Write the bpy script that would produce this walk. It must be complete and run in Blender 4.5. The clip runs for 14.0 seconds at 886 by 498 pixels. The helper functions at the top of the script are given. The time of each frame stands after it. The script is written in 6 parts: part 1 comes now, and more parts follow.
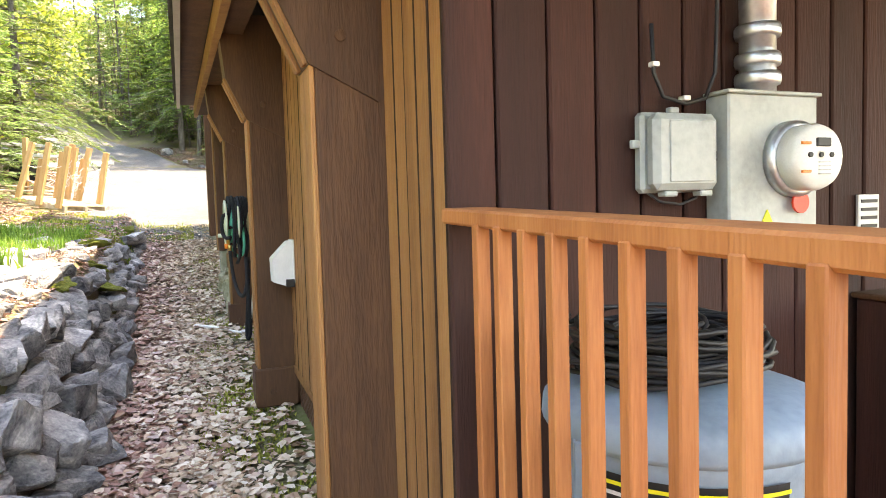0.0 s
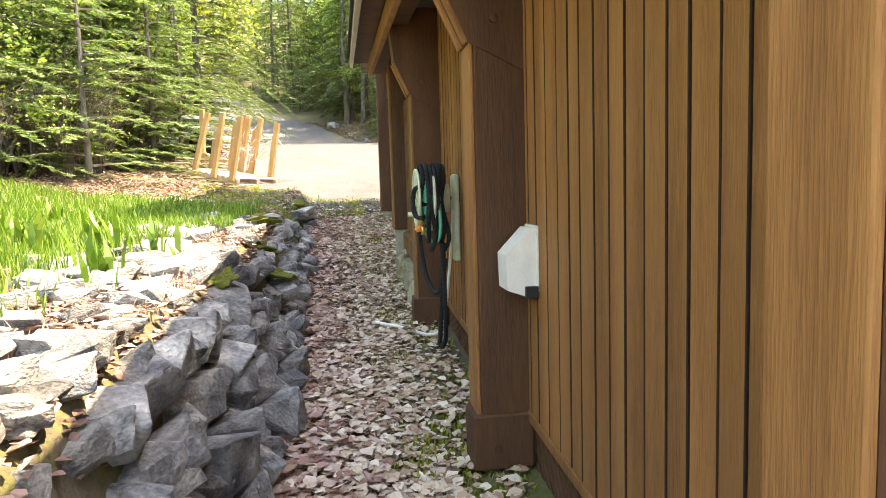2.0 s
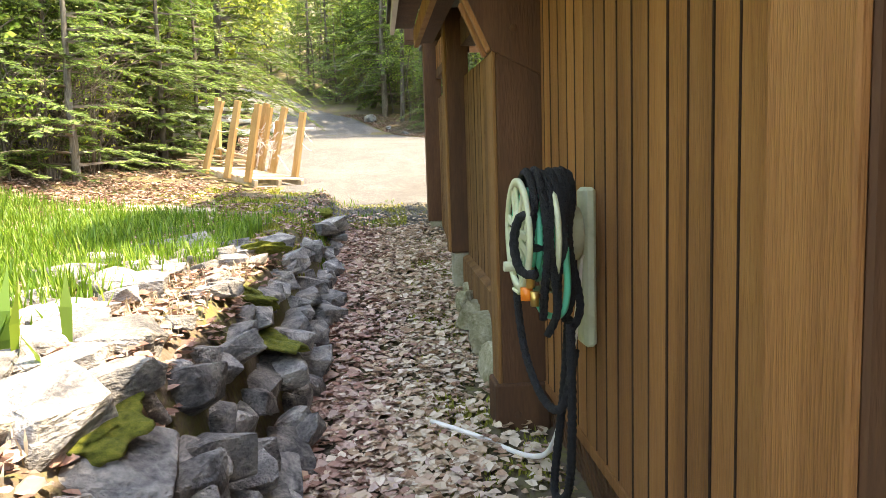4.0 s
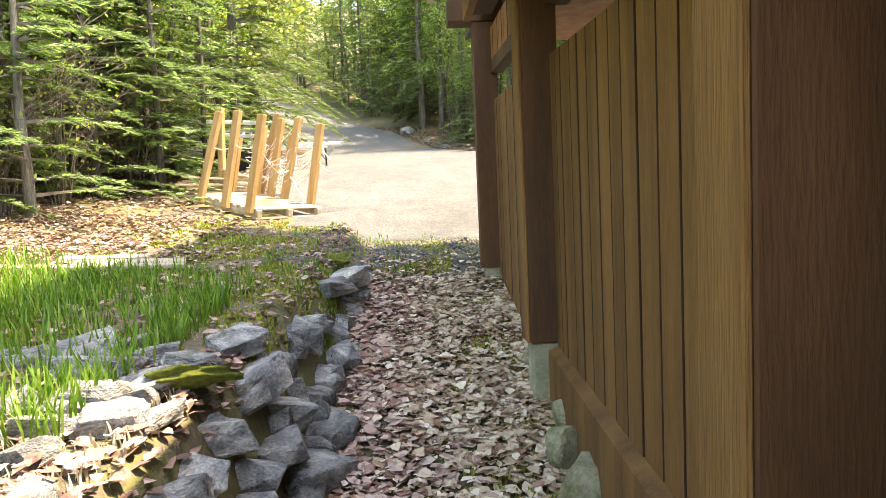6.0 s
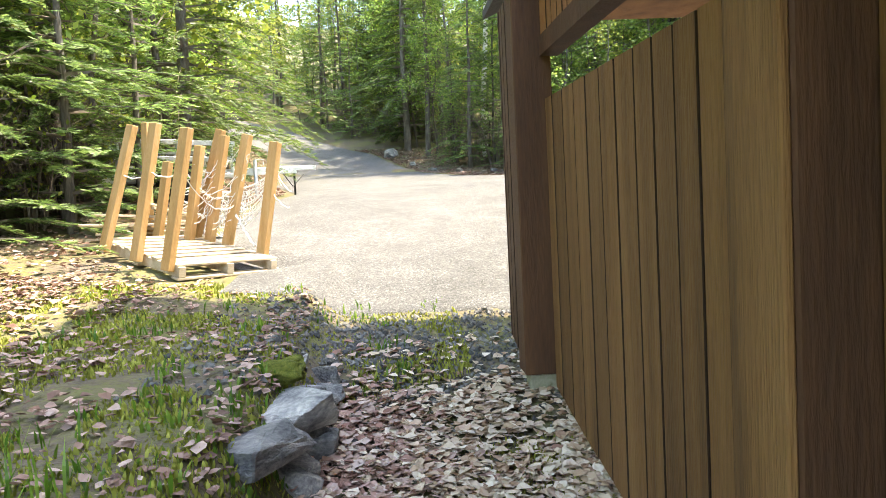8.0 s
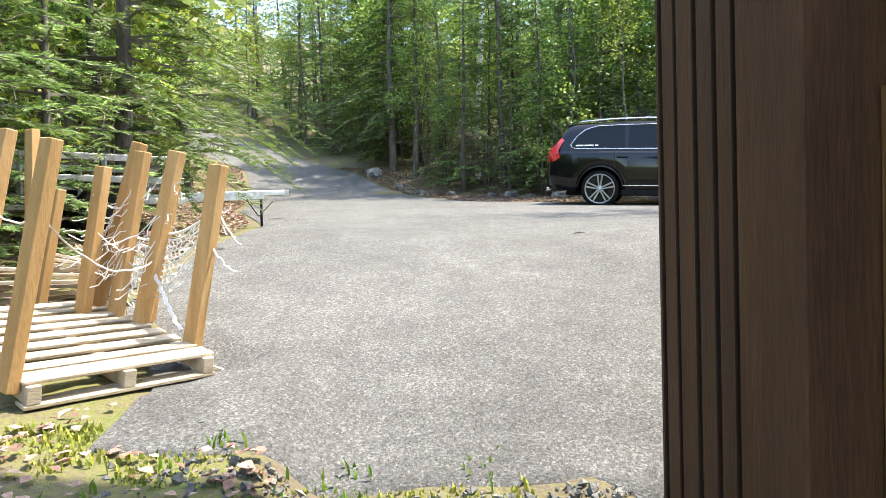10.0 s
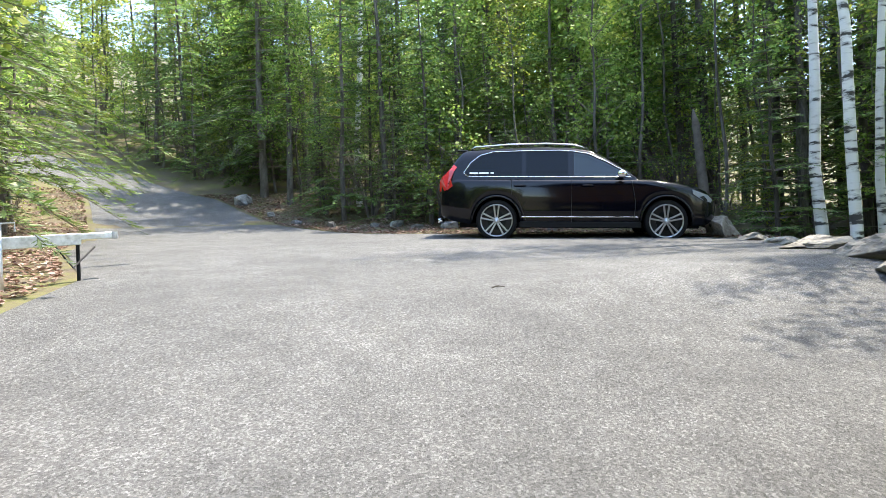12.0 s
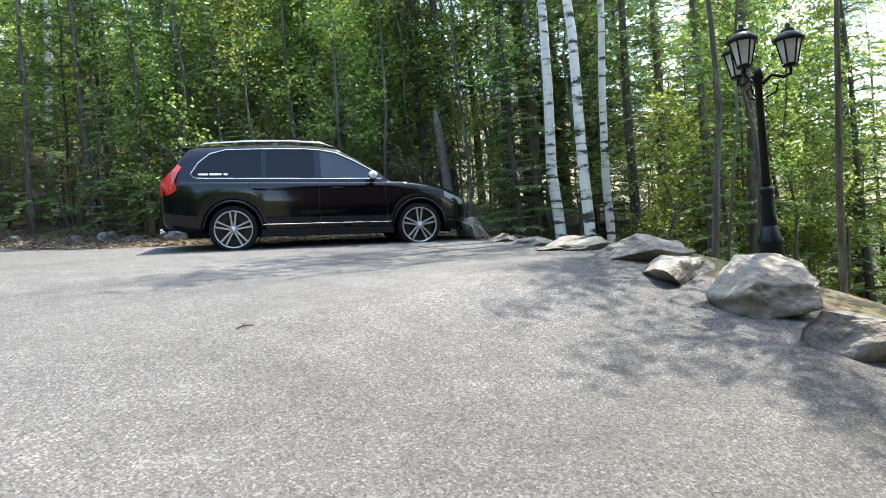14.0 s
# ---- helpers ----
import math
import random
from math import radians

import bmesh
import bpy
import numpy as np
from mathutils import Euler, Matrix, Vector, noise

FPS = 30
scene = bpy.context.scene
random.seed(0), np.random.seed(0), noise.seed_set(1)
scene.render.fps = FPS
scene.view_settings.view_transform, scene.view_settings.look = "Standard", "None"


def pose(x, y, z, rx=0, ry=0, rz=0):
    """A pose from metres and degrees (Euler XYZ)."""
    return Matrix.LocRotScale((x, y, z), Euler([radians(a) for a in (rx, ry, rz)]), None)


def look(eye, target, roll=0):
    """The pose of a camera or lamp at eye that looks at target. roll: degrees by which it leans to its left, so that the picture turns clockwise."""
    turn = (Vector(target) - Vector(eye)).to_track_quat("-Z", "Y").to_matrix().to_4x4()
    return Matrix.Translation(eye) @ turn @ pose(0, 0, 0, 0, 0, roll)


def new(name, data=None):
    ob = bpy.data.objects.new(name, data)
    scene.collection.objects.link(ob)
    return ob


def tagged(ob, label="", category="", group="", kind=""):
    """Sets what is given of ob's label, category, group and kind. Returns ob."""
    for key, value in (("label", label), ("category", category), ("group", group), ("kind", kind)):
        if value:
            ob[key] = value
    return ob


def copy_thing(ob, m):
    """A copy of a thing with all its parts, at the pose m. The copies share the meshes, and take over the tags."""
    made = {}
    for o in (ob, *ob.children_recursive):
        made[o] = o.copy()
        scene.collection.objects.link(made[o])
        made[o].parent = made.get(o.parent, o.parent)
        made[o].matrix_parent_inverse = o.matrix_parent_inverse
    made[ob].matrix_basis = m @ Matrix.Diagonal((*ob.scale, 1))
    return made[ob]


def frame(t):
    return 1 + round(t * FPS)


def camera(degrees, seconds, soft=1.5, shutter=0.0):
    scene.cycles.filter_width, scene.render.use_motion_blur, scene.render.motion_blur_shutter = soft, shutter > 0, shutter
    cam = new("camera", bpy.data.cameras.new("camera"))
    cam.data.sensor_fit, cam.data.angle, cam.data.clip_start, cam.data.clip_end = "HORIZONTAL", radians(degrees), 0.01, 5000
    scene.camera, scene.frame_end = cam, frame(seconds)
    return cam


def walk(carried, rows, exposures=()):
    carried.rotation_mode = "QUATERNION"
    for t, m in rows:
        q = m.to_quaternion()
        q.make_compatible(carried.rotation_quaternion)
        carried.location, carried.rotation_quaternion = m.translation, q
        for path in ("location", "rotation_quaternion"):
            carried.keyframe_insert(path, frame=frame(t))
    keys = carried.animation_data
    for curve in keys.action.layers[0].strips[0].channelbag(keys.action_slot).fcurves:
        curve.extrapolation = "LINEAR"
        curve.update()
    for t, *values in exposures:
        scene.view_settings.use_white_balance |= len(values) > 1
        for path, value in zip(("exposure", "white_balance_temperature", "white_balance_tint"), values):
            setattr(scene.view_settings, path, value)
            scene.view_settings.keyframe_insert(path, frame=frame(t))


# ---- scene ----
cam = camera(68.0, 14.0, 0.9)
PATH = [
    (0, (0.415, 0.761, 1.457), (1.15, 2.617, 1.336), -1.7),
    (0.5, (0.306, 1.133, 1.472), (0.848, 3.057, 1.401), -1.1),
    (1, (0.237, 1.534, 1.448), (0.599, 3.498, 1.333), -1.7),
    (1.5, (0.253, 1.933, 1.45), (0.561, 3.901, 1.271), -2.2),
    (2, (0.28, 2.395, 1.461), (0.573, 4.364, 1.274), -1.7),
    (2.5, (0.286, 2.868, 1.494), (0.571, 4.838, 1.308), -1.5),
    (2.7, (0.314, 3.069, 1.489), (0.592, 5.041, 1.301), -1.6),
    (4.8, (0.27, 5.378, 1.652), (0.394, 7.363, 1.437), -2.2),
    (5, (0.284, 5.577, 1.659), (0.398, 7.561, 1.441), -2.4),
    (5.5, (0.323, 6.109, 1.68), (0.409, 8.098, 1.486), -2.5),
    (6, (0.321, 6.677, 1.774), (0.385, 8.669, 1.612), -2.6),
    (6.5, (0.317, 7.205, 1.835), (0.376, 9.2, 1.709), -2.7),
    (7, (0.26, 7.787, 1.89), (0.328, 9.783, 1.788), -2.9),
    (7.5, (0.254, 8.384, 1.932), (0.345, 10.38, 1.84), -3.1),
    (8, (0.226, 8.976, 1.988), (0.346, 10.97, 1.891), -2.8),
    (8.2, (0.206, 9.219, 2.005), (0.338, 11.212, 1.913), -2.5),
    (10.3, (0.007, 11.451, 2.371), (0.215, 13.44, 2.349), -1.5),
    (10.5, (0.019, 11.621, 2.409), (0.24, 13.608, 2.408), -1.5),
    (11, (0.061, 12.032, 2.485), (0.35, 14.01, 2.532), -1.8),
    (11.5, (0.06, 12.395, 2.546), (0.472, 14.351, 2.598), -2.1),
    (12, (0.143, 12.754, 2.592), (0.701, 14.675, 2.603), -2.5),
    (12.5, (0.236, 13.06, 2.624), (0.927, 14.937, 2.586), -2.8),
    (13, (0.302, 13.38, 2.664), (1.122, 15.203, 2.596), -3.2),
    (13.5, (0.396, 13.638, 2.736), (1.358, 15.39, 2.669), -4.0),
    (14, (0.534, 13.901, 2.745), (1.783, 15.462, 2.706), -5.0),
]
EXPOSURES = [(0.0, 3.85, 8900, 16), (0.5, 4.05, 9000, 16), (1.0, 3.72, 9200, 15), (2.5, 3.55, 9400, 14), (5.0, 3.4, 9400, 13), (6.5, 3.42, 8900, 11), (8.2, 3.35, 8000, 9), (10.3, 2.85, 7100, 9), (14.0, 2.78, 6800, 9)]
walk(cam, [(t, look(eye, target, roll)) for t, eye, target, roll in PATH], EXPOSURES)

# ---- world and sun ----
SUN_AZ, SUN_EL = 8.0, 66.0  # degrees from +x towards +y, and above the horizon
world = bpy.data.worlds.new("sky")
scene.world = world
world.use_nodes = True
wn = world.node_tree
sky = wn.nodes.new("ShaderNodeTexSky")
sky.sky_type, sky.sun_disc = "NISHITA", False
sky.sun_elevation, sky.sun_rotation = radians(SUN_EL), radians(90 - SUN_AZ)
wn.links.new(sky.outputs[0], wn.nodes["Background"].inputs[0])
wn.nodes["Background"].inputs[1].default_value = 0.15
sun = new("sun", bpy.data.lights.new("sun", "SUN"))
sun.data.energy, sun.data.angle, sun.data.color = 2.0, radians(0.55), (1.0, 0.95, 0.86)
sun_dir = Vector((math.cos(radians(SUN_AZ)) * math.cos(radians(SUN_EL)), math.sin(radians(SUN_AZ)) * math.cos(radians(SUN_EL)), math.sin(radians(SUN_EL))))
sun.matrix_world = look(sun_dir * 30, (0, 0, 0))

# ---- materials ----
def mat(name, cols, scale=4.0, detail=6.0, rough=0.8, metal=0.0, bump=0.0, bump_scale=40.0, stretch=(1, 1, 1), vary=0.0, spec=0.4, trans=0.0, fine=0.35, coat=0.0, coords="Object", distort=0.0, lohi=(0.33, 0.67)):
    """A node material: colours spread over coarse and fine noise, with fine relief and a random shift from object to object."""
    m = bpy.data.materials.new(name)
    m.use_nodes = True
    nt = m.node_tree
    n, l = nt.nodes, nt.links
    b = n["Principled BSDF"]
    tc = n.new("ShaderNodeTexCoord")
    mp = n.new("ShaderNodeMapping")
    mp.inputs["Scale"].default_value = stretch
    l.new(tc.outputs[coords], mp.inputs[0])
    info = n.new("ShaderNodeObjectInfo")
    add = n.new("ShaderNodeVectorMath")
    add.operation = "MULTIPLY_ADD"
    l.new(info.outputs["Random"], add.inputs[0])
    add.inputs[1].default_value = (37.0, 53.0, 71.0) if vary else (0, 0, 0)
    l.new(mp.outputs[0], add.inputs[2])
    big = n.new("ShaderNodeTexNoise")
    big.inputs["Scale"].default_value, big.inputs["Detail"].default_value, big.inputs["Distortion"].default_value = scale, detail, distort
    l.new(add.outputs[0], big.inputs["Vector"])
    small = n.new("ShaderNodeTexNoise")
    small.inputs["Scale"].default_value, small.inputs["Detail"].default_value = bump_scale, 4.0
    l.new(add.outputs[0], small.inputs["Vector"])
    mixv = n.new("ShaderNodeMix")
    mixv.inputs["Factor"].default_value = fine
    l.new(big.outputs["Fac"], mixv.inputs["A"])
    l.new(small.outputs["Fac"], mixv.inputs["B"])
    ramp = n.new("ShaderNodeValToRGB")
    el = ramp.color_ramp.elements
    k = len(cols)
    while len(el) < k:
        el.new(0.5)
    for i, c in enumerate(cols):
        el[i].position = lohi[0] + (lohi[1] - lohi[0]) * i / max(1, k - 1)
        el[i].color = (*c, 1)
    l.new(mixv.outputs["Result"], ramp.inputs[0])
    last = ramp.outputs[0]
    if vary:
        hsv = n.new("ShaderNodeHueSaturation")
        mr = n.new("ShaderNodeMapRange")
        mr.inputs["To Min"].default_value, mr.inputs["To Max"].default_value = 1 - vary, 1 + vary
        l.new(info.outputs["Random"], mr.inputs["Value"])
        l.new(mr.outputs[0], hsv.inputs["Value"])
        l.new(last, hsv.inputs["Color"])
        last = hsv.outputs[0]
    l.new(last, b.inputs["Base Color"])
    b.inputs["Roughness"].default_value = rough
    b.inputs["Metallic"].default_value = metal
    b.inputs["Specular IOR Level"].default_value = spec
    b.inputs["Coat Weight"].default_value = coat
    if trans:
        tr = n.new("ShaderNodeBsdfTranslucent")
        l.new(last, tr.inputs["Color"])
        ms = n.new("ShaderNodeMixShader")
        ms.inputs[0].default_value = trans
        l.new(b.outputs[0], ms.inputs[1])
        l.new(tr.outputs[0], ms.inputs[2])
        l.new(ms.outputs[0], n["Material Output"].inputs["Surface"])
    if bump:
        bp = n.new("ShaderNodeBump")
        bp.inputs["Strength"].default_value, bp.inputs["Distance"].default_value = bump, 0.02
        l.new(small.outputs["Fac"], bp.inputs["Height"])
        l.new(bp.outputs[0], b.inputs["Normal"])
    return m


def leafy(name, cols, trans=0.45, rough=0.5):
    """Leaves: colour varies from leaf to leaf and from plant to plant."""
    m = bpy.data.materials.new(name)
    m.use_nodes = True
    n, l = m.node_tree.nodes, m.node_tree.links
    b = n["Principled BSDF"]
    geo, info = n.new("ShaderNodeNewGeometry"), n.new("ShaderNodeObjectInfo")
    ramp = n.new("ShaderNodeValToRGB")
    el = ramp.color_ramp.elements
    while len(el) < len(cols):
        el.new(0.5)
    for i, c in enumerate(cols):
        el[i].position, el[i].color = i / (len(cols) - 1), (*c, 1)
    l.new(geo.outputs["Random Per Island"], ramp.inputs[0])
    hsv = n.new("ShaderNodeHueSaturation")
    mr = n.new("ShaderNodeMapRange")
    mr.inputs["To Min"].default_value, mr.inputs["To Max"].default_value = 0.75, 1.3
    l.new(info.outputs["Random"], mr.inputs["Value"])
    l.new(mr.outputs[0], hsv.inputs["Value"])
    l.new(ramp.outputs[0], hsv.inputs["Color"])
    l.new(hsv.outputs[0], b.inputs["Base Color"])
    b.inputs["Roughness"].default_value = rough
    tr, ms = n.new("ShaderNodeBsdfTranslucent"), n.new("ShaderNodeMixShader")
    l.new(hsv.outputs[0], tr.inputs["Color"])
    ms.inputs[0].default_value = trans
    l.new(b.outputs[0], ms.inputs[1])
    l.new(tr.outputs[0], ms.inputs[2])
    l.new(ms.outputs[0], n["Material Output"].inputs["Surface"])
    return m


def plain(name, col, rough=0.5, metal=0.0, spec=0.5, coat=0.0):
    return mat(name, [[c * 0.88 for c in col], col, [min(1, c * 1.1) for c in col]], 9.0, rough=rough, metal=metal, bump=0.03, bump_scale=180, spec=spec, coat=coat)


def asphalt(name):
    """Worn asphalt: broad worn tracks, patchy wear and pale stones showing in the dark binder."""
    m = bpy.data.materials.new(name)
    m.use_nodes = True
    n, l = m.node_tree.nodes, m.node_tree.links
    b = n["Principled BSDF"]
    tc = n.new("ShaderNodeTexCoord")

    def tex(scale, detail, rough=0.6):
        t = n.new("ShaderNodeTexNoise")
        t.inputs["Scale"].default_value, t.inputs["Detail"].default_value, t.inputs["Roughness"].default_value = scale, detail, rough
        l.new(tc.outputs["Object"], t.inputs["Vector"])
        return t.outputs["Fac"]

    def mul_add(a, k, c):
        q = n.new("ShaderNodeMath")
        q.operation = "MULTIPLY_ADD"
        l.new(a, q.inputs[0])
        q.inputs[1].default_value = k
        if isinstance(c, float):
            q.inputs[2].default_value = c
        else:
            l.new(c, q.inputs[2])
        return q.outputs[0]

    broad, patch, grain = tex(0.4, 4), tex(2.0, 9, 0.78), tex(60, 6, 0.8)
    stones = n.new("ShaderNodeTexVoronoi")
    stones.inputs["Scale"].default_value = 90
    l.new(tc.outputs["Object"], stones.inputs["Vector"])
    bw = n.new("ShaderNodeRGBToBW")
    l.new(stones.outputs["Color"], bw.inputs[0])
    v = mul_add(broad, 0.28, -0.10)
    v = mul_add(patch, 0.55, v)
    v = mul_add(grain, 1.05, v)
    v = mul_add(bw.outputs[0], 0.46, v)
    ramp = n.new("ShaderNodeValToRGB")
    el = ramp.color_ramp.elements
    el.new(0.5)
    el.new(0.6)
    for q, (p, c) in zip(el, ((0.28, 0.022), (0.45, 0.064), (0.58, 0.115), (0.76, 0.30))):
        q.position, q.color = p, (c * 1.01, c, c * 0.985, 1)
    l.new(mul_add(v, 0.5, 0.0), ramp.inputs[0])
    l.new(ramp.outputs[0], b.inputs["Base Color"])
    b.inputs["Roughness"].default_value, b.inputs["Specular IOR Level"].default_value = 0.88, 0.3
    bp = n.new("ShaderNodeBump")
    bp.inputs["Strength"].default_value, bp.inputs["Distance"].default_value = 0.8, 0.012
    l.new(mul_add(bw.outputs[0], 0.5, grain), bp.inputs["Height"])
    l.new(bp.outputs[0], b.inputs["Normal"])
    return m


M_POST = mat("dark_brown_stain", [(0.055, 0.023, 0.010), (0.085, 0.036, 0.015), (0.12, 0.054, 0.023)], 2.2, rough=0.75, bump=0.25, bump_scale=34, stretch=(3, 3, 0.35), vary=0.12)
M_SIDING = mat("brown_siding_stain", [(0.17, 0.068, 0.021), (0.285, 0.122, 0.040), (0.37, 0.175, 0.062)], 1.8, rough=0.68, bump=0.4, bump_scale=44, stretch=(4, 4, 0.22), vary=0.16)
# redder fence stain, also set darker to stand for shade under the eave
M_FENCE = mat("shaded_fence_stain", [(0.10, 0.046, 0.015), (0.195, 0.092, 0.030), (0.27, 0.138, 0.05)], 2.4, rough=0.8, bump=0.5, bump_scale=38, stretch=(4, 4, 0.2), vary=0.18)
M_TRIM = mat("tan_trim_stain", [(0.24, 0.11, 0.035), (0.34, 0.165, 0.055), (0.42, 0.22, 0.08)], 2.0, rough=0.7, bump=0.2, bump_scale=40, stretch=(4, 4, 0.25), vary=0.08)
M_RED = mat("red_brown_siding", [(0.026, 0.008, 0.005), (0.040, 0.0115, 0.007), (0.06, 0.018, 0.011)], 1.8, rough=0.8, bump=0.25, bump_scale=40, stretch=(4, 4, 0.22), vary=0.14)
M_RAIL = mat("orange_brown_rail_stain", [(0.33, 0.10, 0.03), (0.43, 0.145, 0.045), (0.5, 0.19, 0.065)], 2.5, rough=0.6, bump=0.15, bump_scale=40, stretch=(4, 4, 0.3), vary=0.08)
M_DARKGAP = plain("dark_gap", (0.012, 0.007, 0.005), 0.9)
M_GROOVE = mat("dark_board_edges", [(0.022, 0.010, 0.005), (0.040, 0.018, 0.009)], 6, rough=0.9)
M_ROOF = mat("shingle", [(0.04, 0.038, 0.036), (0.07, 0.066, 0.06)], 12, rough=0.95, bump=0.5, bump_scale=60)
M_FASCIA = mat("grey_metal_drip_edge", [(0.30, 0.26, 0.22), (0.40, 0.35, 0.30)], 5, rough=0.45, metal=0.2)
M_CONC = mat("concrete_mossy", [(0.17, 0.17, 0.10), (0.27, 0.265, 0.19), (0.36, 0.345, 0.28)], 6, rough=0.95, bump=0.4, bump_scale=60)
M_WHITE = plain("white_vinyl", (0.75, 0.74, 0.70), 0.4)
M_GREYMETAL = mat("grey_painted_steel", [(0.27, 0.29, 0.27), (0.36, 0.38, 0.36), (0.42, 0.44, 0.41)], 6, rough=0.4, bump=0.05)
M_GALV = mat("galvanised_steel", [(0.38, 0.40, 0.42), (0.55, 0.57, 0.60), (0.68, 0.70, 0.73)], 14, rough=0.35, metal=0.85, bump=0.08)
M_ASPHALT = asphalt("grey_weathered_asphalt")
M_SOIL = mat("leaf_mould_and_moss", [(0.10, 0.118, 0.03), (0.125, 0.118, 0.048), (0.105, 0.083, 0.058), (0.14, 0.11, 0.088)], 1.6, 8, rough=1.0, bump=0.9, bump_scale=30, fine=0.45)
M_STONE = mat("grey_fieldstone", [(0.05, 0.051, 0.055), (0.14, 0.14, 0.14), (0.25, 0.243, 0.23), (0.42, 0.395, 0.355)], 2.8, 9, rough=0.9, bump=0.8, bump_scale=22, vary=0.4, fine=0.3, distort=0.8)
M_BOULDER = mat("warm_granite_boulder", [(0.09, 0.08, 0.065), (0.22, 0.20, 0.17), (0.35, 0.325, 0.285)], 2.0, 9, rough=0.9, bump=1.0, bump_scale=18, vary=0.18)
M_MOSSROCK = mat("green_mossy_stone", [(0.12, 0.12, 0.05), (0.25, 0.235, 0.15), (0.38, 0.355, 0.26)], 4.0, 8, rough=0.95, bump=0.6, bump_scale=22, vary=0.2)
M_MOSS = mat("moss", [(0.05, 0.07, 0.008), (0.12, 0.14, 0.015), (0.2, 0.2, 0.03)], 14, rough=1.0, bump=0.8, bump_scale=90)
M_PINKLEAF = leafy("reddish_dry_leaves", [(0.20, 0.09, 0.06), (0.38, 0.21, 0.16), (0.48, 0.32, 0.26), (0.55, 0.42, 0.36), (0.30, 0.15, 0.10)], 0.12, 0.7)
M_BROWNLEAF = leafy("brown_leaf_litter", [(0.10, 0.055, 0.042), (0.20, 0.115, 0.088), (0.31, 0.20, 0.16), (0.42, 0.31, 0.26), (0.17, 0.085, 0.06)], 0.12, 0.8)
M_DRYLEAF = leafy("dry_leaves", [(0.26, 0.145, 0.085), (0.44, 0.32, 0.215), (0.56, 0.455, 0.34), (0.67, 0.58, 0.46), (0.44, 0.27, 0.18)], 0.12, 0.7)
M_GRASS = leafy("fresh_grass", [(0.05, 0.12, 0.008), (0.10, 0.21, 0.016), (0.21, 0.31, 0.045)], 0.4)
M_MOSSBLADE = leafy("moss_blades", [(0.14, 0.16, 0.02), (0.23, 0.245, 0.035), (0.32, 0.32, 0.07)], 0.2, 0.9)
M_STRAW = leafy("dry_grass", [(0.33, 0.27, 0.18), (0.5, 0.43, 0.32), (0.6, 0.55, 0.45)], 0.2)
M_FIR = leafy("fir_needles", [(0.05, 0.10, 0.028), (0.135, 0.235, 0.06), (0.27, 0.38, 0.11)], 0.48)
M_LIME = leafy("spring_leaves", [(0.07, 0.15, 0.025), (0.22, 0.36, 0.065), (0.42, 0.52, 0.14)], 0.46)
M_HEMLOCK = leafy("hemlock_needles", [(0.028, 0.06, 0.010), (0.08, 0.14, 0.024), (0.17, 0.225, 0.05)], 0.42)
M_OLIVE = leafy("young_yellow_leaves", [(0.11, 0.18, 0.022), (0.29, 0.36, 0.05), (0.48, 0.50, 0.11)], 0.46)
M_BARK = mat("grey_brown_bark", [(0.045, 0.038, 0.03), (0.10, 0.088, 0.075), (0.17, 0.155, 0.135)], 4, rough=0.95, bump=0.8, bump_scale=26, stretch=(3, 3, 0.6), vary=0.3)
M_BIRCH = mat("white_birch_bark", [(0.06, 0.055, 0.05), (0.5, 0.48, 0.44), (0.66, 0.64, 0.6), (0.7, 0.68, 0.64)], 2.4, rough=0.8, bump=0.4, bump_scale=22, stretch=(1.0, 1.0, 4.5), vary=0.12, lohi=(0.40, 0.52), fine=0.15)
M_TWIG = mat("dry_twigs", [(0.10, 0.08, 0.065), (0.20, 0.17, 0.145)], 6, rough=0.95)
M_PINE = mat("new_lumber", [(0.34, 0.19, 0.07), (0.44, 0.26, 0.105), (0.52, 0.335, 0.16)], 2.5, rough=0.7, bump=0.2, bump_scale=40, stretch=(4, 4, 0.4), vary=0.1)
M_PALLET = mat("weathered_pallet_wood", [(0.27, 0.21, 0.14), (0.40, 0.33, 0.245), (0.52, 0.45, 0.36)], 3, rough=0.85, bump=0.3, bump_scale=40, stretch=(1, 4, 4), vary=0.15)
M_ROPE = plain("white_net_cord", (0.66, 0.65, 0.63), 0.8)
M_BLACK = plain("black_rubber", (0.012, 0.012, 0.013), 0.55)
M_HOSE = mat("black_fabric_hose", [(0.006, 0.007, 0.009), (0.018, 0.02, 0.024)], 60, rough=0.85, bump=0.8, bump_scale=160)
M_TEAL = plain("teal_green_hose", (0.05, 0.42, 0.27), 0.4)
M_REEL = mat("sage_green_plastic", [(0.40, 0.44, 0.30), (0.50, 0.54, 0.38), (0.56, 0.60, 0.44)], 7, rough=0.45, bump=0.05)
M_ORANGE = plain("orange_plastic", (0.75, 0.20, 0.02), 0.4)
M_BRASS = plain("brass", (0.62, 0.42, 0.14), 0.35, 0.9)
M_BLUEBIN = mat("blue_grey_bin_plastic", [(0.20, 0.27, 0.34), (0.26, 0.34, 0.42), (0.30, 0.38, 0.46)], 4, rough=0.5, bump=0.08)
M_CHROME = plain("bright_metal", (0.75, 0.76, 0.78), 0.18, 1.0)
M_TYRE = plain("tyre_rubber", (0.007, 0.007, 0.0075), 0.8, 0.0, 0.25)
M_REDLENS = plain("red_tail_lens", (0.55, 0.02, 0.015), 0.15, 0.0, 0.6, 0.6)
M_IRON = plain("black_cast_iron", (0.006, 0.008, 0.009), 0.42, 0.0, 0.25)
M_FROST = mat("frosted_lantern_glass", [(0.50, 0.52, 0.52), (0.66, 0.68, 0.68)], 4, rough=0.25)
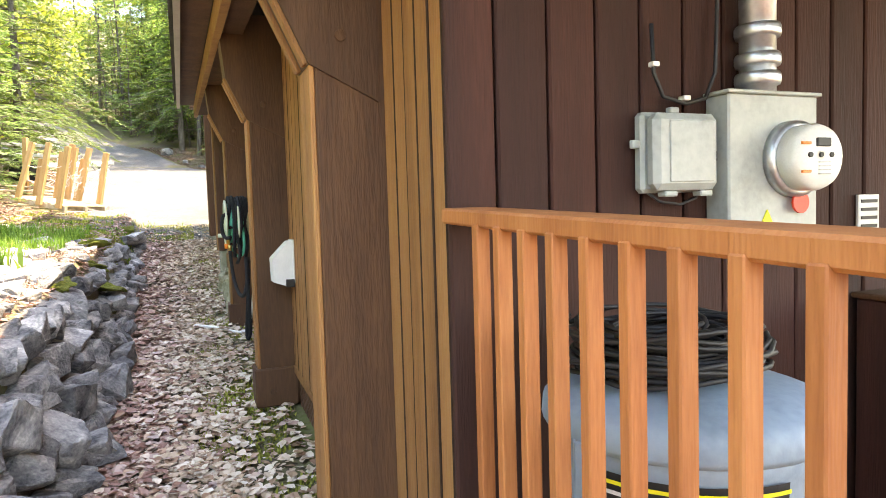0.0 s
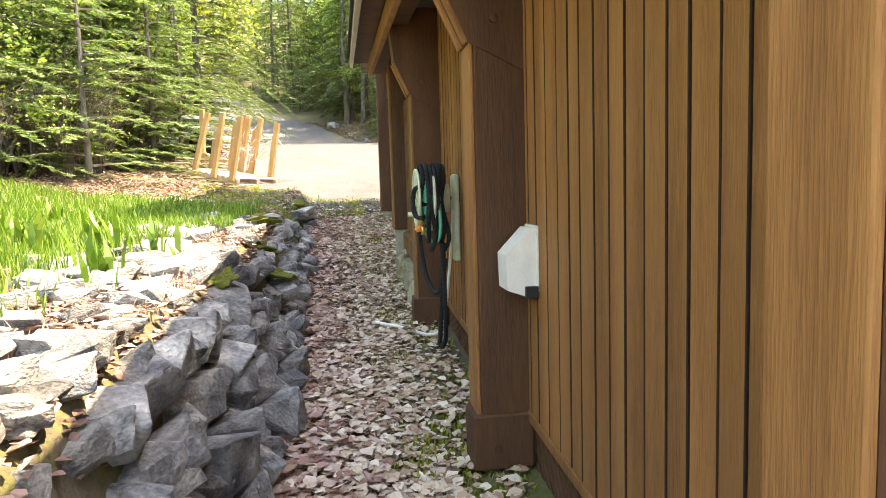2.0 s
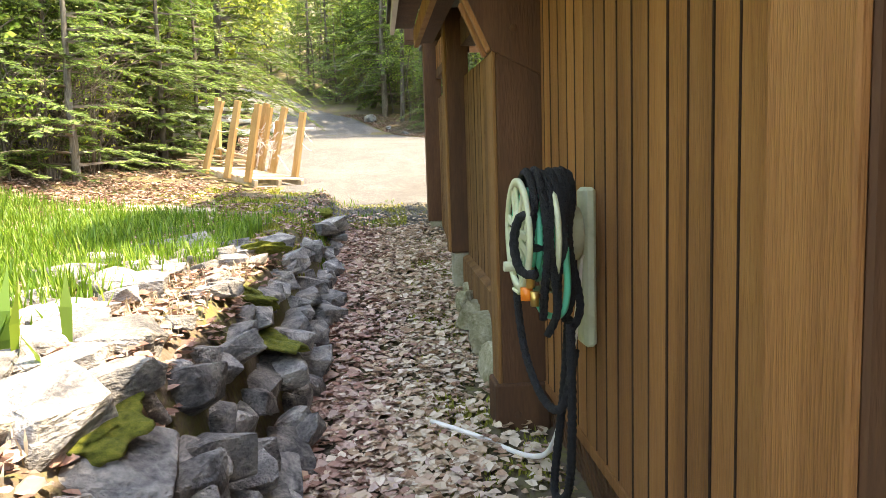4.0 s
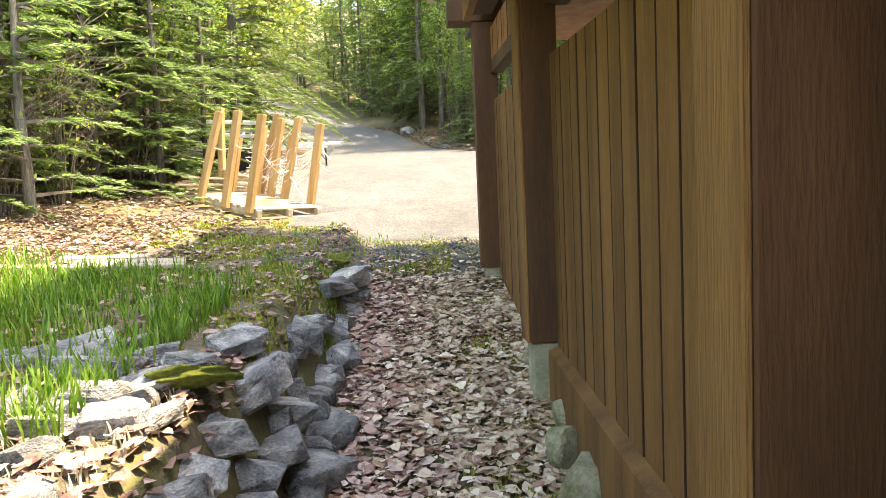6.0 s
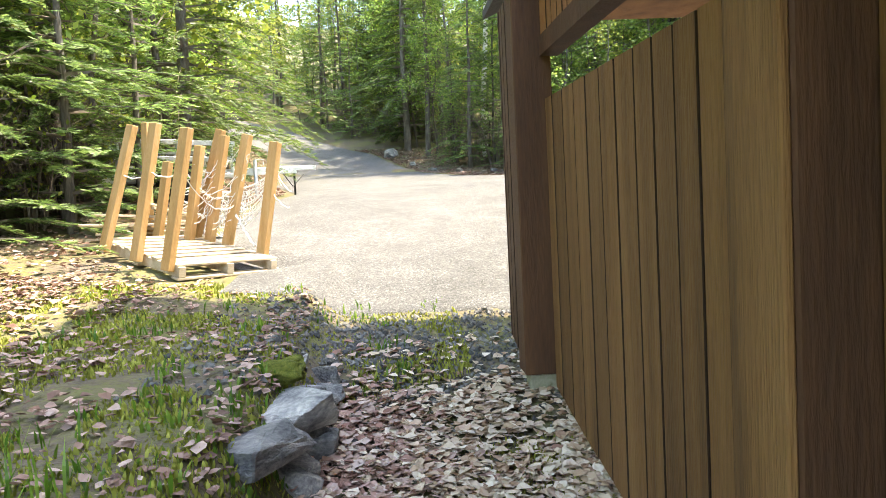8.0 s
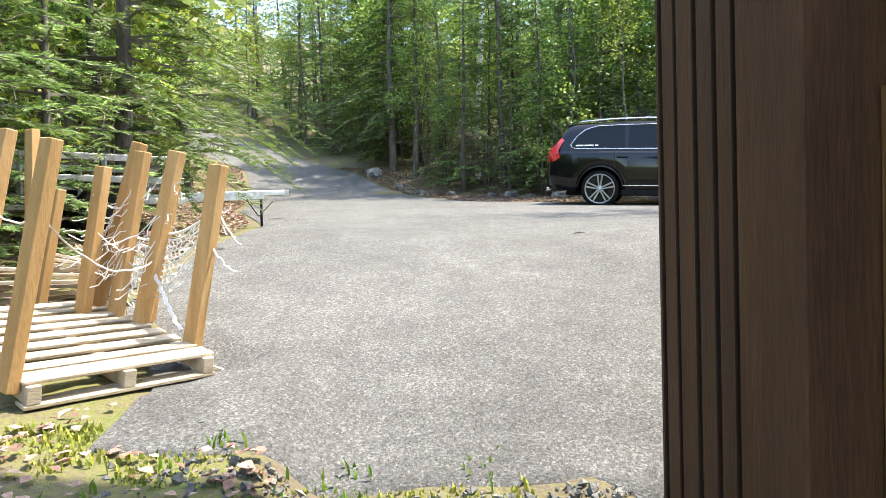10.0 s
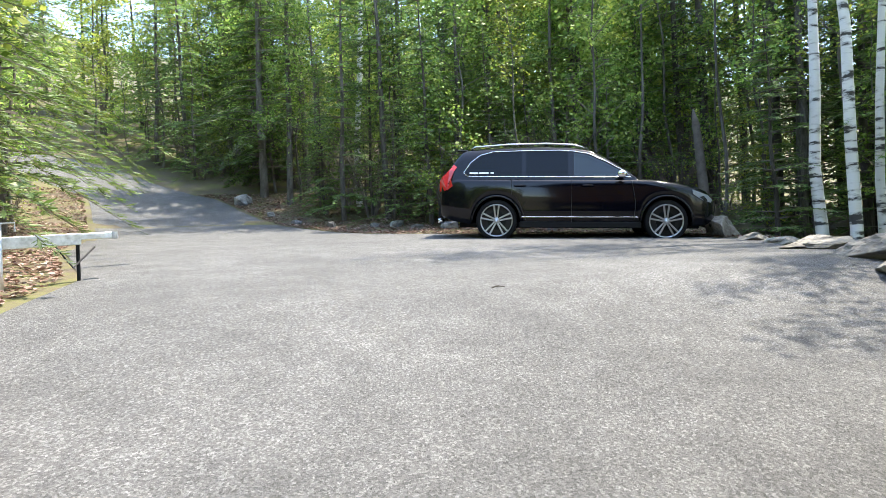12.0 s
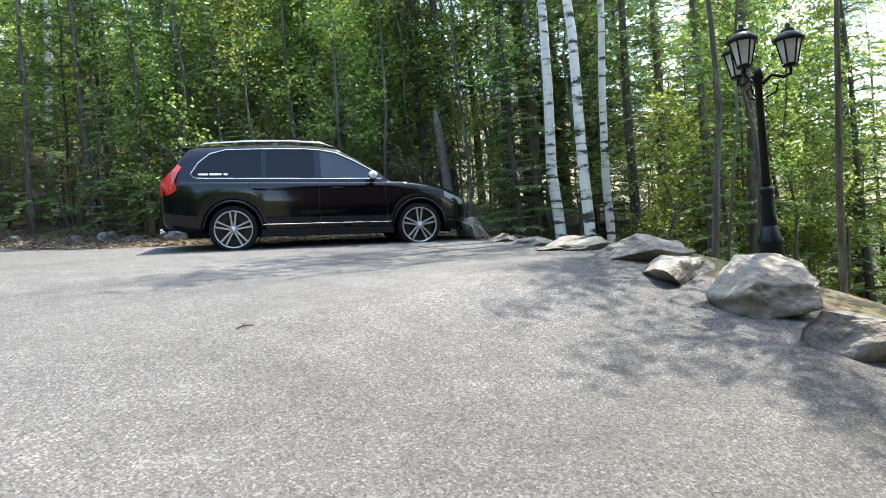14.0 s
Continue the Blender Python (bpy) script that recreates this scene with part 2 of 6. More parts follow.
M_YELLOW = plain("yellow_sticker", (0.80, 0.72, 0.03), 0.5)
M_REDTAG = plain("red_tag", (0.75, 0.06, 0.03), 0.5)
M_WATER = mat("lake_water", [(0.16, 0.19, 0.22), (0.22, 0.26, 0.30)], 0.6, rough=0.12, bump=0.15, bump_scale=3)


def glassy(name, tint, rough=0.02, spec=0.8, coat=0.4):
    m = bpy.data.materials.new(name)
    m.use_nodes = True
    b = m.node_tree.nodes["Principled BSDF"]
    b.inputs["Base Color"].default_value = (*tint, 1)
    b.inputs["Roughness"].default_value, b.inputs["Specular IOR Level"].default_value = rough, spec
    b.inputs["Coat Weight"].default_value = coat
    return m


M_CARGLASS = glassy("privacy_glass", (0.003, 0.005, 0.007), 0.01, 0.24, 0.0)
M_FRONTGLASS = glassy("clear_side_glass", (0.015, 0.024, 0.028), 0.01, 0.55, 0.0)
M_CARPAINT = glassy("black_car_paint", (0.0022, 0.0026, 0.005), 0.09, 0.38, 0.0)
M_ALLOY = plain("silver_alloy", (0.42, 0.43, 0.45), 0.3, 0.9)
M_LAMPGLASS = glassy("headlamp_glass", (0.35, 0.38, 0.40))

# ---- mesh building ----
class Shape:
    """Collects vertices and faces for one mesh."""

    def __init__(self):
        self.v, self.f = [], []

    def add(self, verts, faces):
        k = len(self.v)
        self.v.extend(tuple(p) for p in verts)
        self.f.extend(tuple(i + k for i in q) for q in faces)
        return self

    def box(self, lo, hi, bev=0.004, m=None):
        """A box with its edges chamfered."""
        b = max(0.0, min(bev, *[(hi[i] - lo[i]) * 0.3 for i in range(3)]))
        pts, idx = [], {}
        for sx in (0, 1):
            for sy in (0, 1):
                for sz in (0, 1):
                    c = [(lo[0], hi[0])[sx], (lo[1], hi[1])[sy], (lo[2], hi[2])[sz]]
                    s = [1 - 2 * sx, 1 - 2 * sy, 1 - 2 * sz]
                    for a in range(3):
                        p = [c[i] + (0 if i == a else s[i] * b) for i in range(3)]
                        idx[(sx, sy, sz, a)] = len(pts)
                        pts.append(p)
        fs = []
        for a in range(3):
            u, w = [(1, 2), (2, 0), (0, 1)][a]
            for s in (0, 1):
                def key(su, sw, ax=a):
                    k = [0, 0, 0]
                    k[a], k[u], k[w] = s, su, sw
                    return idx[(*k, ax)]
                q = [key(0, 0), key(1, 0), key(1, 1), key(0, 1)]
                fs.append(q if s else q[::-1])
        for a in range(3):
            u, w = [(1, 2), (2, 0), (0, 1)][a]
            for su in (0, 1):
                for sw in (0, 1):
                    def kk(sa, ax):
                        k = [0, 0, 0]
                        k[a], k[u], k[w] = sa, su, sw
                        return idx[(*k, ax)]
                    q = [kk(0, u), kk(1, u), kk(1, w), kk(0, w)]
                    fs.append(q if (su ^ sw) else q[::-1])
        for sx in (0, 1):
            for sy in (0, 1):
                for sz in (0, 1):
                    q = [idx[(sx, sy, sz, a)] for a in range(3)]
                    fs.append(q if (sx ^ sy ^ sz) else q[::-1])
        if m is not None:
            pts = [m @ Vector(p) for p in pts]
        return self.add(pts, fs)

    def beam(self, a, b, w, h, up=(0, 0, 1), bev=0.004):
        """A bar of section w by h from a to b."""
        a, b = Vector(a), Vector(b)
        d = b - a
        z = d.normalized()
        x = Vector(up).cross(z)
        if x.length < 1e-4:
            x = Vector((1, 0, 0)).cross(z)
        x.normalize()
        y = z.cross(x)
        m = Matrix.Translation(a) @ Matrix((x, y, z)).transposed().to_4x4()
        return self.box((-w / 2, -h / 2, 0), (w / 2, h / 2, d.length), bev, m)

    def tube(self, pts, r, n=8, caps=True):
        """A round tube along a line of points; r is one radius or one for each point."""
        pts = [Vector(p) for p in pts]
        rs = r if isinstance(r, (list, tuple)) else [r] * len(pts)
        rings, k = [], len(self.v)
        d0 = (pts[1] - pts[0]).normalized()
        x = Vector((0, 0, 1)).cross(d0)
        if x.length < 0.05:
            x = Vector((1, 0, 0)).cross(d0)
        x.normalize()
        for i, p in enumerate(pts):
            d = (pts[min(i + 1, len(pts) - 1)] - pts[max(i - 1, 0)]).normalized()
            x = (x - d * x.dot(d))
            x = x.normalized() if x.length > 1e-6 else Vector((1, 0, 0))
            y = d.cross(x)
            for j in range(n):
                a = 2 * math.pi * j / n
                self.v.append(tuple(p + (x * math.cos(a) + y * math.sin(a)) * rs[i]))
        for i in range(len(pts) - 1):
            for j in range(n):
                j2 = (j + 1) % n
                self.f.append((k + i * n + j, k + i * n + j2, k + (i + 1) * n + j2, k + (i + 1) * n + j))
        if caps:
            self.f.append(tuple(k + j for j in range(n))[::-1])
            e = k + (len(pts) - 1) * n
            self.f.append(tuple(e + j for j in range(n)))
        return self

    def lathe(self, prof, n=20, m=None, caps=True):
        """A turned shape about z, from rows of (radius, height)."""
        pts, fs = [], []
        for r, z in prof:
            for j in range(n):
                a = 2 * math.pi * j / n
                p = Vector((r * math.cos(a), r * math.sin(a), z))
                pts.append(m @ p if m is not None else p)
        for i in range(len(prof) - 1):
            for j in range(n):
                j2 = (j + 1) % n
                fs.append((i * n + j, i * n + j2, (i + 1) * n + j2, (i + 1) * n + j))
        if caps:
            fs.append(tuple(range(n))[::-1])
            e = (len(prof) - 1) * n
            fs.append(tuple(range(e, e + n)))
        return self.add(pts, fs)

    def prism(self, outline, a, b, axis=1):
        """A flat outline of (u, w) pairs pushed from a to b along an axis; u and w are the other two axes in order."""
        n = len(outline)
        def at(u, w, t):
            p = [u, w]
            p.insert(axis, t)
            return p
        pts = [at(u, w, a) for u, w in outline] + [at(u, w, b) for u, w in outline]
        fs = [tuple(range(n)), tuple(range(n, 2 * n))[::-1]]
        fs += [(i, i + n, (i + 1) % n + n, (i + 1) % n) for i in range(n)]
        return self.add(pts, fs)

    def mesh(self, name, material, smooth=False):
        me = bpy.data.meshes.new(name)
        me.from_pydata(self.v, [], self.f)
        me.materials.append(material)
        if smooth:
            me.polygons.foreach_set("use_smooth", [True] * len(me.polygons))
        me.update()
        return me


def part(name, shape, material, parent=None, label="", smooth=False):
    ob = new(name, shape.mesh(name, material, smooth))
    if parent is not None:
        ob.parent = parent
    if label:
        ob["label"] = label
    return ob


def fix_normals(ob):
    bm = bmesh.new()
    bm.from_mesh(ob.data)
    bmesh.ops.recalc_face_normals(bm, faces=bm.faces)
    bm.to_mesh(ob.data)
    bm.free()
    return ob


def thing(name, label, category, at=(0, 0, 0), group="", kind=""):
    """An empty at a thing's base."""
    ob = new(name)
    ob.location = at
    ob.empty_display_size = 0.1
    return tagged(ob, label, category, group, kind)


def lerp_rows(rows, t):
    if t <= rows[0][0]:
        return rows[0][1]
    for (a, u), (b, w) in zip(rows, rows[1:]):
        if t <= b:
            return u + (w - u) * (t - a) / (b - a)
    return rows[-1][1]


def ease(a, b, t):
    t = min(1.0, max(0.0, (t - a) / (b - a)))
    return t * t * (3 - 2 * t)


# ---- the lie of the land ----
PATH_Z = [(-40, -1.6), (-10, -0.35), (0, -0.02), (4, 0.08), (6.8, 0.24), (8.0, 0.34), (8.8, 0.46), (10, 0.66), (12, 0.93), (13.3, 1.18), (15, 1.62), (16.3, 1.88), (18, 2.25), (21.4, 2.62), (24, 2.83), (28, 3.15), (31, 3.55), (36, 4.85), (45, 7.6), (60, 13), (100, 28), (400, 60)]
BANK_Z = [(-40, -0.6), (-2, 0.72), (2, 0.84), (5, 0.97), (8.7, 1.10), (11.5, 1.26), (13, 1.36), (14.2, 1.55), (15.5, 1.74), (16.5, 1.92)]


def road_mid(y):
    """The driveway's left and right edge at y."""
    left = lerp_rows([(13.2, -1.1), (14.3, -1.15), (15.2, -1.55), (16.2, -1.8), (17.5, -1.7), (20, -1.5), (24, -2.6), (30, -3.4), (35, -4.6), (40, -9), (46, -17), (80, -75)], y)
    right = lerp_rows([(13.2, 4.9), (15, 5.1), (16, 5.5), (17, 5.85), (18, 6.2), (20, 7.8), (22, 8.2), (23.5, 7.5), (25.5, 5.0), (27, 2.6), (30, 1.0), (35, -0.9), (40, -4.6), (46, -12), (80, -66)], y)
    return left, right


def ground_z(x, y):
    p = lerp_rows(PATH_Z, y)
    b = lerp_rows(BANK_Z, y) if y < 16.5 else p
    if y < 16.5:
        side = 1 - ease(-0.52, -0.18, x)
        hgt = p + max(0.0, b - p) * side
        hgt += 0.06 * max(0.0, -0.6 - x) * (1 - ease(14, 16.5, y))
    else:
        hgt = p
    left, right = road_mid(max(13.2, y))
    if y > 16.5 and x < left - 0.3:
        hgt += 0.05 * (left - 0.3 - x) * ease(16.5, 20, y)
    if x < -3:
        hgt += 0.10 * (-3 - x) + 0.12 * max(0.0, min(60, -12 - x))
    if x > 2 and y > 14:
        hgt += 0.05 * (min(x, 6.5) - 1.5) * (1 - ease(17, 21, y)) * ease(14, 15.5, y) - 0.012 * (x - 2)
        over = max(0.0, x - right - 0.8)
        if y < 24:
            hgt -= 0.32 * over * (1 - ease(22.5, 24.5, y)) if over < 25 else 0.32 * 25
        else:
            hgt += 0.05 * min(over, 10) * ease(24, 27, y)
    # the hollow in which the pallet lies
    if -3.2 < x < 0 and 13.5 < y < 16.6:
        dx, dy = x + 1.52, y - 14.16
        a, b = 0.74 * dx + 0.67 * dy, -0.76 * dx + 0.65 * dy
        d = math.hypot(max(-0.1 - a, a - 1.0, 0.0), max(-0.12 - b, b - 1.6, 0.0))
        hgt = min(hgt, 1.583 + 0.16 * b - 0.02 * a + 0.7 * d)
    return hgt


def on_road(x, y):
    left, right = road_mid(max(13.2, y))
    front = 13.75 + 0.25 * math.sin(x * 1.3) - 0.28 * x if x < 1.0 else 13.6
    return y > front and left < x < right


# the ground is one sheet; fine near the walk, coarse far off
def axis_steps(marks):
    out = []
    for a, b, s in marks:
        k = max(1, round((b - a) / s))
        out += [a + (b - a) * i / k for i in range(k)]
    return out + [marks[-1][1]]


XS = axis_steps([(-400, -60, 40), (-60, -12, 4), (-12, -3, 0.5), (-3, -0.7, 0.15), (-0.7, 1.6, 0.06), (1.6, 12, 0.4), (12, 60, 4), (60, 400, 40)])
YS = axis_steps([(-400, -60, 40), (-60, -6, 4), (-6, 0, 0.5), (0, 14.5, 0.1), (14.5, 26, 0.3), (26, 60, 1.5), (60, 400, 40)])
sheet = Shape()
for y in YS:
    for x in XS:
        z = ground_z(x, y) - (0.03 if on_road(x, y) and on_road(x + 0.3, y) and on_road(x - 0.3, y) and on_road(x, y - 0.3) else 0)
        if -4 < x < 0.9 and -2 < y < 16 and not on_road(x, y):
            z += 0.035 * noise.noise((x * 2.3, y * 2.3, 0.3)) + 0.018 * noise.noise((x * 7, y * 7, 1.7))
        sheet.v.append((x, y, z))
nx = len(XS)
for j in range(len(YS) - 1):
    for i in range(nx - 1):
        sheet.f.append((j * nx + i, j * nx + i + 1, (j + 1) * nx + i + 1, (j + 1) * nx + i))
tagged(part("ground", sheet, M_SOIL, smooth=True), "sloping woodland ground of leaf litter, moss and soil", "ground", kind="structure")

# driveway: a thin slab with a worn front edge
drive = Shape()
rows_y = axis_steps([(13.2, 16, 0.12), (16, 26, 0.25), (26, 80, 1.0)])
cols = 48
for y in rows_y:
    left, right = road_mid(y)
    for i in range(cols + 1):
        x = left + (right - left) * i / cols
        wob = 0.08 * noise.noise((y * 0.9, 3.0 if i == 0 else 8.0, 0)) if i in (0, cols) else 0
        yy = y
        if y < 16:
            front = 13.75 + 0.25 * math.sin(x * 1.3) - 0.28 * x if x < 1.0 else 13.6
            yy = front + (y - 13.2) / 2.8 * (16 - front) + (0.05 * noise.noise((x * 3, 5, 0)) if y == 13.2 else 0)
        drive.v.append((x + wob, yy, ground_z(x, yy) + 0.012))
for j in range(len(rows_y) - 1):
    for i in range(cols):
        k = j * (cols + 1) + i
        drive.f.append((k, k + 1, k + cols + 2, k + cols + 1))
k = len(drive.v)
for i in range(cols + 1):
    x, y, z = drive.v[i]
    drive.v.append((x, y - 0.03, z - 0.06))
for i in range(cols):
    drive.f.append((k + i, k + i + 1, i + 1, i))
tagged(part("road", drive, M_ASPHALT, smooth=True), "grey weathered asphalt driveway rising into the woods", "driveway", kind="structure")

# ---- the house ----
SLOPE = 0.053


def hz(z, y):
    """Heights of the house's long members, which climb with the ground; z is at the second post."""
    return z + SLOPE * (y - 5.28)


XP, PW = 0.84, 0.19  # posts' outer face and width
POSTS = [(3.02, 1.08), (5.24, 1.08), (7.72, 1.08), (10.0, 1.0), (12.39, 1.0)]


def cut_board(name, x0, x1, y0, y1, z0a, z0b, z1a, z1b, material, parent, rng):
    """One upright board between y0 and y1 with slanting ends, its face towards -x."""
    s = Shape()
    d = rng.uniform(-0.0015, 0.0015)
    c = 0.003
    pts = []
    for (y, za, zb) in ((y0, z0a, z1a), (y0 + c, z0a, z1a), (y1 - c, z0b, z1b), (y1, z0b, z1b)):
        xo = x0 + d + (c if y in (y0, y1) else 0)
        pts += [(xo, y, za), (xo, y, zb)]
    pts += [(x1, y0, z0a), (x1, y0, z1a), (x1, y1, z0b), (x1, y1, z1b)]
    fs = [(1, 0, 2, 3), (3, 2, 4, 5), (5, 4, 6, 7), (0, 1, 9, 8), (7, 6, 10, 11), (1, 3, 5, 7, 11, 9), (0, 8, 10, 6, 4, 2), (8, 9, 11, 10)]
    s.add(pts, fs)
    ob = part(name, s, material, parent)
    ob.data.materials.append(M_GROOVE)  # darker second colour for the chamfers and long edges
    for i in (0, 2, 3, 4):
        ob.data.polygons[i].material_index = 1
    return ob


def board_wall(name, label, x, y0, y1, zlo, zhi, material, widths, gap=0.0095, thick=0.024, seed=1, seams=()):
    """A wall of upright boards on a dark backing, facing -x; zlo and zhi give heights at y."""
    rng = random.Random(seed)
    back = Shape()
    back.add([(x + 0.020, y0, zlo(y0) + 0.01), (x + 0.020, y1, zlo(y1) + 0.01), (x + 0.020, y1, zhi(y1) - 0.01), (x + 0.020, y0, zhi(y0) - 0.01),
              (x + 0.09, y0, zlo(y0) + 0.01), (x + 0.09, y1, zlo(y1) + 0.01), (x + 0.09, y1, zhi(y1) - 0.01), (x + 0.09, y0, zhi(y0) - 0.01)],
             [(0, 3, 2, 1), (4, 5, 6, 7), (0, 1, 5, 4), (1, 2, 6, 5), (2, 3, 7, 6), (3, 0, 4, 7)])
    w = tagged(part(name, back, M_DARKGAP), label, "wall", kind="structure")
    ends = [y for y in seams if y0 < y < y1]
    y = ends[-1] if ends else y0
    while y < y1 - 0.02:
        y = min(y1, y + rng.uniform(*widths))
        y = y1 if y1 - y < 0.04 else y
        ends.append(y)
    y = y0
    for e in ends:
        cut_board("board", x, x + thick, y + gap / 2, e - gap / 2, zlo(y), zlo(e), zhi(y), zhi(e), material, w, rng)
        y = e
    return w


# posts, each with a foot band, and brackets up to the eave
def post(y, xin, foot, pier):
    z0 = hz(foot, y)
    th = thing("post", "dark brown stained timber post of the house's side wall", "post", (XP + PW / 2, y + PW / 2, z0), "side wall posts")
    inv = Matrix.Translation((-(XP + PW / 2), -(y + PW / 2), -z0))
    def loc(s):
        s.v = [tuple(inv @ Vector(p)) for p in s.v]
        return s
    ztop = hz(2.86 if y > 12 else 2.75, y)
    face = 0.02 if y < 11 else 0.0
    part("shaft", loc(Shape().box((XP + face, y, z0), (xin + 0.04, y + PW, ztop), 0.006)), M_POST, th)
    # a lighter board puts the skylight on the outer face into its colour
    if face:
        part("face_board", loc(Shape().box((XP, y + 0.003, z0 + 0.004), (XP + face - 0.001, y + PW - 0.003, hz(2.08, y) if y < 9 else ztop), 0.004)), M_FENCE if y > 7 else M_SIDING, th, "lighter brown board painting skylight onto the post's face")
    if pier:
        g = ground_z(XP, y) - 0.1
        part("pier", loc(Shape().box((XP + 0.03, y + 0.03, g), (xin + 0.02, y + PW - 0.02, z0 - 0.001), 0.012)), M_CONC, th, "mossy concrete pier under the post")
    else:
        part("foot_band", loc(Shape().box((XP - 0.022, y - 0.022, z0 - 0.0), (xin + 0.02, y + PW, z0 + 0.26), 0.01)), M_POST, th)
        part("pier", loc(Shape().box((XP + 0.03, y + 0.03, ground_z(XP, y) - 0.1), (xin, y + PW - 0.02, z0 - 0.001), 0.012)), M_CONC, th, "concrete footing half in the soil")
    if y > 9:
        return th
    part("foot_bolt", loc(Shape().lathe([(0.02, 0), (0.018, 0.008), (0.004, 0.011)], 10, pose(XP + 0.09, y - 0.022, z0 + 0.1, 90, 0, 0))), M_POST, th, "dark bolt head")
    # bracket: a flared corbel that reaches out under the eave
    zb = hz(2.08, y)
    out = [(XP, zb), (XP - 0.12, zb + 0.26), (XP - 0.16, ztop), (xin, ztop), (xin, zb - 0.12)]
    s = Shape().prism(out, y - 0.012, y + PW + 0.012, axis=1)
    b = part("bracket", loc(s), M_POST, th)
    fix_normals(b)
    # lighter strips paint in the light caught by the bracket's edges
    part("bracket_edge", loc(Shape().beam((XP - 0.006, y + 0.03, zb), (XP - 0.126, y + 0.03, zb + 0.26), 0.022, 0.05, (0, 1, 0))), M_SIDING, th, "lighter strip standing in for the bracket's lit edge")
    part("bracket_edge", loc(Shape().beam((XP - 0.006, y + PW - 0.03, zb), (XP - 0.126, y + PW - 0.03, zb + 0.26), 0.022, 0.05, (0, 1, 0))), M_SIDING, th, "lighter strip standing in for the bracket's lit edge")
    part("bolt", loc(Shape().lathe([(0.022, 0), (0.02, 0.008), (0.004, 0.012)], 10, pose(XP + 0.11, y - 0.012, zb + 0.1, 90, 0, 0))), M_POST, th, "dark bolt head")
    return th


for i, (py, xin) in enumerate(POSTS):
    post(py, xin, (0.17, 0.17, 0.17, 0.74, 0.75)[i], i > 2)

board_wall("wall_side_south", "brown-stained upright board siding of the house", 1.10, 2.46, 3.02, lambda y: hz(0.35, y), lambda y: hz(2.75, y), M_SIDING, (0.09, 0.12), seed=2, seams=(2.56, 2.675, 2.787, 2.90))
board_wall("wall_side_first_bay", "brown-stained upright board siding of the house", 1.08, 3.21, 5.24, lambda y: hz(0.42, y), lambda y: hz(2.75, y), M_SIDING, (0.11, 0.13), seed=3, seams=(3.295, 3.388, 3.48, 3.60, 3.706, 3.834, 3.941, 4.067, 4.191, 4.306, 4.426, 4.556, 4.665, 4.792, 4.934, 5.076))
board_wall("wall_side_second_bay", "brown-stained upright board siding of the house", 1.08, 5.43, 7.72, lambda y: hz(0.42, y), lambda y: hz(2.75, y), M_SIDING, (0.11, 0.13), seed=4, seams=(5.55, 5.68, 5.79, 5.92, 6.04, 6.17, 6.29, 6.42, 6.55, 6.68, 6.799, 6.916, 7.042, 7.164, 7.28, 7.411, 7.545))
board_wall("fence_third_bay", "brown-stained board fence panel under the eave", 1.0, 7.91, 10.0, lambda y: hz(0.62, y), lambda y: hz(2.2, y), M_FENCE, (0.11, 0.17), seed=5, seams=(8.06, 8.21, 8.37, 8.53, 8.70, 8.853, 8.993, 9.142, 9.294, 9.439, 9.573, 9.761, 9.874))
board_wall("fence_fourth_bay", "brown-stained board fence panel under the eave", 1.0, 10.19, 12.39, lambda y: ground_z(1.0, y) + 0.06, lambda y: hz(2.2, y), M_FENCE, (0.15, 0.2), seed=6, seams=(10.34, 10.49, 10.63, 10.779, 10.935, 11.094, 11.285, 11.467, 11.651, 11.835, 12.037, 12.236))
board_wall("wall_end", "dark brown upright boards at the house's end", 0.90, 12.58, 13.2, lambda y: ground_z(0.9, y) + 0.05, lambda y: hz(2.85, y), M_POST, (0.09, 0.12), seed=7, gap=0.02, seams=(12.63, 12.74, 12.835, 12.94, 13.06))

# skirt beam under the third bay, lattice under the closed bays
sk = Shape().add([(0.95, 7.91, hz(0.34, 7.91)), (0.95, 10.0, hz(0.34, 10)), (0.95, 10.0, hz(0.70, 10)), (0.95, 7.91, hz(0.70, 7.91)), (1.03, 7.91, hz(0.36, 7.91)), (1.03, 10.0, hz(0.36, 10)), (1.03, 10.0, hz(0.74, 10)), (1.03, 7.91, hz(0.74, 7.91))],
                 [(0, 3, 2, 1), (4, 5, 6, 7), (0, 1, 5, 4), (1, 2, 6, 5), (2, 3, 7, 6), (3, 0, 4, 7)])
tagged(part("skirt_board", sk, M_FENCE), "wide brown skirt board below the fence panel", "trim", kind="structure")

# roof, eave and beam
def long_bar(name, label, x0, x1, z0, z1, y0, y1, material, cat="trim"):
    s = Shape().add([(x0, y0, hz(z0, y0)), (x1, y0, hz(z0, y0)), (x1, y0, hz(z1, y0)), (x0, y0, hz(z1, y0)), (x0, y1, hz(z0, y1)), (x1, y1, hz(z0, y1)), (x1, y1, hz(z1, y1)), (x0, y1, hz(z1, y1))],
                    [(0, 1, 2, 3), (4, 7, 6, 5), (0, 4, 5, 1), (1, 5, 6, 2), (2, 6, 7, 3), (3, 7, 4, 0)])
    return tagged(part(name, s, material), label, cat, kind="structure")


long_bar("eave_beam", "dark brown beam along the eave", 0.70, 0.84, 2.62, 2.80, 2.0, 11.0, M_POST)
long_bar("fascia_inner", "tan board edge below the eave", 0.655, 0.70, 2.58, 2.74, 2.0, 11.0, M_TRIM)
long_bar("soffit", "dark brown soffit boards", 0.47, 0.655, 2.76, 2.79, 2.0, 11.0, M_POST)
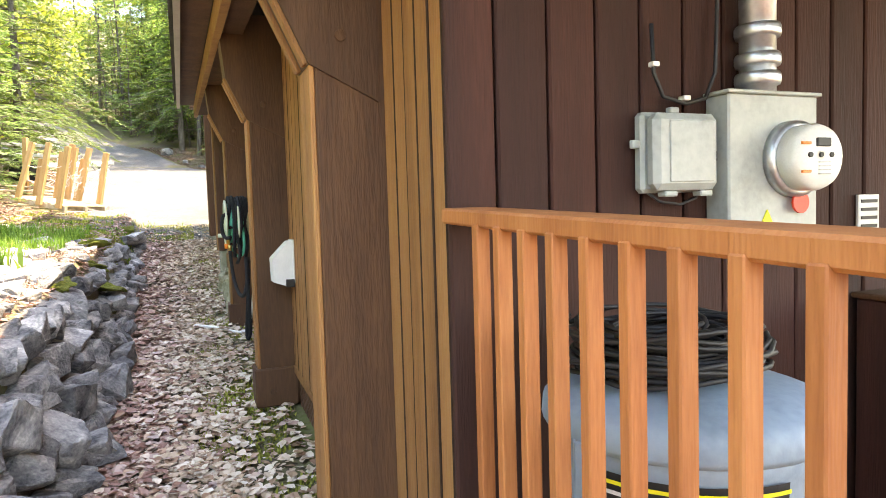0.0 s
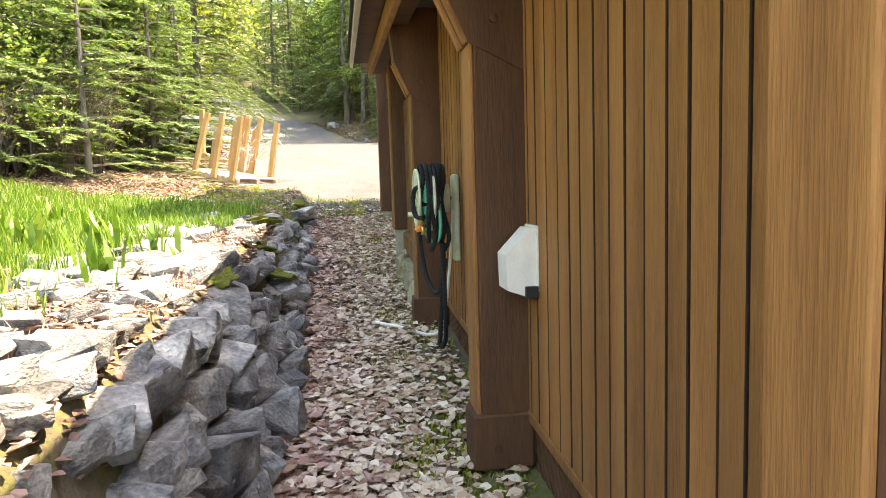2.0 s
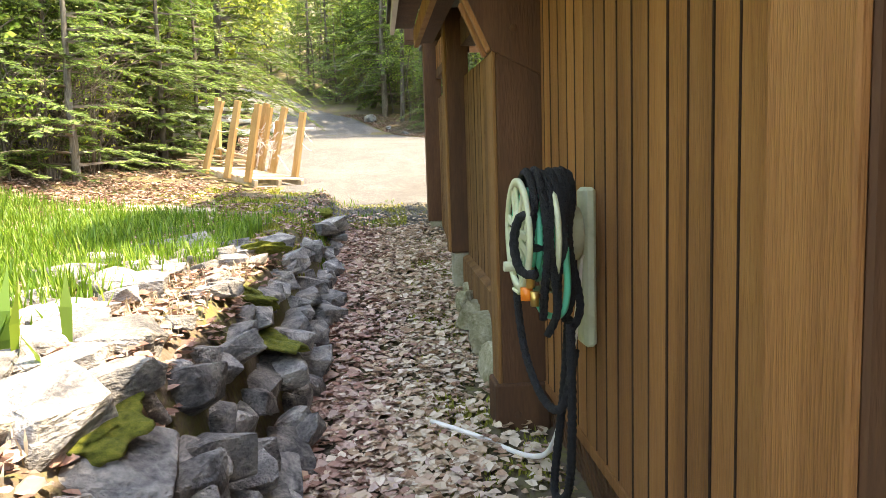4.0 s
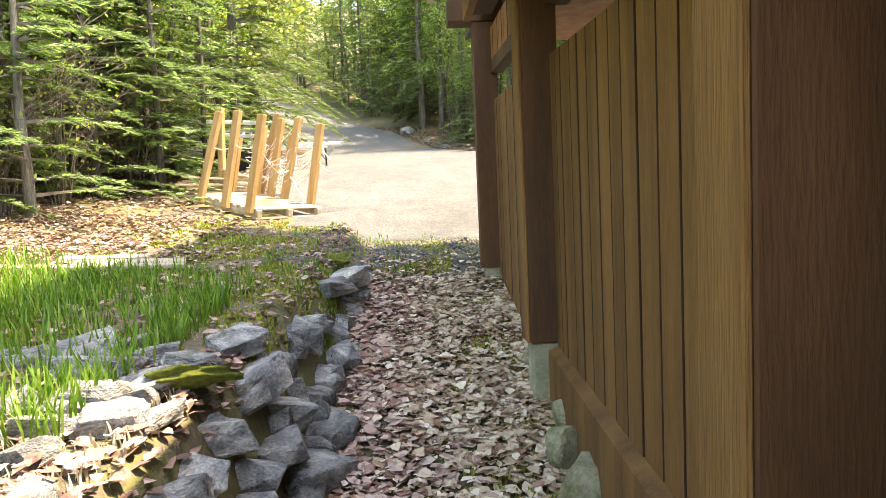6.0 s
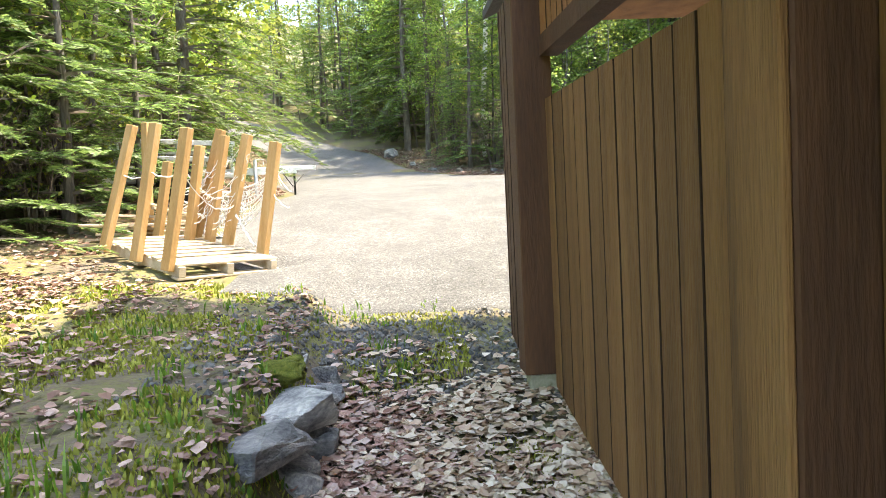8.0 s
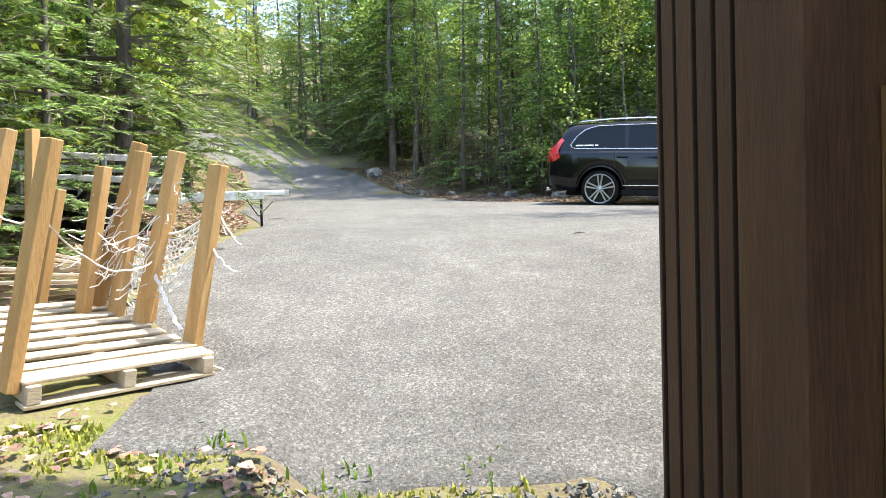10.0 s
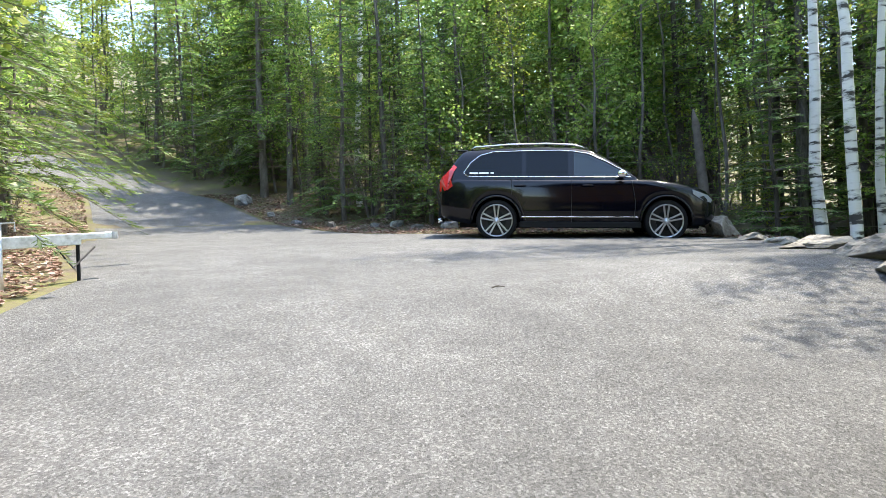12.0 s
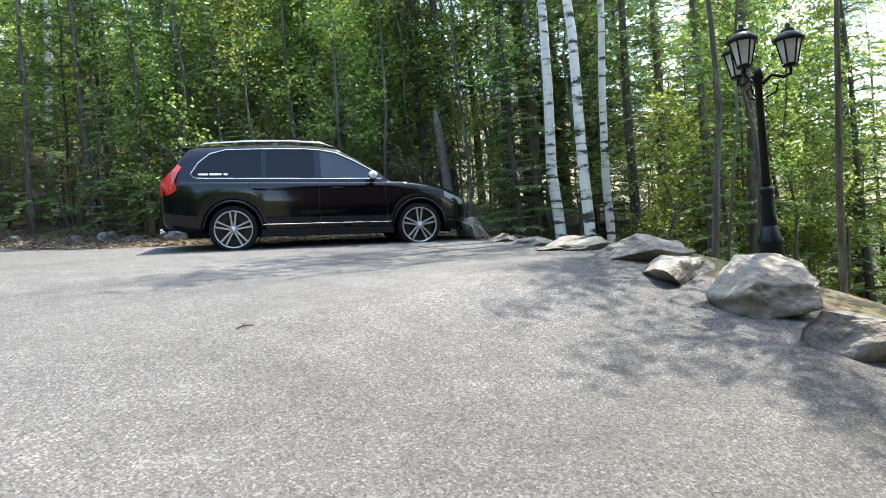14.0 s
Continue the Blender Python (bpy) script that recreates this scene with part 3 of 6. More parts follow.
long_bar("fascia", "weathered grey-brown fascia along the roof edge", 0.43, 0.47, 2.70, 2.86, 2.0, 11.0, M_FASCIA)


def gable(name, y0, y1, xe, ze):
    roof = Shape()
    for y in (y0, y1):
        roof.v += [(xe, y, hz(ze, y)), (3.4, y, hz(4.2, y)), (6.2, y, hz(ze, y)), (xe, y, hz(ze - 0.06, y)), (3.4, y, hz(4.1, y)), (6.2, y, hz(ze - 0.06, y))]
    roof.f += [(0, 1, 7, 6), (1, 2, 8, 7), (3, 9, 10, 4), (4, 10, 11, 5), (0, 6, 9, 3), (2, 5, 11, 8), (0, 3, 4, 1), (1, 4, 5, 2), (6, 7, 10, 9), (7, 8, 11, 10)]
    return tagged(fix_normals(part(name, roof, M_ROOF)), "dark shingled gable roof, mostly out of view", "roof", kind="structure")


gable("roof", 2.0, 11.0, 0.40, 2.86)
# unseen porch roof, added to keep the sun off the porch
gable("roof_porch", -2.5, 1.99, 1.0, 2.9)
# hidden roof over the end, sized to throw the shadow edge on the asphalt
gable("roof_end", 11.01, 13.75, 0.88, 3.0)

# an unseen taller storey over the house's end, added to shade the bank
upper = tagged(part("wall_upper_storey", Shape().box((1.25, 9.8, 3.35), (6.0, 13.7, 7.6), 0.0), M_SIDING), "unseen brown block added above the house to shade the bank", "wall", kind="structure")
up_roof = Shape()
for y in (9.4, 14.0):
    up_roof.v += [(0.85, y, 7.5), (3.6, y, 9.3), (6.4, y, 7.5), (0.85, y, 7.6), (3.6, y, 9.42), (6.4, y, 7.6)]
up_roof.f += [(0, 1, 7, 6), (1, 2, 8, 7), (3, 9, 10, 4), (4, 10, 11, 5), (0, 6, 9, 3), (2, 5, 11, 8), (0, 3, 4, 1), (1, 4, 5, 2), (6, 7, 10, 9), (7, 8, 11, 10)]
tagged(fix_normals(part("roof_upper", up_roof, M_ROOF)), "unseen dark gable roof added to lengthen the shade on the bank", "roof", kind="structure")
part_beam = tagged(part("beam_end", Shape().box((0.63, 12.36, hz(2.86, 12.4)), (1.1, 12.6, hz(3.05, 12.4)), 0.006), M_POST), "dark brown beam end resting on the corner post", "beam", kind="structure")

# meter wall and the far walls that close the house
mw = Shape().box((1.20, 2.462, -0.5), (5.6, 2.60, 3.0), 0.0)
wall_meter = tagged(part("wall_meter", mw, M_DARKGAP), "red-brown board wall beside the porch with the electricity meter", "wall", kind="structure")
x = 1.085
rng = random.Random(11)
while x < 5.0:
    wd = 0.165 + rng.uniform(-0.006, 0.006)
    b = part("board", Shape().box((max(1.10, x + 0.0045), 2.43 + rng.uniform(0, 0.003), -0.4), (x + wd - 0.0045, 2.458, 2.7), 0.006), M_RED, wall_meter)
    x += wd
tagged(part("wall_east", Shape().box((5.5, 2.6, -0.5), (5.6, 7.9, 3.2), 0.0), M_RED), "plain red-brown wall closing the house", "wall", kind="structure")
tagged(part("wall_inner", Shape().box((1.2, 7.8, -0.3), (5.5, 7.9, 3.2), 0.0), M_RED), "plain red-brown wall closing the house", "wall", kind="structure")
tagged(part("porch_deck", Shape().box((1.12, -4.0, 0.22), (5.0, 2.45, 0.3), 0.004), M_RAIL), "orange-brown porch deck", "deck", kind="structure")

# lintel, upper boards and inner beam over the fence panels
long_bar("lintel", "dark brown lintel over the gap above the fence", 0.98, 1.08, 2.42, 2.52, 10.19, 12.39, M_POST)
board_wall("wall_above_lintel", "brown-stained upright boards above the lintel", 0.99, 10.19, 12.39, lambda y: hz(2.50, y), lambda y: hz(2.80, y), M_SIDING, (0.08, 0.12), seed=9)
long_bar("inner_beam", "dark brown beam over the fence panel", 0.98, 1.10, 2.44, 2.66, 7.91, 10.0, M_POST)
board_wall("wall_gable_fill", "brown-stained upright boards under the roof", 0.99, 7.91, 10.0, lambda y: hz(2.66, y), lambda y: hz(2.80, y), M_SIDING, (0.08, 0.12), seed=10)


def lattice(name, y0, y1):
    """Crossed laths behind the foot of the siding."""
    th = thing(name, "dark brown diagonal wood lattice closing the crawl space", "lattice", (1.12, y0, 0), "lattice panels")
    for sgn, dx in ((1, 0.0), (-1, 0.010)):
        y = y0 - 0.6
        while y < y1 + 0.6:
            a, b = y, y + 0.5 * sgn
            lo, hi = ground_z(1, y) - 0.05, hz(0.42, y)
            pts = []
            for k in range(2):
                yy, zz = (a, lo) if k == 0 else (b, lo + 0.5)
                pts.append((1.115 + dx - 1.12, yy - y0, zz))
            s0, s1 = 0.0, 1.0
            ya, za, yb, zb = pts[0][1], pts[0][2], pts[1][1], pts[1][2]
            lim0, lim1 = 0.0, y1 - y0
            t0, t1 = sorted(((lim0 - ya) / (yb - ya), (lim1 - ya) / (yb - ya)))
            s0, s1 = max(0, t0), min(1, t1, (hi - lo) / 0.5)
            if s1 - s0 > 0.05:
                q = lambda s: (pts[0][0], ya + (yb - ya) * s, za + (zb - za) * s)
                part("lath", Shape().beam(q(s0), q(s1), 0.028, 0.008, (1, 0, 0), 0.0), M_POST, th)
            y += 0.075
    part("ledger", Shape().beam((-0.03, 0, hz(0.41, y0)), (-0.03, y1 - y0, hz(0.41, y1)), 0.035, 0.05), M_SIDING, th)
    return th


lattice("lattice_panel", 3.21, 5.24)
lattice("lattice_panel", 5.43, 7.72)

# ---- the lake beyond the slope ----
tagged(part("water", Shape().box((40, -80, -7.2), (380, 70, -6.3), 0.0), M_WATER), "pale lake water glimpsed between the trees", "lake", kind="structure")


# ---- trees ----
def leaf_quad(s, p, d, side, ln, wd):
    """A small leaf: a bent diamond of two triangles each half."""
    a, m1 = p, p + d * ln * 0.5
    k = len(s.v)
    s.v += [tuple(a), tuple(m1 + side * wd * 0.5), tuple(p + d * ln), tuple(m1 - side * wd * 0.5)]
    s.f.append((k, k + 1, k + 2, k + 3))


def rand_dir(rng):
    while True:
        v = Vector((rng.uniform(-1, 1), rng.uniform(-1, 1), rng.uniform(-1, 1)))
        if 0.05 < v.length < 1:
            return v.normalized()


def trunk_line(rng, h, lean, wob):
    n = 9
    dx, dy = rng.uniform(-lean, lean), rng.uniform(-lean, lean)
    return [Vector((dx * h * (i / n) + wob * math.sin(i * 1.7 + dx * 90), dy * h * (i / n) + wob * math.cos(i * 1.3 + dy * 90), h * i / n)) for i in range(n + 1)]


def tree_thing(name, label, trunk, crown, bark, leaf, twigs=None, twig_mat=None):
    t = thing(name, label, "tree", (0, 0, -300), "woodland trees")
    part("trunk", trunk, bark, t, smooth=True)
    if twigs is not None:
        tagged(part("branch_frame", twigs, twig_mat or bark, t), kind="stuff")
    tagged(part("crown", crown, leaf, t), kind="stuff")
    return t


def make_fir(seed, h, r, clear, spread, fronds, label, leaf, droop=0.25, flen=0.26):
    rng = random.Random(seed)
    trunk, twigs, crown = Shape(), Shape(), Shape()
    line = trunk_line(rng, h, 0.015, 0.02)
    trunk.tube([Vector((0, 0, -0.4))] + line, [r * 1.25] + [r * (1 - 0.92 * i / 9) for i in range(10)], 8)
    z = clear
    while z < h * 0.985:
        f = (z - clear) / (h - clear)
        reach = spread * (1 - f) ** 0.8 * rng.uniform(0.65, 1.1) + 0.12
        for _ in range(rng.choice((3, 4, 5))):
            a = rng.uniform(0, 2 * math.pi)
            ln = reach * rng.uniform(0.6, 1.15)
            i = min(8, int(z / h * 9))
            base = line[i].lerp(line[i + 1], z / h * 9 - i)
            out = Vector((math.cos(a), math.sin(a), 0))
            pts = [base + out * ln * u + Vector((0, 0, 0.18 * ln * u - droop * ln * u * u * 1.6)) for u in (0, 0.35, 0.7, 1.0)]
            twigs.tube(pts, [0.012 + 0.006 * ln, 0.009, 0.006, 0.002], 3, False)
            nf = max(5, int(fronds * ln / spread))
            for k in range(nf):
                u = 0.18 + 0.82 * (k + rng.random()) / nf
                j = min(2, int(u * 2.999))
                q = [0, 0.35, 0.7, 1.0]
                p = pts[j].lerp(pts[j + 1], (u - q[j]) / (q[j + 1] - q[j]))
                sd = 1 if k % 2 else -1
                perp = Vector((-out.y, out.x, 0)) * sd
                d = (out * rng.uniform(0.3, 0.9) + perp * rng.uniform(0.3, 1.0) * (1.15 - u) * 1.3 + Vector((0, 0, rng.uniform(-0.35, 0.1)))).normalized()
                fl = flen * rng.uniform(0.6, 1.3) * (1.2 - 0.5 * u)
                side = d.cross(Vector((0, 0, 1))).normalized()
                side = (side + Vector((0, 0, rng.uniform(-0.4, 0.4)))).normalized()
                leaf_quad(crown, p, d, side, fl, fl * 0.2)
                for m in range(3):
                    c = p + d * fl * (0.2 + 0.25 * m)
                    for w in (1, -1):
                        leaf_quad(crown, c, (d * 0.7 + side * w).normalized(), d.cross(side).normalized() * 0.3 + d * 0.5, fl * (0.45 - 0.08 * m), fl * 0.13)
        z += rng.uniform(0.16, 0.32) * (h / 8) ** 0.5
    return tree_thing("fir_tree", label, trunk, crown, M_BARK, leaf, twigs, M_TWIG)


def make_broadleaf(seed, h, r, clear, spread, leaves, label, leaf, bark, size=0.09, name="broadleaf_tree"):
    rng = random.Random(seed)
    trunk, twigs, crown = Shape(), Shape(), Shape()
    line = trunk_line(rng, h, 0.05, 0.06)
    trunk.tube([Vector((0, 0, -0.4))] + line, [r * 1.3] + [r * (1 - 0.85 * i / 9) for i in range(10)], 8)
    tips = []
    n = int(10 + h * 1.8)
    for b in range(n):
        f = clear / h + (1 - clear / h) * (b + rng.random()) / n
        i = min(8, int(f * 9))
        base = line[i].lerp(line[i + 1], f * 9 - i)
        a = rng.uniform(0, 2 * math.pi)
        ln = spread * rng.uniform(0.5, 1.1) * (1.1 - 0.6 * f)
        out = Vector((math.cos(a), math.sin(a), rng.uniform(0.1, 0.9)))
        pts = [base, base + out * ln * 0.4 + Vector((0, 0, 0.05)), base + out * ln * 0.75 + Vector((rng.uniform(-0.15, 0.15), rng.uniform(-0.15, 0.15), 0)), base + out * ln + Vector((0, 0, -0.12 * ln))]
        twigs.tube(pts, [max(0.008, r * 0.3 * (1 - f)), 0.01, 0.006, 0.003], 3, False)
        tips += [(pts[1], 0.5), (pts[2], 0.8), (pts[3], 1.0), (pts[2].lerp(pts[3], 0.5), 0.9)]
    for _ in range(leaves):
        p, w = rng.choice(tips)
        c = p + rand_dir(rng) * rng.random() ** 0.6 * 0.42 * spread ** 0.5 * w
        d = rand_dir(rng)
        d.z *= 0.5
        d.normalize()
        side = d.cross(rand_dir(rng)).normalized()
        ls = size * rng.uniform(0.6, 1.3)
        leaf_quad(crown, c, d, side, ls, ls * 0.62)
    return tree_thing(name, label, trunk, crown, bark, leaf, twigs, M_TWIG)


FIRS = [make_fir(101, 13, 0.14, 1.2, 2.4, 46, "tall dark green fir with drooping layered branches", M_FIR, 0.25, 0.2),
        make_fir(102, 9, 0.09, 0.5, 1.9, 46, "dark green young fir growing among the trunks", M_FIR, 0.25, 0.2),
        make_fir(103, 15, 0.13, 3.0, 2.1, 38, "tall dark fir bare at its lower trunk", M_FIR, 0.25, 0.2),
        make_fir(104, 4.2, 0.05, 0.25, 1.25, 42, "small bushy green fir at the wood's edge", M_FIR, 0.15, 0.14)]
HEMLOCKS = [make_fir(111, 8, 0.11, 0.8, 2.7, 84, "bright green hemlock with wide feathery boughs", M_HEMLOCK, 0.32, 0.17),
            make_fir(112, 6, 0.08, 0.25, 2.2, 130, "green fir with wide low boughs beside the bank", M_FIR, 0.22, 0.155)]
SLIM = make_broadleaf(124, 11, 0.05, 4.2, 2.0, 4200, "slim grey-barked tree with light spring foliage", M_LIME, M_BARK, 0.1)
BROADS = [make_broadleaf(121, 12, 0.09, 1.6, 2.4, 7000, "tall broadleaf tree in fresh spring leaf", M_LIME, M_BARK, 0.12),
          make_broadleaf(122, 9, 0.06, 0.9, 1.9, 5600, "slender broadleaf tree in yellow-green young leaf", M_OLIVE, M_BARK, 0.11),
          make_broadleaf(123, 15, 0.11, 4.0, 2.2, 4200, "tall grey-trunked tree with light spring foliage", M_LIME, M_BARK, 0.13)]
SAPS = [make_broadleaf(131, 3.4, 0.022, 0.7, 0.9, 1500, "thin sapling with fresh green leaves", M_LIME, M_BARK, 0.075, "sapling"),
        make_broadleaf(132, 2.4, 0.016, 0.3, 0.8, 1300, "thin sapling with yellow-green leaves", M_OLIVE, M_BARK, 0.07, "sapling"),
        make_broadleaf(133, 5.5, 0.035, 1.2, 1.1, 1900, "slender young tree with sparse green leaves", M_LIME, M_BARK, 0.085, "sapling"),
        make_broadleaf(134, 6.5, 0.04, 3.8, 0.8, 420, "thin bare-stemmed young tree in the understorey", M_OLIVE, M_BARK, 0.085, "sapling")]
BIRCHES = [make_broadleaf(141, 13, 0.105, 6.5, 1.6, 900, "white birch with peeling bark and light foliage", M_OLIVE, M_BIRCH, 0.11, "birch_tree"),
           make_broadleaf(142, 14, 0.082, 7.0, 1.5, 800, "slim birch with pale bark and light foliage", M_LIME, M_BIRCH, 0.11, "birch_tree")]


def make_shrub(seed, h, stems, leaves, label, leaf):
    """Thin bare stems that fork and fan out from the ground, with a few young leaves."""
    rng = random.Random(seed)
    trunk, twigs, crown = Shape(), Shape(), Shape()
    for k in range(stems):
        a, ln = rng.uniform(0, 2 * math.pi), h * rng.uniform(0.55, 1.1)
        out = Vector((math.cos(a), math.sin(a), 0))
        p = [out * 0.05, out * ln * 0.12 + Vector((0, 0, ln * 0.35)), out * ln * rng.uniform(0.15, 0.4) + Vector((0, 0, ln * 0.7)), out * ln * rng.uniform(0.3, 0.7) + Vector((0, 0, ln * rng.uniform(0.8, 1.0)))]
        p[0].z = -0.15
        (trunk if k < 3 else twigs).tube(p, [0.011, 0.009, 0.006, 0.002], 4, False)
        for _ in range(9):
            u = rng.uniform(0.25, 1.0) * 2.999
            q = p[int(u)].lerp(p[int(u) + 1], u % 1)
            d = (rand_dir(rng) + out * 0.6 + Vector((0, 0, 0.35))).normalized() * ln * rng.uniform(0.12, 0.34)
            mid = q + d * 0.5 + rand_dir(rng) * 0.04
            twigs.tube([q, mid, q + d], [0.004, 0.003, 0.0012], 3, False)
            for _ in range(leaves):
                e = rand_dir(rng)
                leaf_quad(crown, mid.lerp(q + d, rng.random()) + e * 0.03, e, e.cross(rand_dir(rng)).normalized(), 0.06 * rng.uniform(0.6, 1.2), 0.035)
    t = thing("shrub", label, "shrub", (0, 0, -300), "woodland shrubs")
    part("stem", trunk, M_TWIG, t)
    tagged(part("twig_tangle", twigs, M_TWIG, t), kind="stuff")
    tagged(part("foliage", crown, leaf, t), kind="stuff")
    return t


SHRUBS = [make_shrub(151, 1.9, 16, 1, "bare grey-stemmed shrub with a few young leaves", M_OLIVE), make_shrub(152, 2.6, 14, 2, "tangled thin-stemmed shrub in opening leaf", M_LIME), make_shrub(153, 1.3, 18, 1, "low tangle of bare grey twigs", M_OLIVE)]


def plant(proto, x, y, size=1.0, turn=None, tilt=(0, 0), rng=random):
    turn = rng.uniform(0, 360) if turn is None else turn
    m = pose(x, y, ground_z(x, y) - 0.05, tilt[0], tilt[1], turn) @ Matrix.Scale(size, 4)
    ob = copy_thing(proto, m)
    ob.matrix_basis = m
    return ob


# single trees that stand out; the last five are added to shade the bank
for x, y, proto, size, tilt in [
        (9.55, 21.7, BIRCHES[0], 1.0, (0, 0)), (9.75, 21.2, BIRCHES[1], 1.25, (0, 1.5)), (10.2, 21.15, BIRCHES[1], 0.95, (0, 3)),
        (11.3, 21.4, FIRS[2], 0.8, (0, 0)), (12.4, 21.4, FIRS[2], 0.75, (0, 0)), (11.0, 19.7, FIRS[2], 0.7, (0, 0)), (10.6, 18.8, BROADS[2], 0.8, (0, 0)),
        (9.4, 22.6, FIRS[3], 1.05, (0, 0)), (10.1, 23.6, FIRS[3], 0.9, (0, 0)), (6.9, 31.3, BIRCHES[0], 0.9, (0, -4)), (9.0, 32.1, BROADS[2], 1.5, (0, 0)),
        (3.4, 32.8, BIRCHES[1], 1.3, (0, -2)), (5.3, 30.4, BROADS[2], 0.9, (0, 0)), (10.9, 28.8, BROADS[2], 0.9, (0, 0)), (11.5, 27.1, FIRS[2], 1.0, (0, 0)),
        (14.1, 28.7, FIRS[2], 1.0, (0, 0)), (12.0, 25.3, FIRS[2], 1.2, (0, 0)), (8.9, 34.3, FIRS[2], 1.0, (0, 0)),
        (-3.3, 20.3, HEMLOCKS[0], 1.15, (0, 0)), (-5.6, 19.6, FIRS[2], 1.15, (0, 0)), (-5.0, 22.6, HEMLOCKS[0], 1.4, (0, 0)), (-4.6, 27.5, HEMLOCKS[0], 1.3, (0, 0)),
        (-4.1, 15.9, HEMLOCKS[1], 1.0, (0, 0)), (-3.9, 17.3, HEMLOCKS[1], 0.85, (0, 0)), (-4.4, 14.6, HEMLOCKS[1], 0.8, (0, 0)), (-5.2, 12.9, HEMLOCKS[1], 1.05, (0, 0)), (-6.6, 11.4, HEMLOCKS[1], 1.1, (0, 0)), (-5.8, 16.6, FIRS[1], 0.9, (0, 0)),
        (-8.5, 8.5, HEMLOCKS[1], 1.2, (0, 0)), (-7.6, 14.0, BIRCHES[1], 0.9, (0, 1)), (-6.6, 18.0, BROADS[1], 0.9, (0, 0)), (-9.5, 12.0, BROADS[0], 1.0, (0, 0)),
        (8.6, 18.3, SLIM, 0.9, (0, 0)), (8.1, 16.7, SLIM, 0.8, (0, 2)), (14.0, 24.5, FIRS[0], 1.3, (0, 0)), (15.2, 26.4, FIRS[0], 1.4, (0, 0)), (12.6, 23.0, FIRS[1], 1.2, (0, 0)), (16.5, 24.0, FIRS[0], 1.2, (0, 0)), (13.4, 26.0, FIRS[2], 1.3, (0, 0)), (17.5, 27.0, FIRS[0], 1.5, (0, 0)), (15.5, 21.5, FIRS[1], 1.3, (0, 0)), (18.0, 20.0, FIRS[0], 1.1, (0, 0)), (11.6, 24.2, FIRS[1], 1.1, (0, 0)), (-3.7, 13.6, FIRS[3], 1.2, (0, 0)), (-3.5, 16.7, FIRS[3], 1.3, (0, 0)), (-4.6, 15.2, FIRS[1], 0.6, (0, 0)), (-5.0, 13.9, FIRS[1], 0.65, (0, 0)), (-3.3, 18.2, FIRS[3], 1.1, (0, 0)), (6.9, 10.6, FIRS[0], 1.3, (0, 0)), (7.2, 12.8, FIRS[0], 1.25, (0, 0)), (8.0, 11.6, BROADS[0], 1.2, (0, 0)), (6.8, 11.8, FIRS[0], 1.1, (0, 0)), (9.6, 9.2, FIRS[0], 1.2, (0, 0))]:
    plant(proto, x, y, size, None, tilt, random.Random(int(x * 100 + y * 7)))

# the woods, zone by zone: x range, y range, how many, which kinds
rng = random.Random(77)


def clear_of_road(x, y):
    if y < 13.2:
        return x < -4.3 or x > 9.5
    left, right = road_mid(y)
    return x < left - 1.6 or x > right + (2.2 if y < 25 else 1.8)


def wood(x0, x1, y0, y1, count, kinds, gap, sizes=(0.75, 1.2)):
    done = []
    tries = 0
    while len(done) < count and tries < count * 30:
        tries += 1
        x, y = rng.uniform(x0, x1), rng.uniform(y0, y1)
        if not clear_of_road(x, y) or any((x - a) ** 2 + (y - b) ** 2 < gap * gap for a, b in done):
            continue
        done.append((x, y))
        plant(rng.choice(kinds), x, y, rng.uniform(*sizes), None, (rng.uniform(-2, 2), rng.uniform(-2, 2)), rng)


TALL = [FIRS[0], FIRS[2], BROADS[0], BROADS[1], BROADS[2], FIRS[1], BROADS[1]]
LOW = [SAPS[0], SAPS[1], SAPS[2], SAPS[2], SAPS[3], FIRS[3]]
wood(0.5, 16, 28.5, 40, 30, TALL + [FIRS[1], SAPS[2]], 1.2)
wood(-4, 24, 39, 60, 46, [FIRS[0], BROADS[0], BROADS[1], FIRS[1], FIRS[0]], 1.5, (1.0, 1.5))
wood(-30, -4, 24, 60, 70, [FIRS[0], BROADS[0], BROADS[1], HEMLOCKS[0], FIRS[1], SAPS[2]], 1.4, (0.85, 1.4))
wood(2, 17, 27.5, 38, 16, [FIRS[2], SAPS[3], SAPS[3], BROADS[2]], 1.2, (0.6, 1.0))
wood(12, 26, 12, 24, 26, [FIRS[1], FIRS[2], BROADS[1]], 1.2, (0.7, 1.1))
wood(1, 16, 25.8, 35, 70, LOW, 0.45, (0.7, 1.4))
wood(-5, 3, 35, 44, 40, LOW + [FIRS[1], BROADS[1], HEMLOCKS[0]], 0.7, (0.8, 1.4))
wood(8.5, 17, 23, 30, 14, TALL + [SAPS[3], SAPS[2]], 0.9)
wood(10, 18, 18, 27, 32, LOW, 0.5, (0.7, 1.2))
wood(8, 24, 9, 20, 36, [SAPS[2], SAPS[3], SAPS[2], SAPS[0], FIRS[3]], 0.8, (0.8, 1.4))
wood(14, 34, 2, 30, 34, [FIRS[1], BROADS[1], SAPS[2], FIRS[3]], 1.4, (0.8, 1.1))
wood(-14, -4.4, 14, 26, 60, LOW + [FIRS[1], SAPS[2]], 0.6, (0.7, 1.3))
wood(-8, -3.8, 17, 34, 36, LOW + [BROADS[1]], 0.6, (0.7, 1.3))
wood(-24, -6, 0, 24, 56, [FIRS[0], FIRS[1], BROADS[0], BROADS[1], BROADS[1]], 1.3, (0.8, 1.2))
wood(-10, -5, 4, 14, 26, LOW, 0.7, (0.7, 1.2))
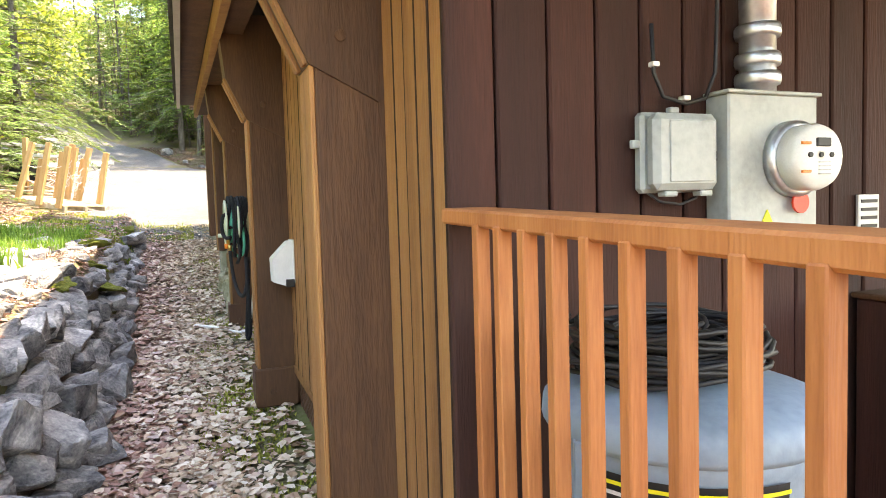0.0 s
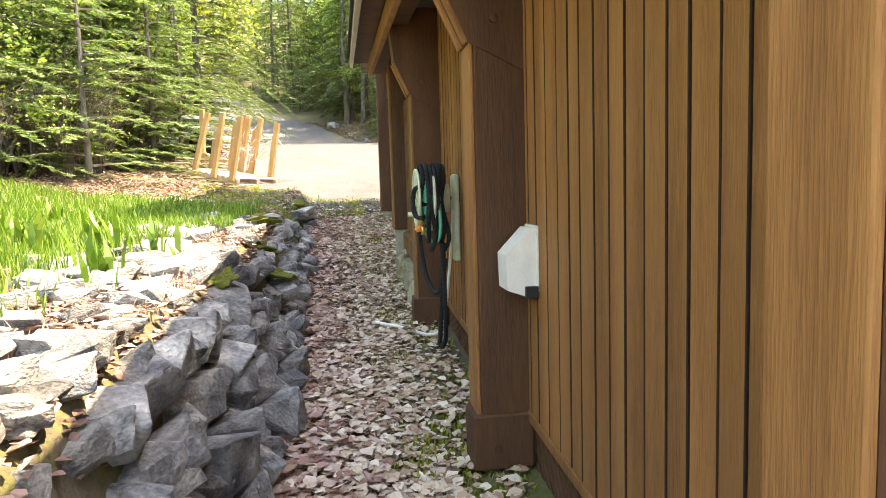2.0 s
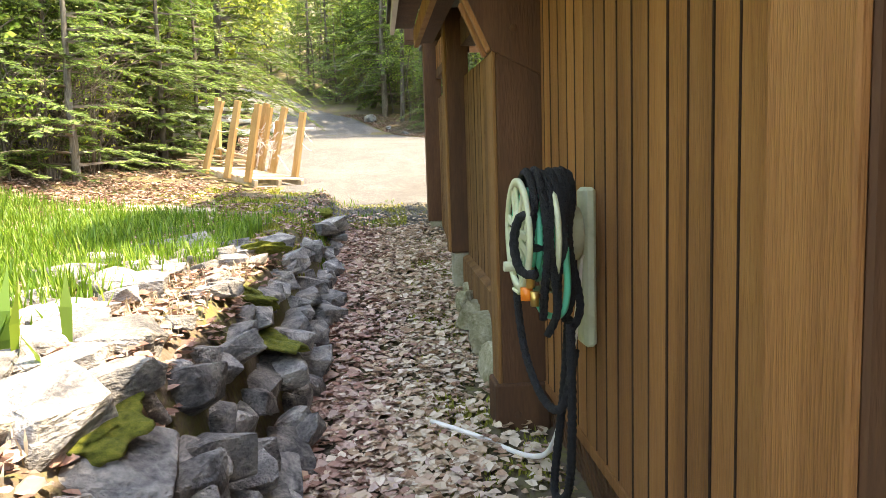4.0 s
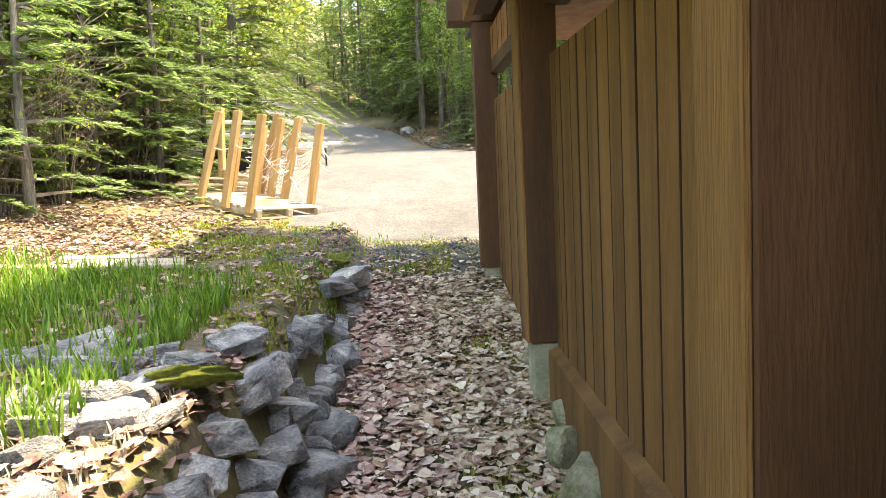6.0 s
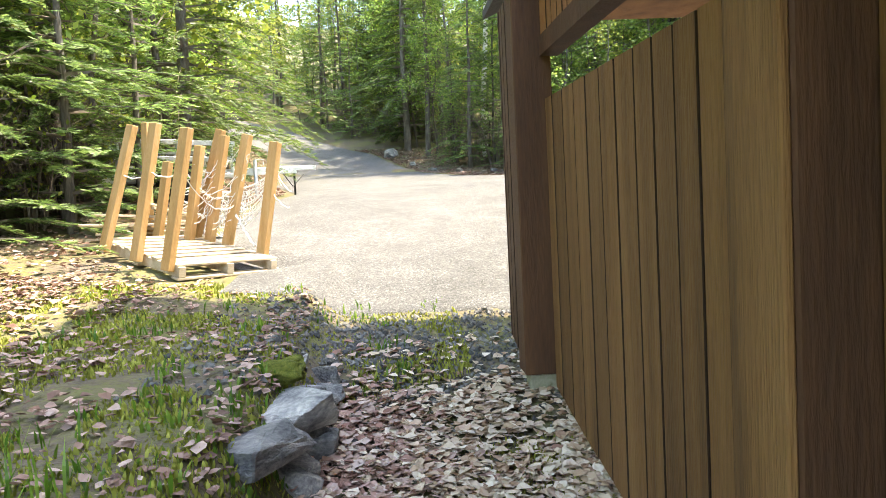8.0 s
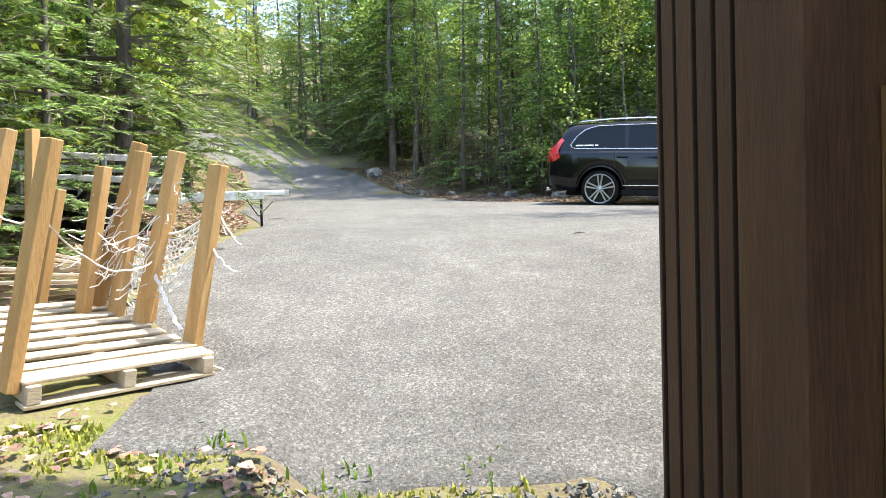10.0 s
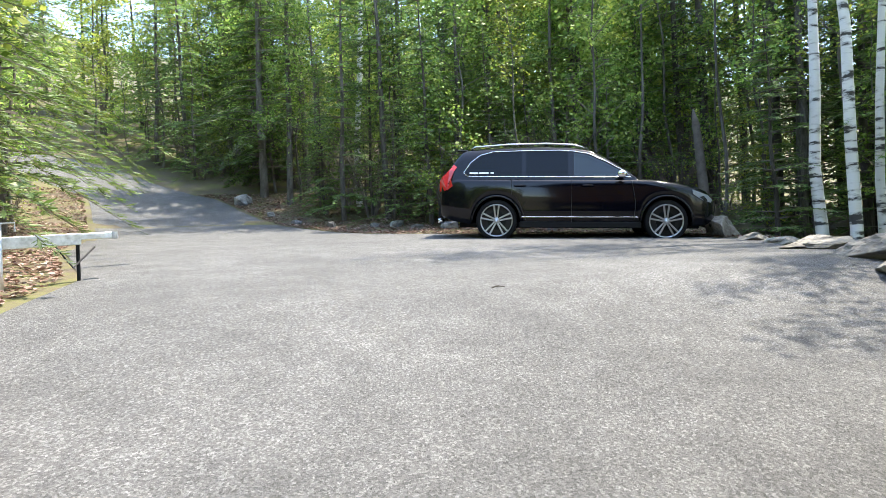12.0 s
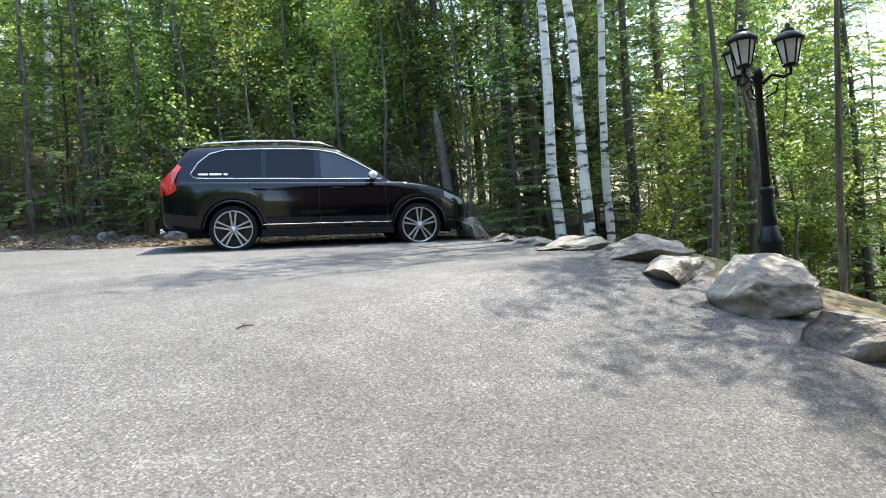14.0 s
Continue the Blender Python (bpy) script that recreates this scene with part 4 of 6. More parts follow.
wood(-4, 20, 34, 46, 46, LOW, 0.7, (0.9, 1.6))
wood(-30, -7, -25, 0, 16, [FIRS[0], BROADS[0]], 3.0, (0.9, 1.2))
wood(-8, -3.6, 11, 24, 34, SHRUBS, 0.6, (0.8, 1.3))
wood(-5.6, -3.9, 11.5, 18.5, 22, [SHRUBS[0], SHRUBS[2], SHRUBS[1]], 0.5, (0.9, 1.3))
wood(-8, -4.2, 10, 19, 26, [SAPS[0], SAPS[1], SAPS[0]], 0.6, (0.9, 1.5))
wood(1, 13, 26.8, 32, 22, [FIRS[3], FIRS[3], FIRS[1]], 0.8, (0.5, 1.2))
wood(-9, -3.2, 24, 36, 16, SHRUBS, 0.6, (0.8, 1.3))
wood(0.5, 12, 26.2, 34, 44, SHRUBS, 0.55, (0.7, 1.3))
wood(-3, 3, 34, 42, 16, SHRUBS, 0.7, (0.9, 1.4))
for proto in [SLIM] + FIRS + HEMLOCKS + BROADS + SAPS + BIRCHES + SHRUBS:
    for o in (*proto.children_recursive, proto):
        bpy.data.objects.remove(o)

# the broken grey snag
snag = thing("dead_snag", "broken grey dead trunk with a jagged top", "tree", (10.2, 25.6, ground_z(10.2, 25.6)))
part("trunk", Shape().tube([(0, 0, -0.3), (0, 0, 0.8), (-0.08, 0, 1.7), (-0.14, 0, 2.3), (-0.18, 0.02, 2.65)], [0.13, 0.115, 0.1, 0.085, 0.015], 9), M_TWIG, snag, smooth=True)

# ---- stones, leaves and grass ----
def rock_shape(seed, n=2, flat=0.7, rough=0.28, cutn=8):
    """An angular stone about one metre across: a ball cut flat by random planes, with broken, uneven faces."""
    rng = random.Random(seed)
    bm = bmesh.new()
    bmesh.ops.create_icosphere(bm, subdivisions=n + 1, radius=0.56)
    cuts = [(rand_dir(rng), rng.uniform(0.22, 0.38)) for _ in range(cutn)]
    off = Vector((seed * 3.7, seed * 1.3, 0))
    for v in bm.verts:
        for d, c in cuts:
            k = v.co.dot(d)
            if k > c:
                v.co -= d * (k - c)
        e = v.co.normalized()
        v.co += e * rough * (0.22 * noise.noise(v.co * 2.6 + off) + 0.12 * noise.noise(v.co * 6.5 + off) + 0.06 * abs(noise.noise(v.co * 15 + off)) + 0.035 * noise.noise(v.co * 34 + off))
        v.co.z *= flat
    s = Shape()
    bm.verts.ensure_lookup_table()
    s.add([v.co for v in bm.verts], [[v.index for v in f.verts] for f in bm.faces])
    bm.free()
    return s


def slab_shape(seed, flat):
    """A broken block about one metre across: a jittered cuboid with sheared corners, worn edges and chipped faces."""
    rng = random.Random(seed + 900)
    bm = bmesh.new()
    for sx in (-0.5, 0.5):
        for sy in (-0.5, 0.5):
            for sz in (-0.5, 0.5):
                c = Vector((sx * rng.uniform(0.4, 1.15), sy * rng.uniform(0.4, 1.15), sz * rng.uniform(0.5, 1.1)))
                bm.verts.new(c)
                if rng.random() < 0.6:
                    bm.verts.new(Vector((c.x * rng.uniform(0.5, 1.1), c.y * rng.uniform(0.3, 0.9), c.z * rng.uniform(0.9, 1.15))))
    for _ in range(7):
        bm.verts.new(rand_dir(rng) * rng.uniform(0.5, 0.68))
    out = bmesh.ops.convex_hull(bm, input=bm.verts)
    bmesh.ops.delete(bm, geom=[v for v in bm.verts if not v.link_faces], context="VERTS")
    bmesh.ops.dissolve_limit(bm, angle_limit=0.16, verts=bm.verts, edges=bm.edges)
    bmesh.ops.bevel(bm, geom=list(bm.edges), offset=0.022, segments=1, affect="EDGES")
    bmesh.ops.triangulate(bm, faces=bm.faces)
    bmesh.ops.subdivide_edges(bm, edges=[e for e in bm.edges if e.calc_length() > 0.16], cuts=2, use_grid_fill=True)
    bmesh.ops.triangulate(bm, faces=bm.faces)
    off = Vector((seed * 3.7, seed * 1.3, 0))
    for v in bm.verts:
        v.co += v.co.normalized() * (0.05 * noise.noise(v.co * 3.1 + off) + 0.025 * noise.noise(v.co * 9 + off))
        v.co.z *= flat
    bmesh.ops.scale(bm, vec=(0.72, 0.72, 0.72), verts=bm.verts)
    bmesh.ops.recalc_face_normals(bm, faces=bm.faces)
    s = Shape()
    bm.verts.index_update()
    s.add([v.co for v in bm.verts], [[v.index for v in f.verts] for f in bm.faces])
    bm.free()
    return s


STONES = [slab_shape(i, 0.8).mesh("stone", M_STONE) for i in range(12)]
MOSSY = [rock_shape(20 + i, 2, 0.75).mesh("stone", M_MOSSROCK) for i in range(3)]
BOULDERS = [rock_shape(40 + i, 4, 0.62, 0.34, 12).mesh("boulder", M_BOULDER, True) for i in range(5)]


def stone_at(name, me, x, y, z, sx, sy, sz, turn, parent=None, tilt=(0, 0)):
    ob = new(name, me)
    ob.matrix_world = pose(x, y, z, tilt[0], tilt[1], turn) @ Matrix.Diagonal((sx, sy, sz, 1))
    if parent is not None:
        ob.parent = parent
    return ob


rng = random.Random(5)
wall_stones = thing("retaining_wall", "dry-laid wall of rough grey fieldstones holding back the bank", "stone wall", (0, 0, 0), kind="structure")
y = -1.5
while y < 13.3:
    lo, hi = lerp_rows(PATH_Z, y), lerp_rows(BANK_Z, y)
    rows = 4 if y < 7.2 else 3
    if y > 9.8:
        rows = 2
    if y > 11.0:
        rows = 1
    sunk = 0.07 if y > 10.6 else 0.0
    for r in range(rows):
        f = (r + 0.35) / rows
        size = rng.uniform(0.20, 0.36) * (1.05 if y < 7 else 0.8)
        x = -0.16 - 0.36 * f + rng.uniform(-0.05, 0.05) - (0.1 if y < 4 else 0)
        z = lo + (hi - lo) * f * 0.98 - sunk
        stone_at("stone", rng.choice(STONES), x, y + rng.uniform(-0.1, 0.1), z, size * rng.uniform(0.9, 1.5), size * rng.uniform(0.9, 1.7), size * rng.uniform(0.8, 1.25), rng.uniform(0, 360), wall_stones, (rng.uniform(-25, 25), rng.uniform(-25, 25)))
    for _ in range(6 if y < 5 else 3 if y < 9.6 else 0):
        size = rng.uniform(0.10, 0.30)
        x = -0.5 - rng.random() ** 1.4 * (1.25 if y < 5 else 0.85)
        stone_at("stone", rng.choice(STONES), x, y + rng.uniform(-0.1, 0.1), ground_z(x, y) + 0.03, size * 1.3, size * 1.5, size * 0.8, rng.uniform(0, 360), wall_stones, (rng.uniform(-15, 15), rng.uniform(-15, 15)))
    y += 0.165
for x, y, s in [(-0.36, 7.95, 0.3), (-0.42, 8.15, 0.24), (-0.4, 12.2, 0.25), (-0.46, 6.2, 0.2), (-0.5, 9.0, 0.2)]:
    m = rock_shape(int(y * 10), 3, 0.5, 1.1)
    ob = part("moss_cushion", m, M_MOSS, wall_stones, "yellow-green moss cushion", True)
    ob.matrix_basis = pose(x, y, ground_z(x, y) + 0.06, 0, 20, y * 50) @ Matrix.Diagonal((s * 1.2, s * 1.4, s * 0.8, 1))
for x, y, s in [(-0.36, 11.95, 0.50), (-0.40, 11.5, 0.46), (-0.28, 12.45, 0.3), (-1.0, 12.7, 0.2), (-0.72, 11.4, 0.30), (-0.45, 12.7, 0.24)]:
    stone_at("stone", STONES[int(x * -37) % 10], x, y, ground_z(x - 0.1, y) - 0.14, s * 1.1, s * 1.35, s * 0.6, y * 77, wall_stones, (4, 12))

# mossy stones against the house's foot
for x, y, s in [(0.98, 8.25, 0.40), (0.94, 8.7, 0.42), (0.98, 9.15, 0.36), (0.95, 9.5, 0.3), (0.98, 9.8, 0.26), (1.0, 10.5, 0.2), (1.02, 8.0, 0.28)]:
    tagged(stone_at("stone", MOSSY[int(y * 10) % 3], x, y, ground_z(x, y) + s * 0.22, s * 0.9, s * 1.15, s * 1.15, y * 91, None, (8, -6)), "pale mossy green stone beneath the skirt board", "stone", "stones under the house")

# boulders along the driveway's edge
for i, (x, y, s, fl) in enumerate([(8.35, 22.8, 0.85, 0.6), (8.1, 21.7, 0.5, 0.4), (7.95, 20.9, 0.7, 0.3), (7.65, 20.0, 0.8, 0.26), (6.75, 18.95, 0.95, 0.3), (6.9, 19.5, 0.8, 0.3), (6.2, 17.9, 1.0, 0.34), (5.7, 17.2, 0.85, 0.38), (5.3, 16.2, 0.98, 0.62), (4.98, 15.34, 0.8, 0.66), (4.7, 14.3, 0.9, 0.5)]):
    tagged(stone_at("boulder", BOULDERS[i % 5], x, y, ground_z(x - 0.4, y) + s * fl * 0.16, s, s * 1.15, s * fl * 1.7, -40 + i * 23, None, (0, 0)), "large weathered tan-grey boulder edging the driveway", "boulder", "driveway boulders")
for i, (x, y, s, me) in enumerate([(2.1, 29.4, 0.34, BOULDERS), (3.6, 28.6, 0.4, STONES), (4.0, 28.2, 0.3, BOULDERS), (4.6, 27.4, 0.42, STONES), (3.1, 29.0, 0.25, STONES), (-0.1, 34.2, 0.75, STONES), (1.3, 30.6, 0.3, STONES), (5.3, 26.7, 0.35, BOULDERS), (6.6, 26.0, 0.4, STONES), (0.7, 32.1, 0.3, STONES)]):
    tagged(stone_at("stone", me[i % 5], x, y, ground_z(x, y) + s * 0.12, s * 1.3, s, s, i * 50), "loose stone at the far edge of the driveway", "stone", "stones by the driveway")


def off_pallet(x, y):
    dx, dy = x + 1.52, y - 14.16
    a, b = 0.74 * dx + 0.67 * dy, -0.76 * dx + 0.65 * dy
    return not (-0.15 < a < 1.1 and -0.15 < b < 1.65)


def leaf_litter(name, label, spots, mat_, size, seed, material_group=None):
    """Curled dead leaves lying about, joined as one."""
    r = random.Random(seed)
    s = Shape()
    for x, y, lift in spots:
        z = ground_z(x, y) + 0.012 + lift + (0.035 * noise.noise((x * 2.3, y * 2.3, 0.3)) + 0.018 * noise.noise((x * 7, y * 7, 1.7)) if -4 < x < 0.9 and y < 16 else 0)
        a = r.uniform(0, 2 * math.pi)
        ln = size * r.uniform(0.55, 1.35)
        m = pose(x, y, z, r.uniform(-20, 20), r.uniform(-20, 20), math.degrees(a))
        c, wd = r.uniform(0.1, 0.5) * ln * 0.5, ln * r.uniform(0.55, 0.9)
        pts = [(-ln / 2, 0, 0), (-ln * 0.2, wd / 2, c), (-ln * 0.12, 0, 0.0), (-ln * 0.2, -wd / 2, c * 0.8), (ln * 0.1, wd * 0.42, c), (ln * 0.2, wd * 0.12, 0.01), (ln * 0.1, -wd * 0.45, c * 0.7), (ln / 2, 0.0, c * 0.6)]
        s.add([m @ Vector(p) for p in pts], [(0, 2, 1), (0, 3, 2), (1, 2, 5, 4), (2, 3, 6, 5), (4, 5, 7), (5, 6, 7)])
    return tagged(part(name, s, mat_), label, "fallen leaves", kind="stuff")


rng = random.Random(8)
spots = []
while len(spots) < 27000:
    y = rng.uniform(-1.0, 13.3)
    x = rng.uniform(-0.25, 1.05)
    dens = 1.0 - 0.75 * ease(0.45, 0.85, x + 0.15 * noise.noise((x * 3, y * 1.5, 4))) * (1 - ease(7.5, 9, y)) - 0.9 * ease(12.0, 13.0, y)
    dens *= 0.55 + 0.6 * ease(-0.3, 0.2, noise.noise((x * 2, y * 2, 9)))
    if rng.random() < dens:
        spots.append((x, y, rng.random() ** 2 * 0.03))
red = [p for i, p in enumerate(spots) if (i * 7919 % 1000) / 1000 < 0.75 - 0.7 * ease(-0.1, 0.6, p[0] + 0.2 * noise.noise((p[0], p[1], 3)))]
seen = set(red)
spots = [p for p in spots if p not in seen]
leaf_litter("path_leaves", "reddish-brown fallen leaves gathered along the wall's foot", red, M_PINKLEAF, 0.066, 13)
leaf_litter("path_leaves", "thick litter of pale dry fallen leaves on the path", spots, M_DRYLEAF, 0.062, 3)
spots = []
while len(spots) < 17000:
    y, x = rng.uniform(0, 14.2), rng.uniform(-4.8, -0.4)
    near = ease(-1.4, -0.5, x) if y < 9.5 else 0.5 * ease(-1.5, -0.7, x) + 0.1
    if x < -2.2 and y > 10:
        near = 0.8
    elif y > 9.3 and x < -0.6:
        near = 0.0 if noise.noise((x * 1.7, y * 1.7, 5)) < 0.1 else 0.35
    if on_road(x, y) or not off_pallet(x, y):
        continue
    if rng.random() < near * 0.8 + 0.12:
        spots.append((x, y, rng.random() * 0.03))
leaf_litter("bank_leaves", "dry fallen leaves scattered over the bank", spots, M_BROWNLEAF, 0.052, 4)
spots = []
while len(spots) < 22000:
    y = rng.uniform(12.0, 36)
    left, right = road_mid(y)
    x = left - 0.15 - rng.random() ** 1.4 * 4 if rng.random() < 0.4 else right + 0.1 + rng.random() ** 1.4 * 4
    if y < 16.8 and x > -1.6 or (x > 4 and y < 22) or not off_pallet(x, y):
        continue
    spots.append((x, y, rng.random() * 0.03))
leaf_litter("verge_leaves", "brown leaf litter along the driveway's verges", spots, M_BROWNLEAF, 0.066, 6)

# gravel washed down where the path meets the driveway
grit = Shape()
rng = random.Random(61)
while len(grit.v) < 26000:
    x, y = rng.uniform(-1.0, 1.2), rng.uniform(11.7, 14.0)
    if on_road(x, y + 0.05) or rng.random() > 0.25 + ease(12.0, 13.0, y - 0.3 * x) * ease(-1.1, 0.1, x):
        continue
    q = 0.006 + 0.02 * rng.random() ** 3
    z = ground_z(x, y) + q * 0.3 + 0.035 * noise.noise((x * 2.3, y * 2.3, 0.3)) + 0.018 * noise.noise((x * 7, y * 7, 1.7))
    m = pose(x, y, z, rng.uniform(0, 360), rng.uniform(0, 360), 0) @ Matrix.Diagonal((q * rng.uniform(0.8, 1.5), q, q * rng.uniform(0.5, 1), 1))
    grit.add([m @ Vector(p) for p in ((1, 0.2, 0), (-1, 0, 0.2), (0, 1, -0.2), (0.2, -1, 0), (0, 0.1, 1), (0.1, 0, -1))], [(0, 2, 4), (2, 1, 4), (1, 3, 4), (3, 0, 4), (2, 0, 5), (1, 2, 5), (3, 1, 5), (0, 3, 5)])
tagged(part("gravel", grit, M_STONE), "loose grey gravel on the soil beside the driveway", "gravel", kind="stuff")

# grass blades on the bank
def blades(name, label, mat_, spots, hgt, wid, seed):
    r = random.Random(seed)
    s = Shape()
    for x, y, k in spots:
        z = ground_z(x, y) - 0.01
        a = r.uniform(0, 2 * math.pi)
        h = hgt * k * r.uniform(0.6, 1.3)
        lean = Vector((math.cos(a), math.sin(a), 0)) * h * r.uniform(0.1, 0.5)
        sd = Vector((-math.sin(a), math.cos(a), 0)) * wid * 0.5
        p = Vector((x, y, z))
        q, t = p + lean * 0.35 + Vector((0, 0, h * 0.6)), p + lean + Vector((0, 0, h))
        s.add([p - sd * 0.6, p + sd * 0.6, q + sd, q - sd, t], [(0, 1, 2, 3), (3, 2, 4)])
    return tagged(part(name, s, mat_), label, "grass", kind="stuff")


rng = random.Random(21)
spots = []
while len(spots) < 42000:
    y, x = rng.uniform(1.5, 12.2), -0.75 - rng.random() ** 1.1 * 4.2
    d = ease(-0.7, -1.5, x) if y < 8.7 else ease(-0.45, -0.9, x)
    d = 1 - ease(-1.5, -0.75, x) if y < 8.5 else 1 - ease(-0.9, -0.45, x)
    d *= 1 - ease(9.6, 11.2, y + 0.35 * x)
    d *= 0.35 + 0.9 * ease(-0.25, 0.15, noise.noise((x * 1.3, y * 1.3, 2)))
    if rng.random() < d:
        spots.append((x, y, 1.0))
blades("grass", "fresh bright green grass and shoots on the bank", M_GRASS, spots, 0.15, 0.009, 5)
spots = []
for _ in range(26):
    cx, cy = -0.8 - rng.random() * 1.6, rng.uniform(2.4, 8.5)
    for _ in range(12):
        spots.append((cx + rng.gauss(0, 0.05), cy + rng.gauss(0, 0.05), 1.0))
blades("leafy_shoots", "broad green lily-like shoots standing in the bank", M_GRASS, spots, 0.26, 0.04, 6)
spots = [(-0.5 - rng.random() ** 1.3 * 1.6, rng.uniform(1, 9), 1.0) for _ in range(5000)]
blades("dry_grass", "pale dry flattened grass along the top of the wall", M_STRAW, spots, 0.07, 0.008, 7)
spots = []
for _ in range(70):
    cx, cy = rng.uniform(-1.9, 0.5), rng.uniform(10.5, 13.9)
    if cx > -0.2 and cy < 12.4:
        cx = -0.3
    for _ in range(14):
        spots.append((cx + rng.gauss(0, 0.06), cy + rng.gauss(0, 0.06), rng.uniform(0.4, 1)))
blades("weeds", "low green weeds and moss tufts at the path's end", M_GRASS, spots, 0.09, 0.014, 9)

spots = []
while len(spots) < 34000:
    if rng.random() < 0.75:
        x, y = rng.uniform(-2.6, 0.6), rng.uniform(9.4, 14.0)
        if -0.25 < x and y < 12.3:
            continue
    else:
        x, y = rng.uniform(0.45, 1.05), rng.uniform(2.5, 12)
    if noise.noise((x * 2.2, y * 2.2, 14)) > -0.12 and not on_road(x, y):
        spots.append((x, y, rng.uniform(0.5, 1.2)))
blades("moss_tufts", "low yellow-green moss and tufts on the shaded soil", M_MOSSBLADE, spots, 0.036, 0.014, 12)

# ---- porch: railing, bin, meter ----
rail = thing("porch_railing", "orange-brown stained wooden porch railing with square balusters", "railing", (1.094, 2.42, 0.3))
def rl(y, z):
    return (0, y - 2.42, z - 0.3 - 0.03 * (2.42 - y))
part("top_rail", Shape().beam((0.045, 0, 1.139), (0.045, -3.92, 1.139 - 0.037 * 3.92), 0.14, 0.042, (0, 0, 1), 0.006), M_RAIL, rail, "wide flat top rail")
part("bottom_rail", Shape().beam(rl(2.42, 0.42), rl(-1.5, 0.42), 0.04, 0.085, (1, 0, 0)), M_RAIL, rail)
y = 2.197
while y > -1.4:
    part("baluster", Shape().beam((-0.012, y - 2.42, 0.08), (-0.012, y - 2.42, 1.127 - 0.037 * (2.42 - y)), 0.029, 0.036, (1, 0, 0), 0.003), M_RAIL, rail)
    y -= 0.1143
part("post", Shape().box((-0.045, -3.98, -0.5), (0.045, -3.89, 1.15), 0.005), M_RAIL, rail)

bn = thing("waste_bin", "blue-grey round plastic waste bin with a domed lid", "bin", (1.445, 1.93, 0.302))
bn.scale = (0.93, 0.93, 1.03)
part("body", Shape().lathe([(0.24, 0), (0.25, 0.02), (0.295, 0.60), (0.31, 0.62), (0.31, 0.66), (0.28, 0.66)], 36), M_BLUEBIN, bn, smooth=True)
part("lid", Shape().lathe([(0.325, 0.645), (0.335, 0.66), (0.33, 0.70), (0.31, 0.715), (0.25, 0.735), (0.12, 0.75), (0.0, 0.752)], 36), M_BLUEBIN, bn, "lighter blue-grey lid", True)
for a in (200, -15):
    h = Shape().beam((0.30, -0.07, 0.50), (0.30, 0.07, 0.50), 0.03, 0.05).beam((0.31, -0.07, 0.5), (0.32, -0.06, 0.66), 0.03, 0.03).beam((0.31, 0.07, 0.5), (0.32, 0.06, 0.66), 0.03, 0.03)
    part("handle", h, M_BLUEBIN, bn).rotation_euler = (0, 0, radians(a))
lab = Shape()
for k in range(14):
    a0, a1 = radians(188 + k * 6), radians(194 + k * 6)
    lab.add([(0.2965 * math.cos(a0), 0.2965 * math.sin(a0), 0.49), (0.2965 * math.cos(a1), 0.2965 * math.sin(a1), 0.49), (0.301 * math.cos(a1), 0.305 * math.sin(a1), 0.605), (0.301 * math.cos(a0), 0.305 * math.sin(a0), 0.605)], [(0, 1, 2, 3)])
part("label_band", lab, M_BLACK, bn, "black printed label band")
for zz, mt in ((0.585, M_YELLOW), (0.565, M_WHITE), (0.535, M_WHITE), (0.51, M_YELLOW)):
    lab = Shape()
    for k in range(14):
        a0, a1, r0 = radians(188 + k * 6), radians(194 + k * 6), 0.308
        lab.add([(r0 * math.cos(a0), r0 * math.sin(a0), zz), (r0 * math.cos(a1), r0 * math.sin(a1), zz), (r0 * math.cos(a1), r0 * math.sin(a1), zz + 0.008), (r0 * math.cos(a0), r0 * math.sin(a0), zz + 0.008)], [(0, 1, 2, 3)])
    part("label_stripe", lab, mt, bn)
part("sticker", Shape().box((0.09, -0.305, 0.38), (0.15, -0.283, 0.46), 0), M_WHITE, bn, "small white printed sticker")

coil = thing("cable_coil", "coiled black cable heaped on the bin lid", "cable", (1.43, 1.97, 1.077))
rng = random.Random(3)
for k in range(26):
    r0, zz, ph = 0.13 + rng.uniform(-0.02, 0.08), 0.005 + k * 0.0042, rng.uniform(0, 6)
    cx, cy = rng.uniform(-0.03, 0.03), rng.uniform(-0.03, 0.03)
    pts = [(cx + r0 * math.cos(a / 18 * 2 * math.pi + ph) * 1.15, cy + r0 * math.sin(a / 18 * 2 * math.pi + ph), zz + 0.012 * math.sin(a * 0.8 + ph)) for a in range(19)]
    part("loop", Shape().tube(pts, 0.006, 6), M_BLACK, coil, smooth=True)

gb = thing("utility_box", "grey plastic cable utility box screwed to the board wall", "utility box", (1.712, 2.43, 1.487))
gb.scale = (0.96, 0.85, 1.04)
part("back", Shape().box((0.0, -0.05, 0), (0.27, 0, 0.235), 0.012), M_GREYMETAL, gb)
part("cover", Shape().box((0.008, -0.115, 0.006), (0.262, -0.05, 0.228), 0.02), M_GREYMETAL, gb)
part("cover_panel", Shape().box((0.06, -0.121, 0.03), (0.235, -0.113, 0.205), 0.006), M_GREYMETAL, gb)
for xx in (0.05, 0.19):
    part("clip", Shape().box((xx, -0.105, -0.012), (xx + 0.05, -0.06, 0.004), 0.004), M_GREYMETAL, gb)
part("lug", Shape().box((-0.028, -0.04, 0.13), (0.002, -0.02, 0.155), 0.003), M_GREYMETAL, gb)
part("lug", Shape().box((0.115, -0.05, 0.234), (0.15, -0.02, 0.252), 0.003), M_GREYMETAL, gb)
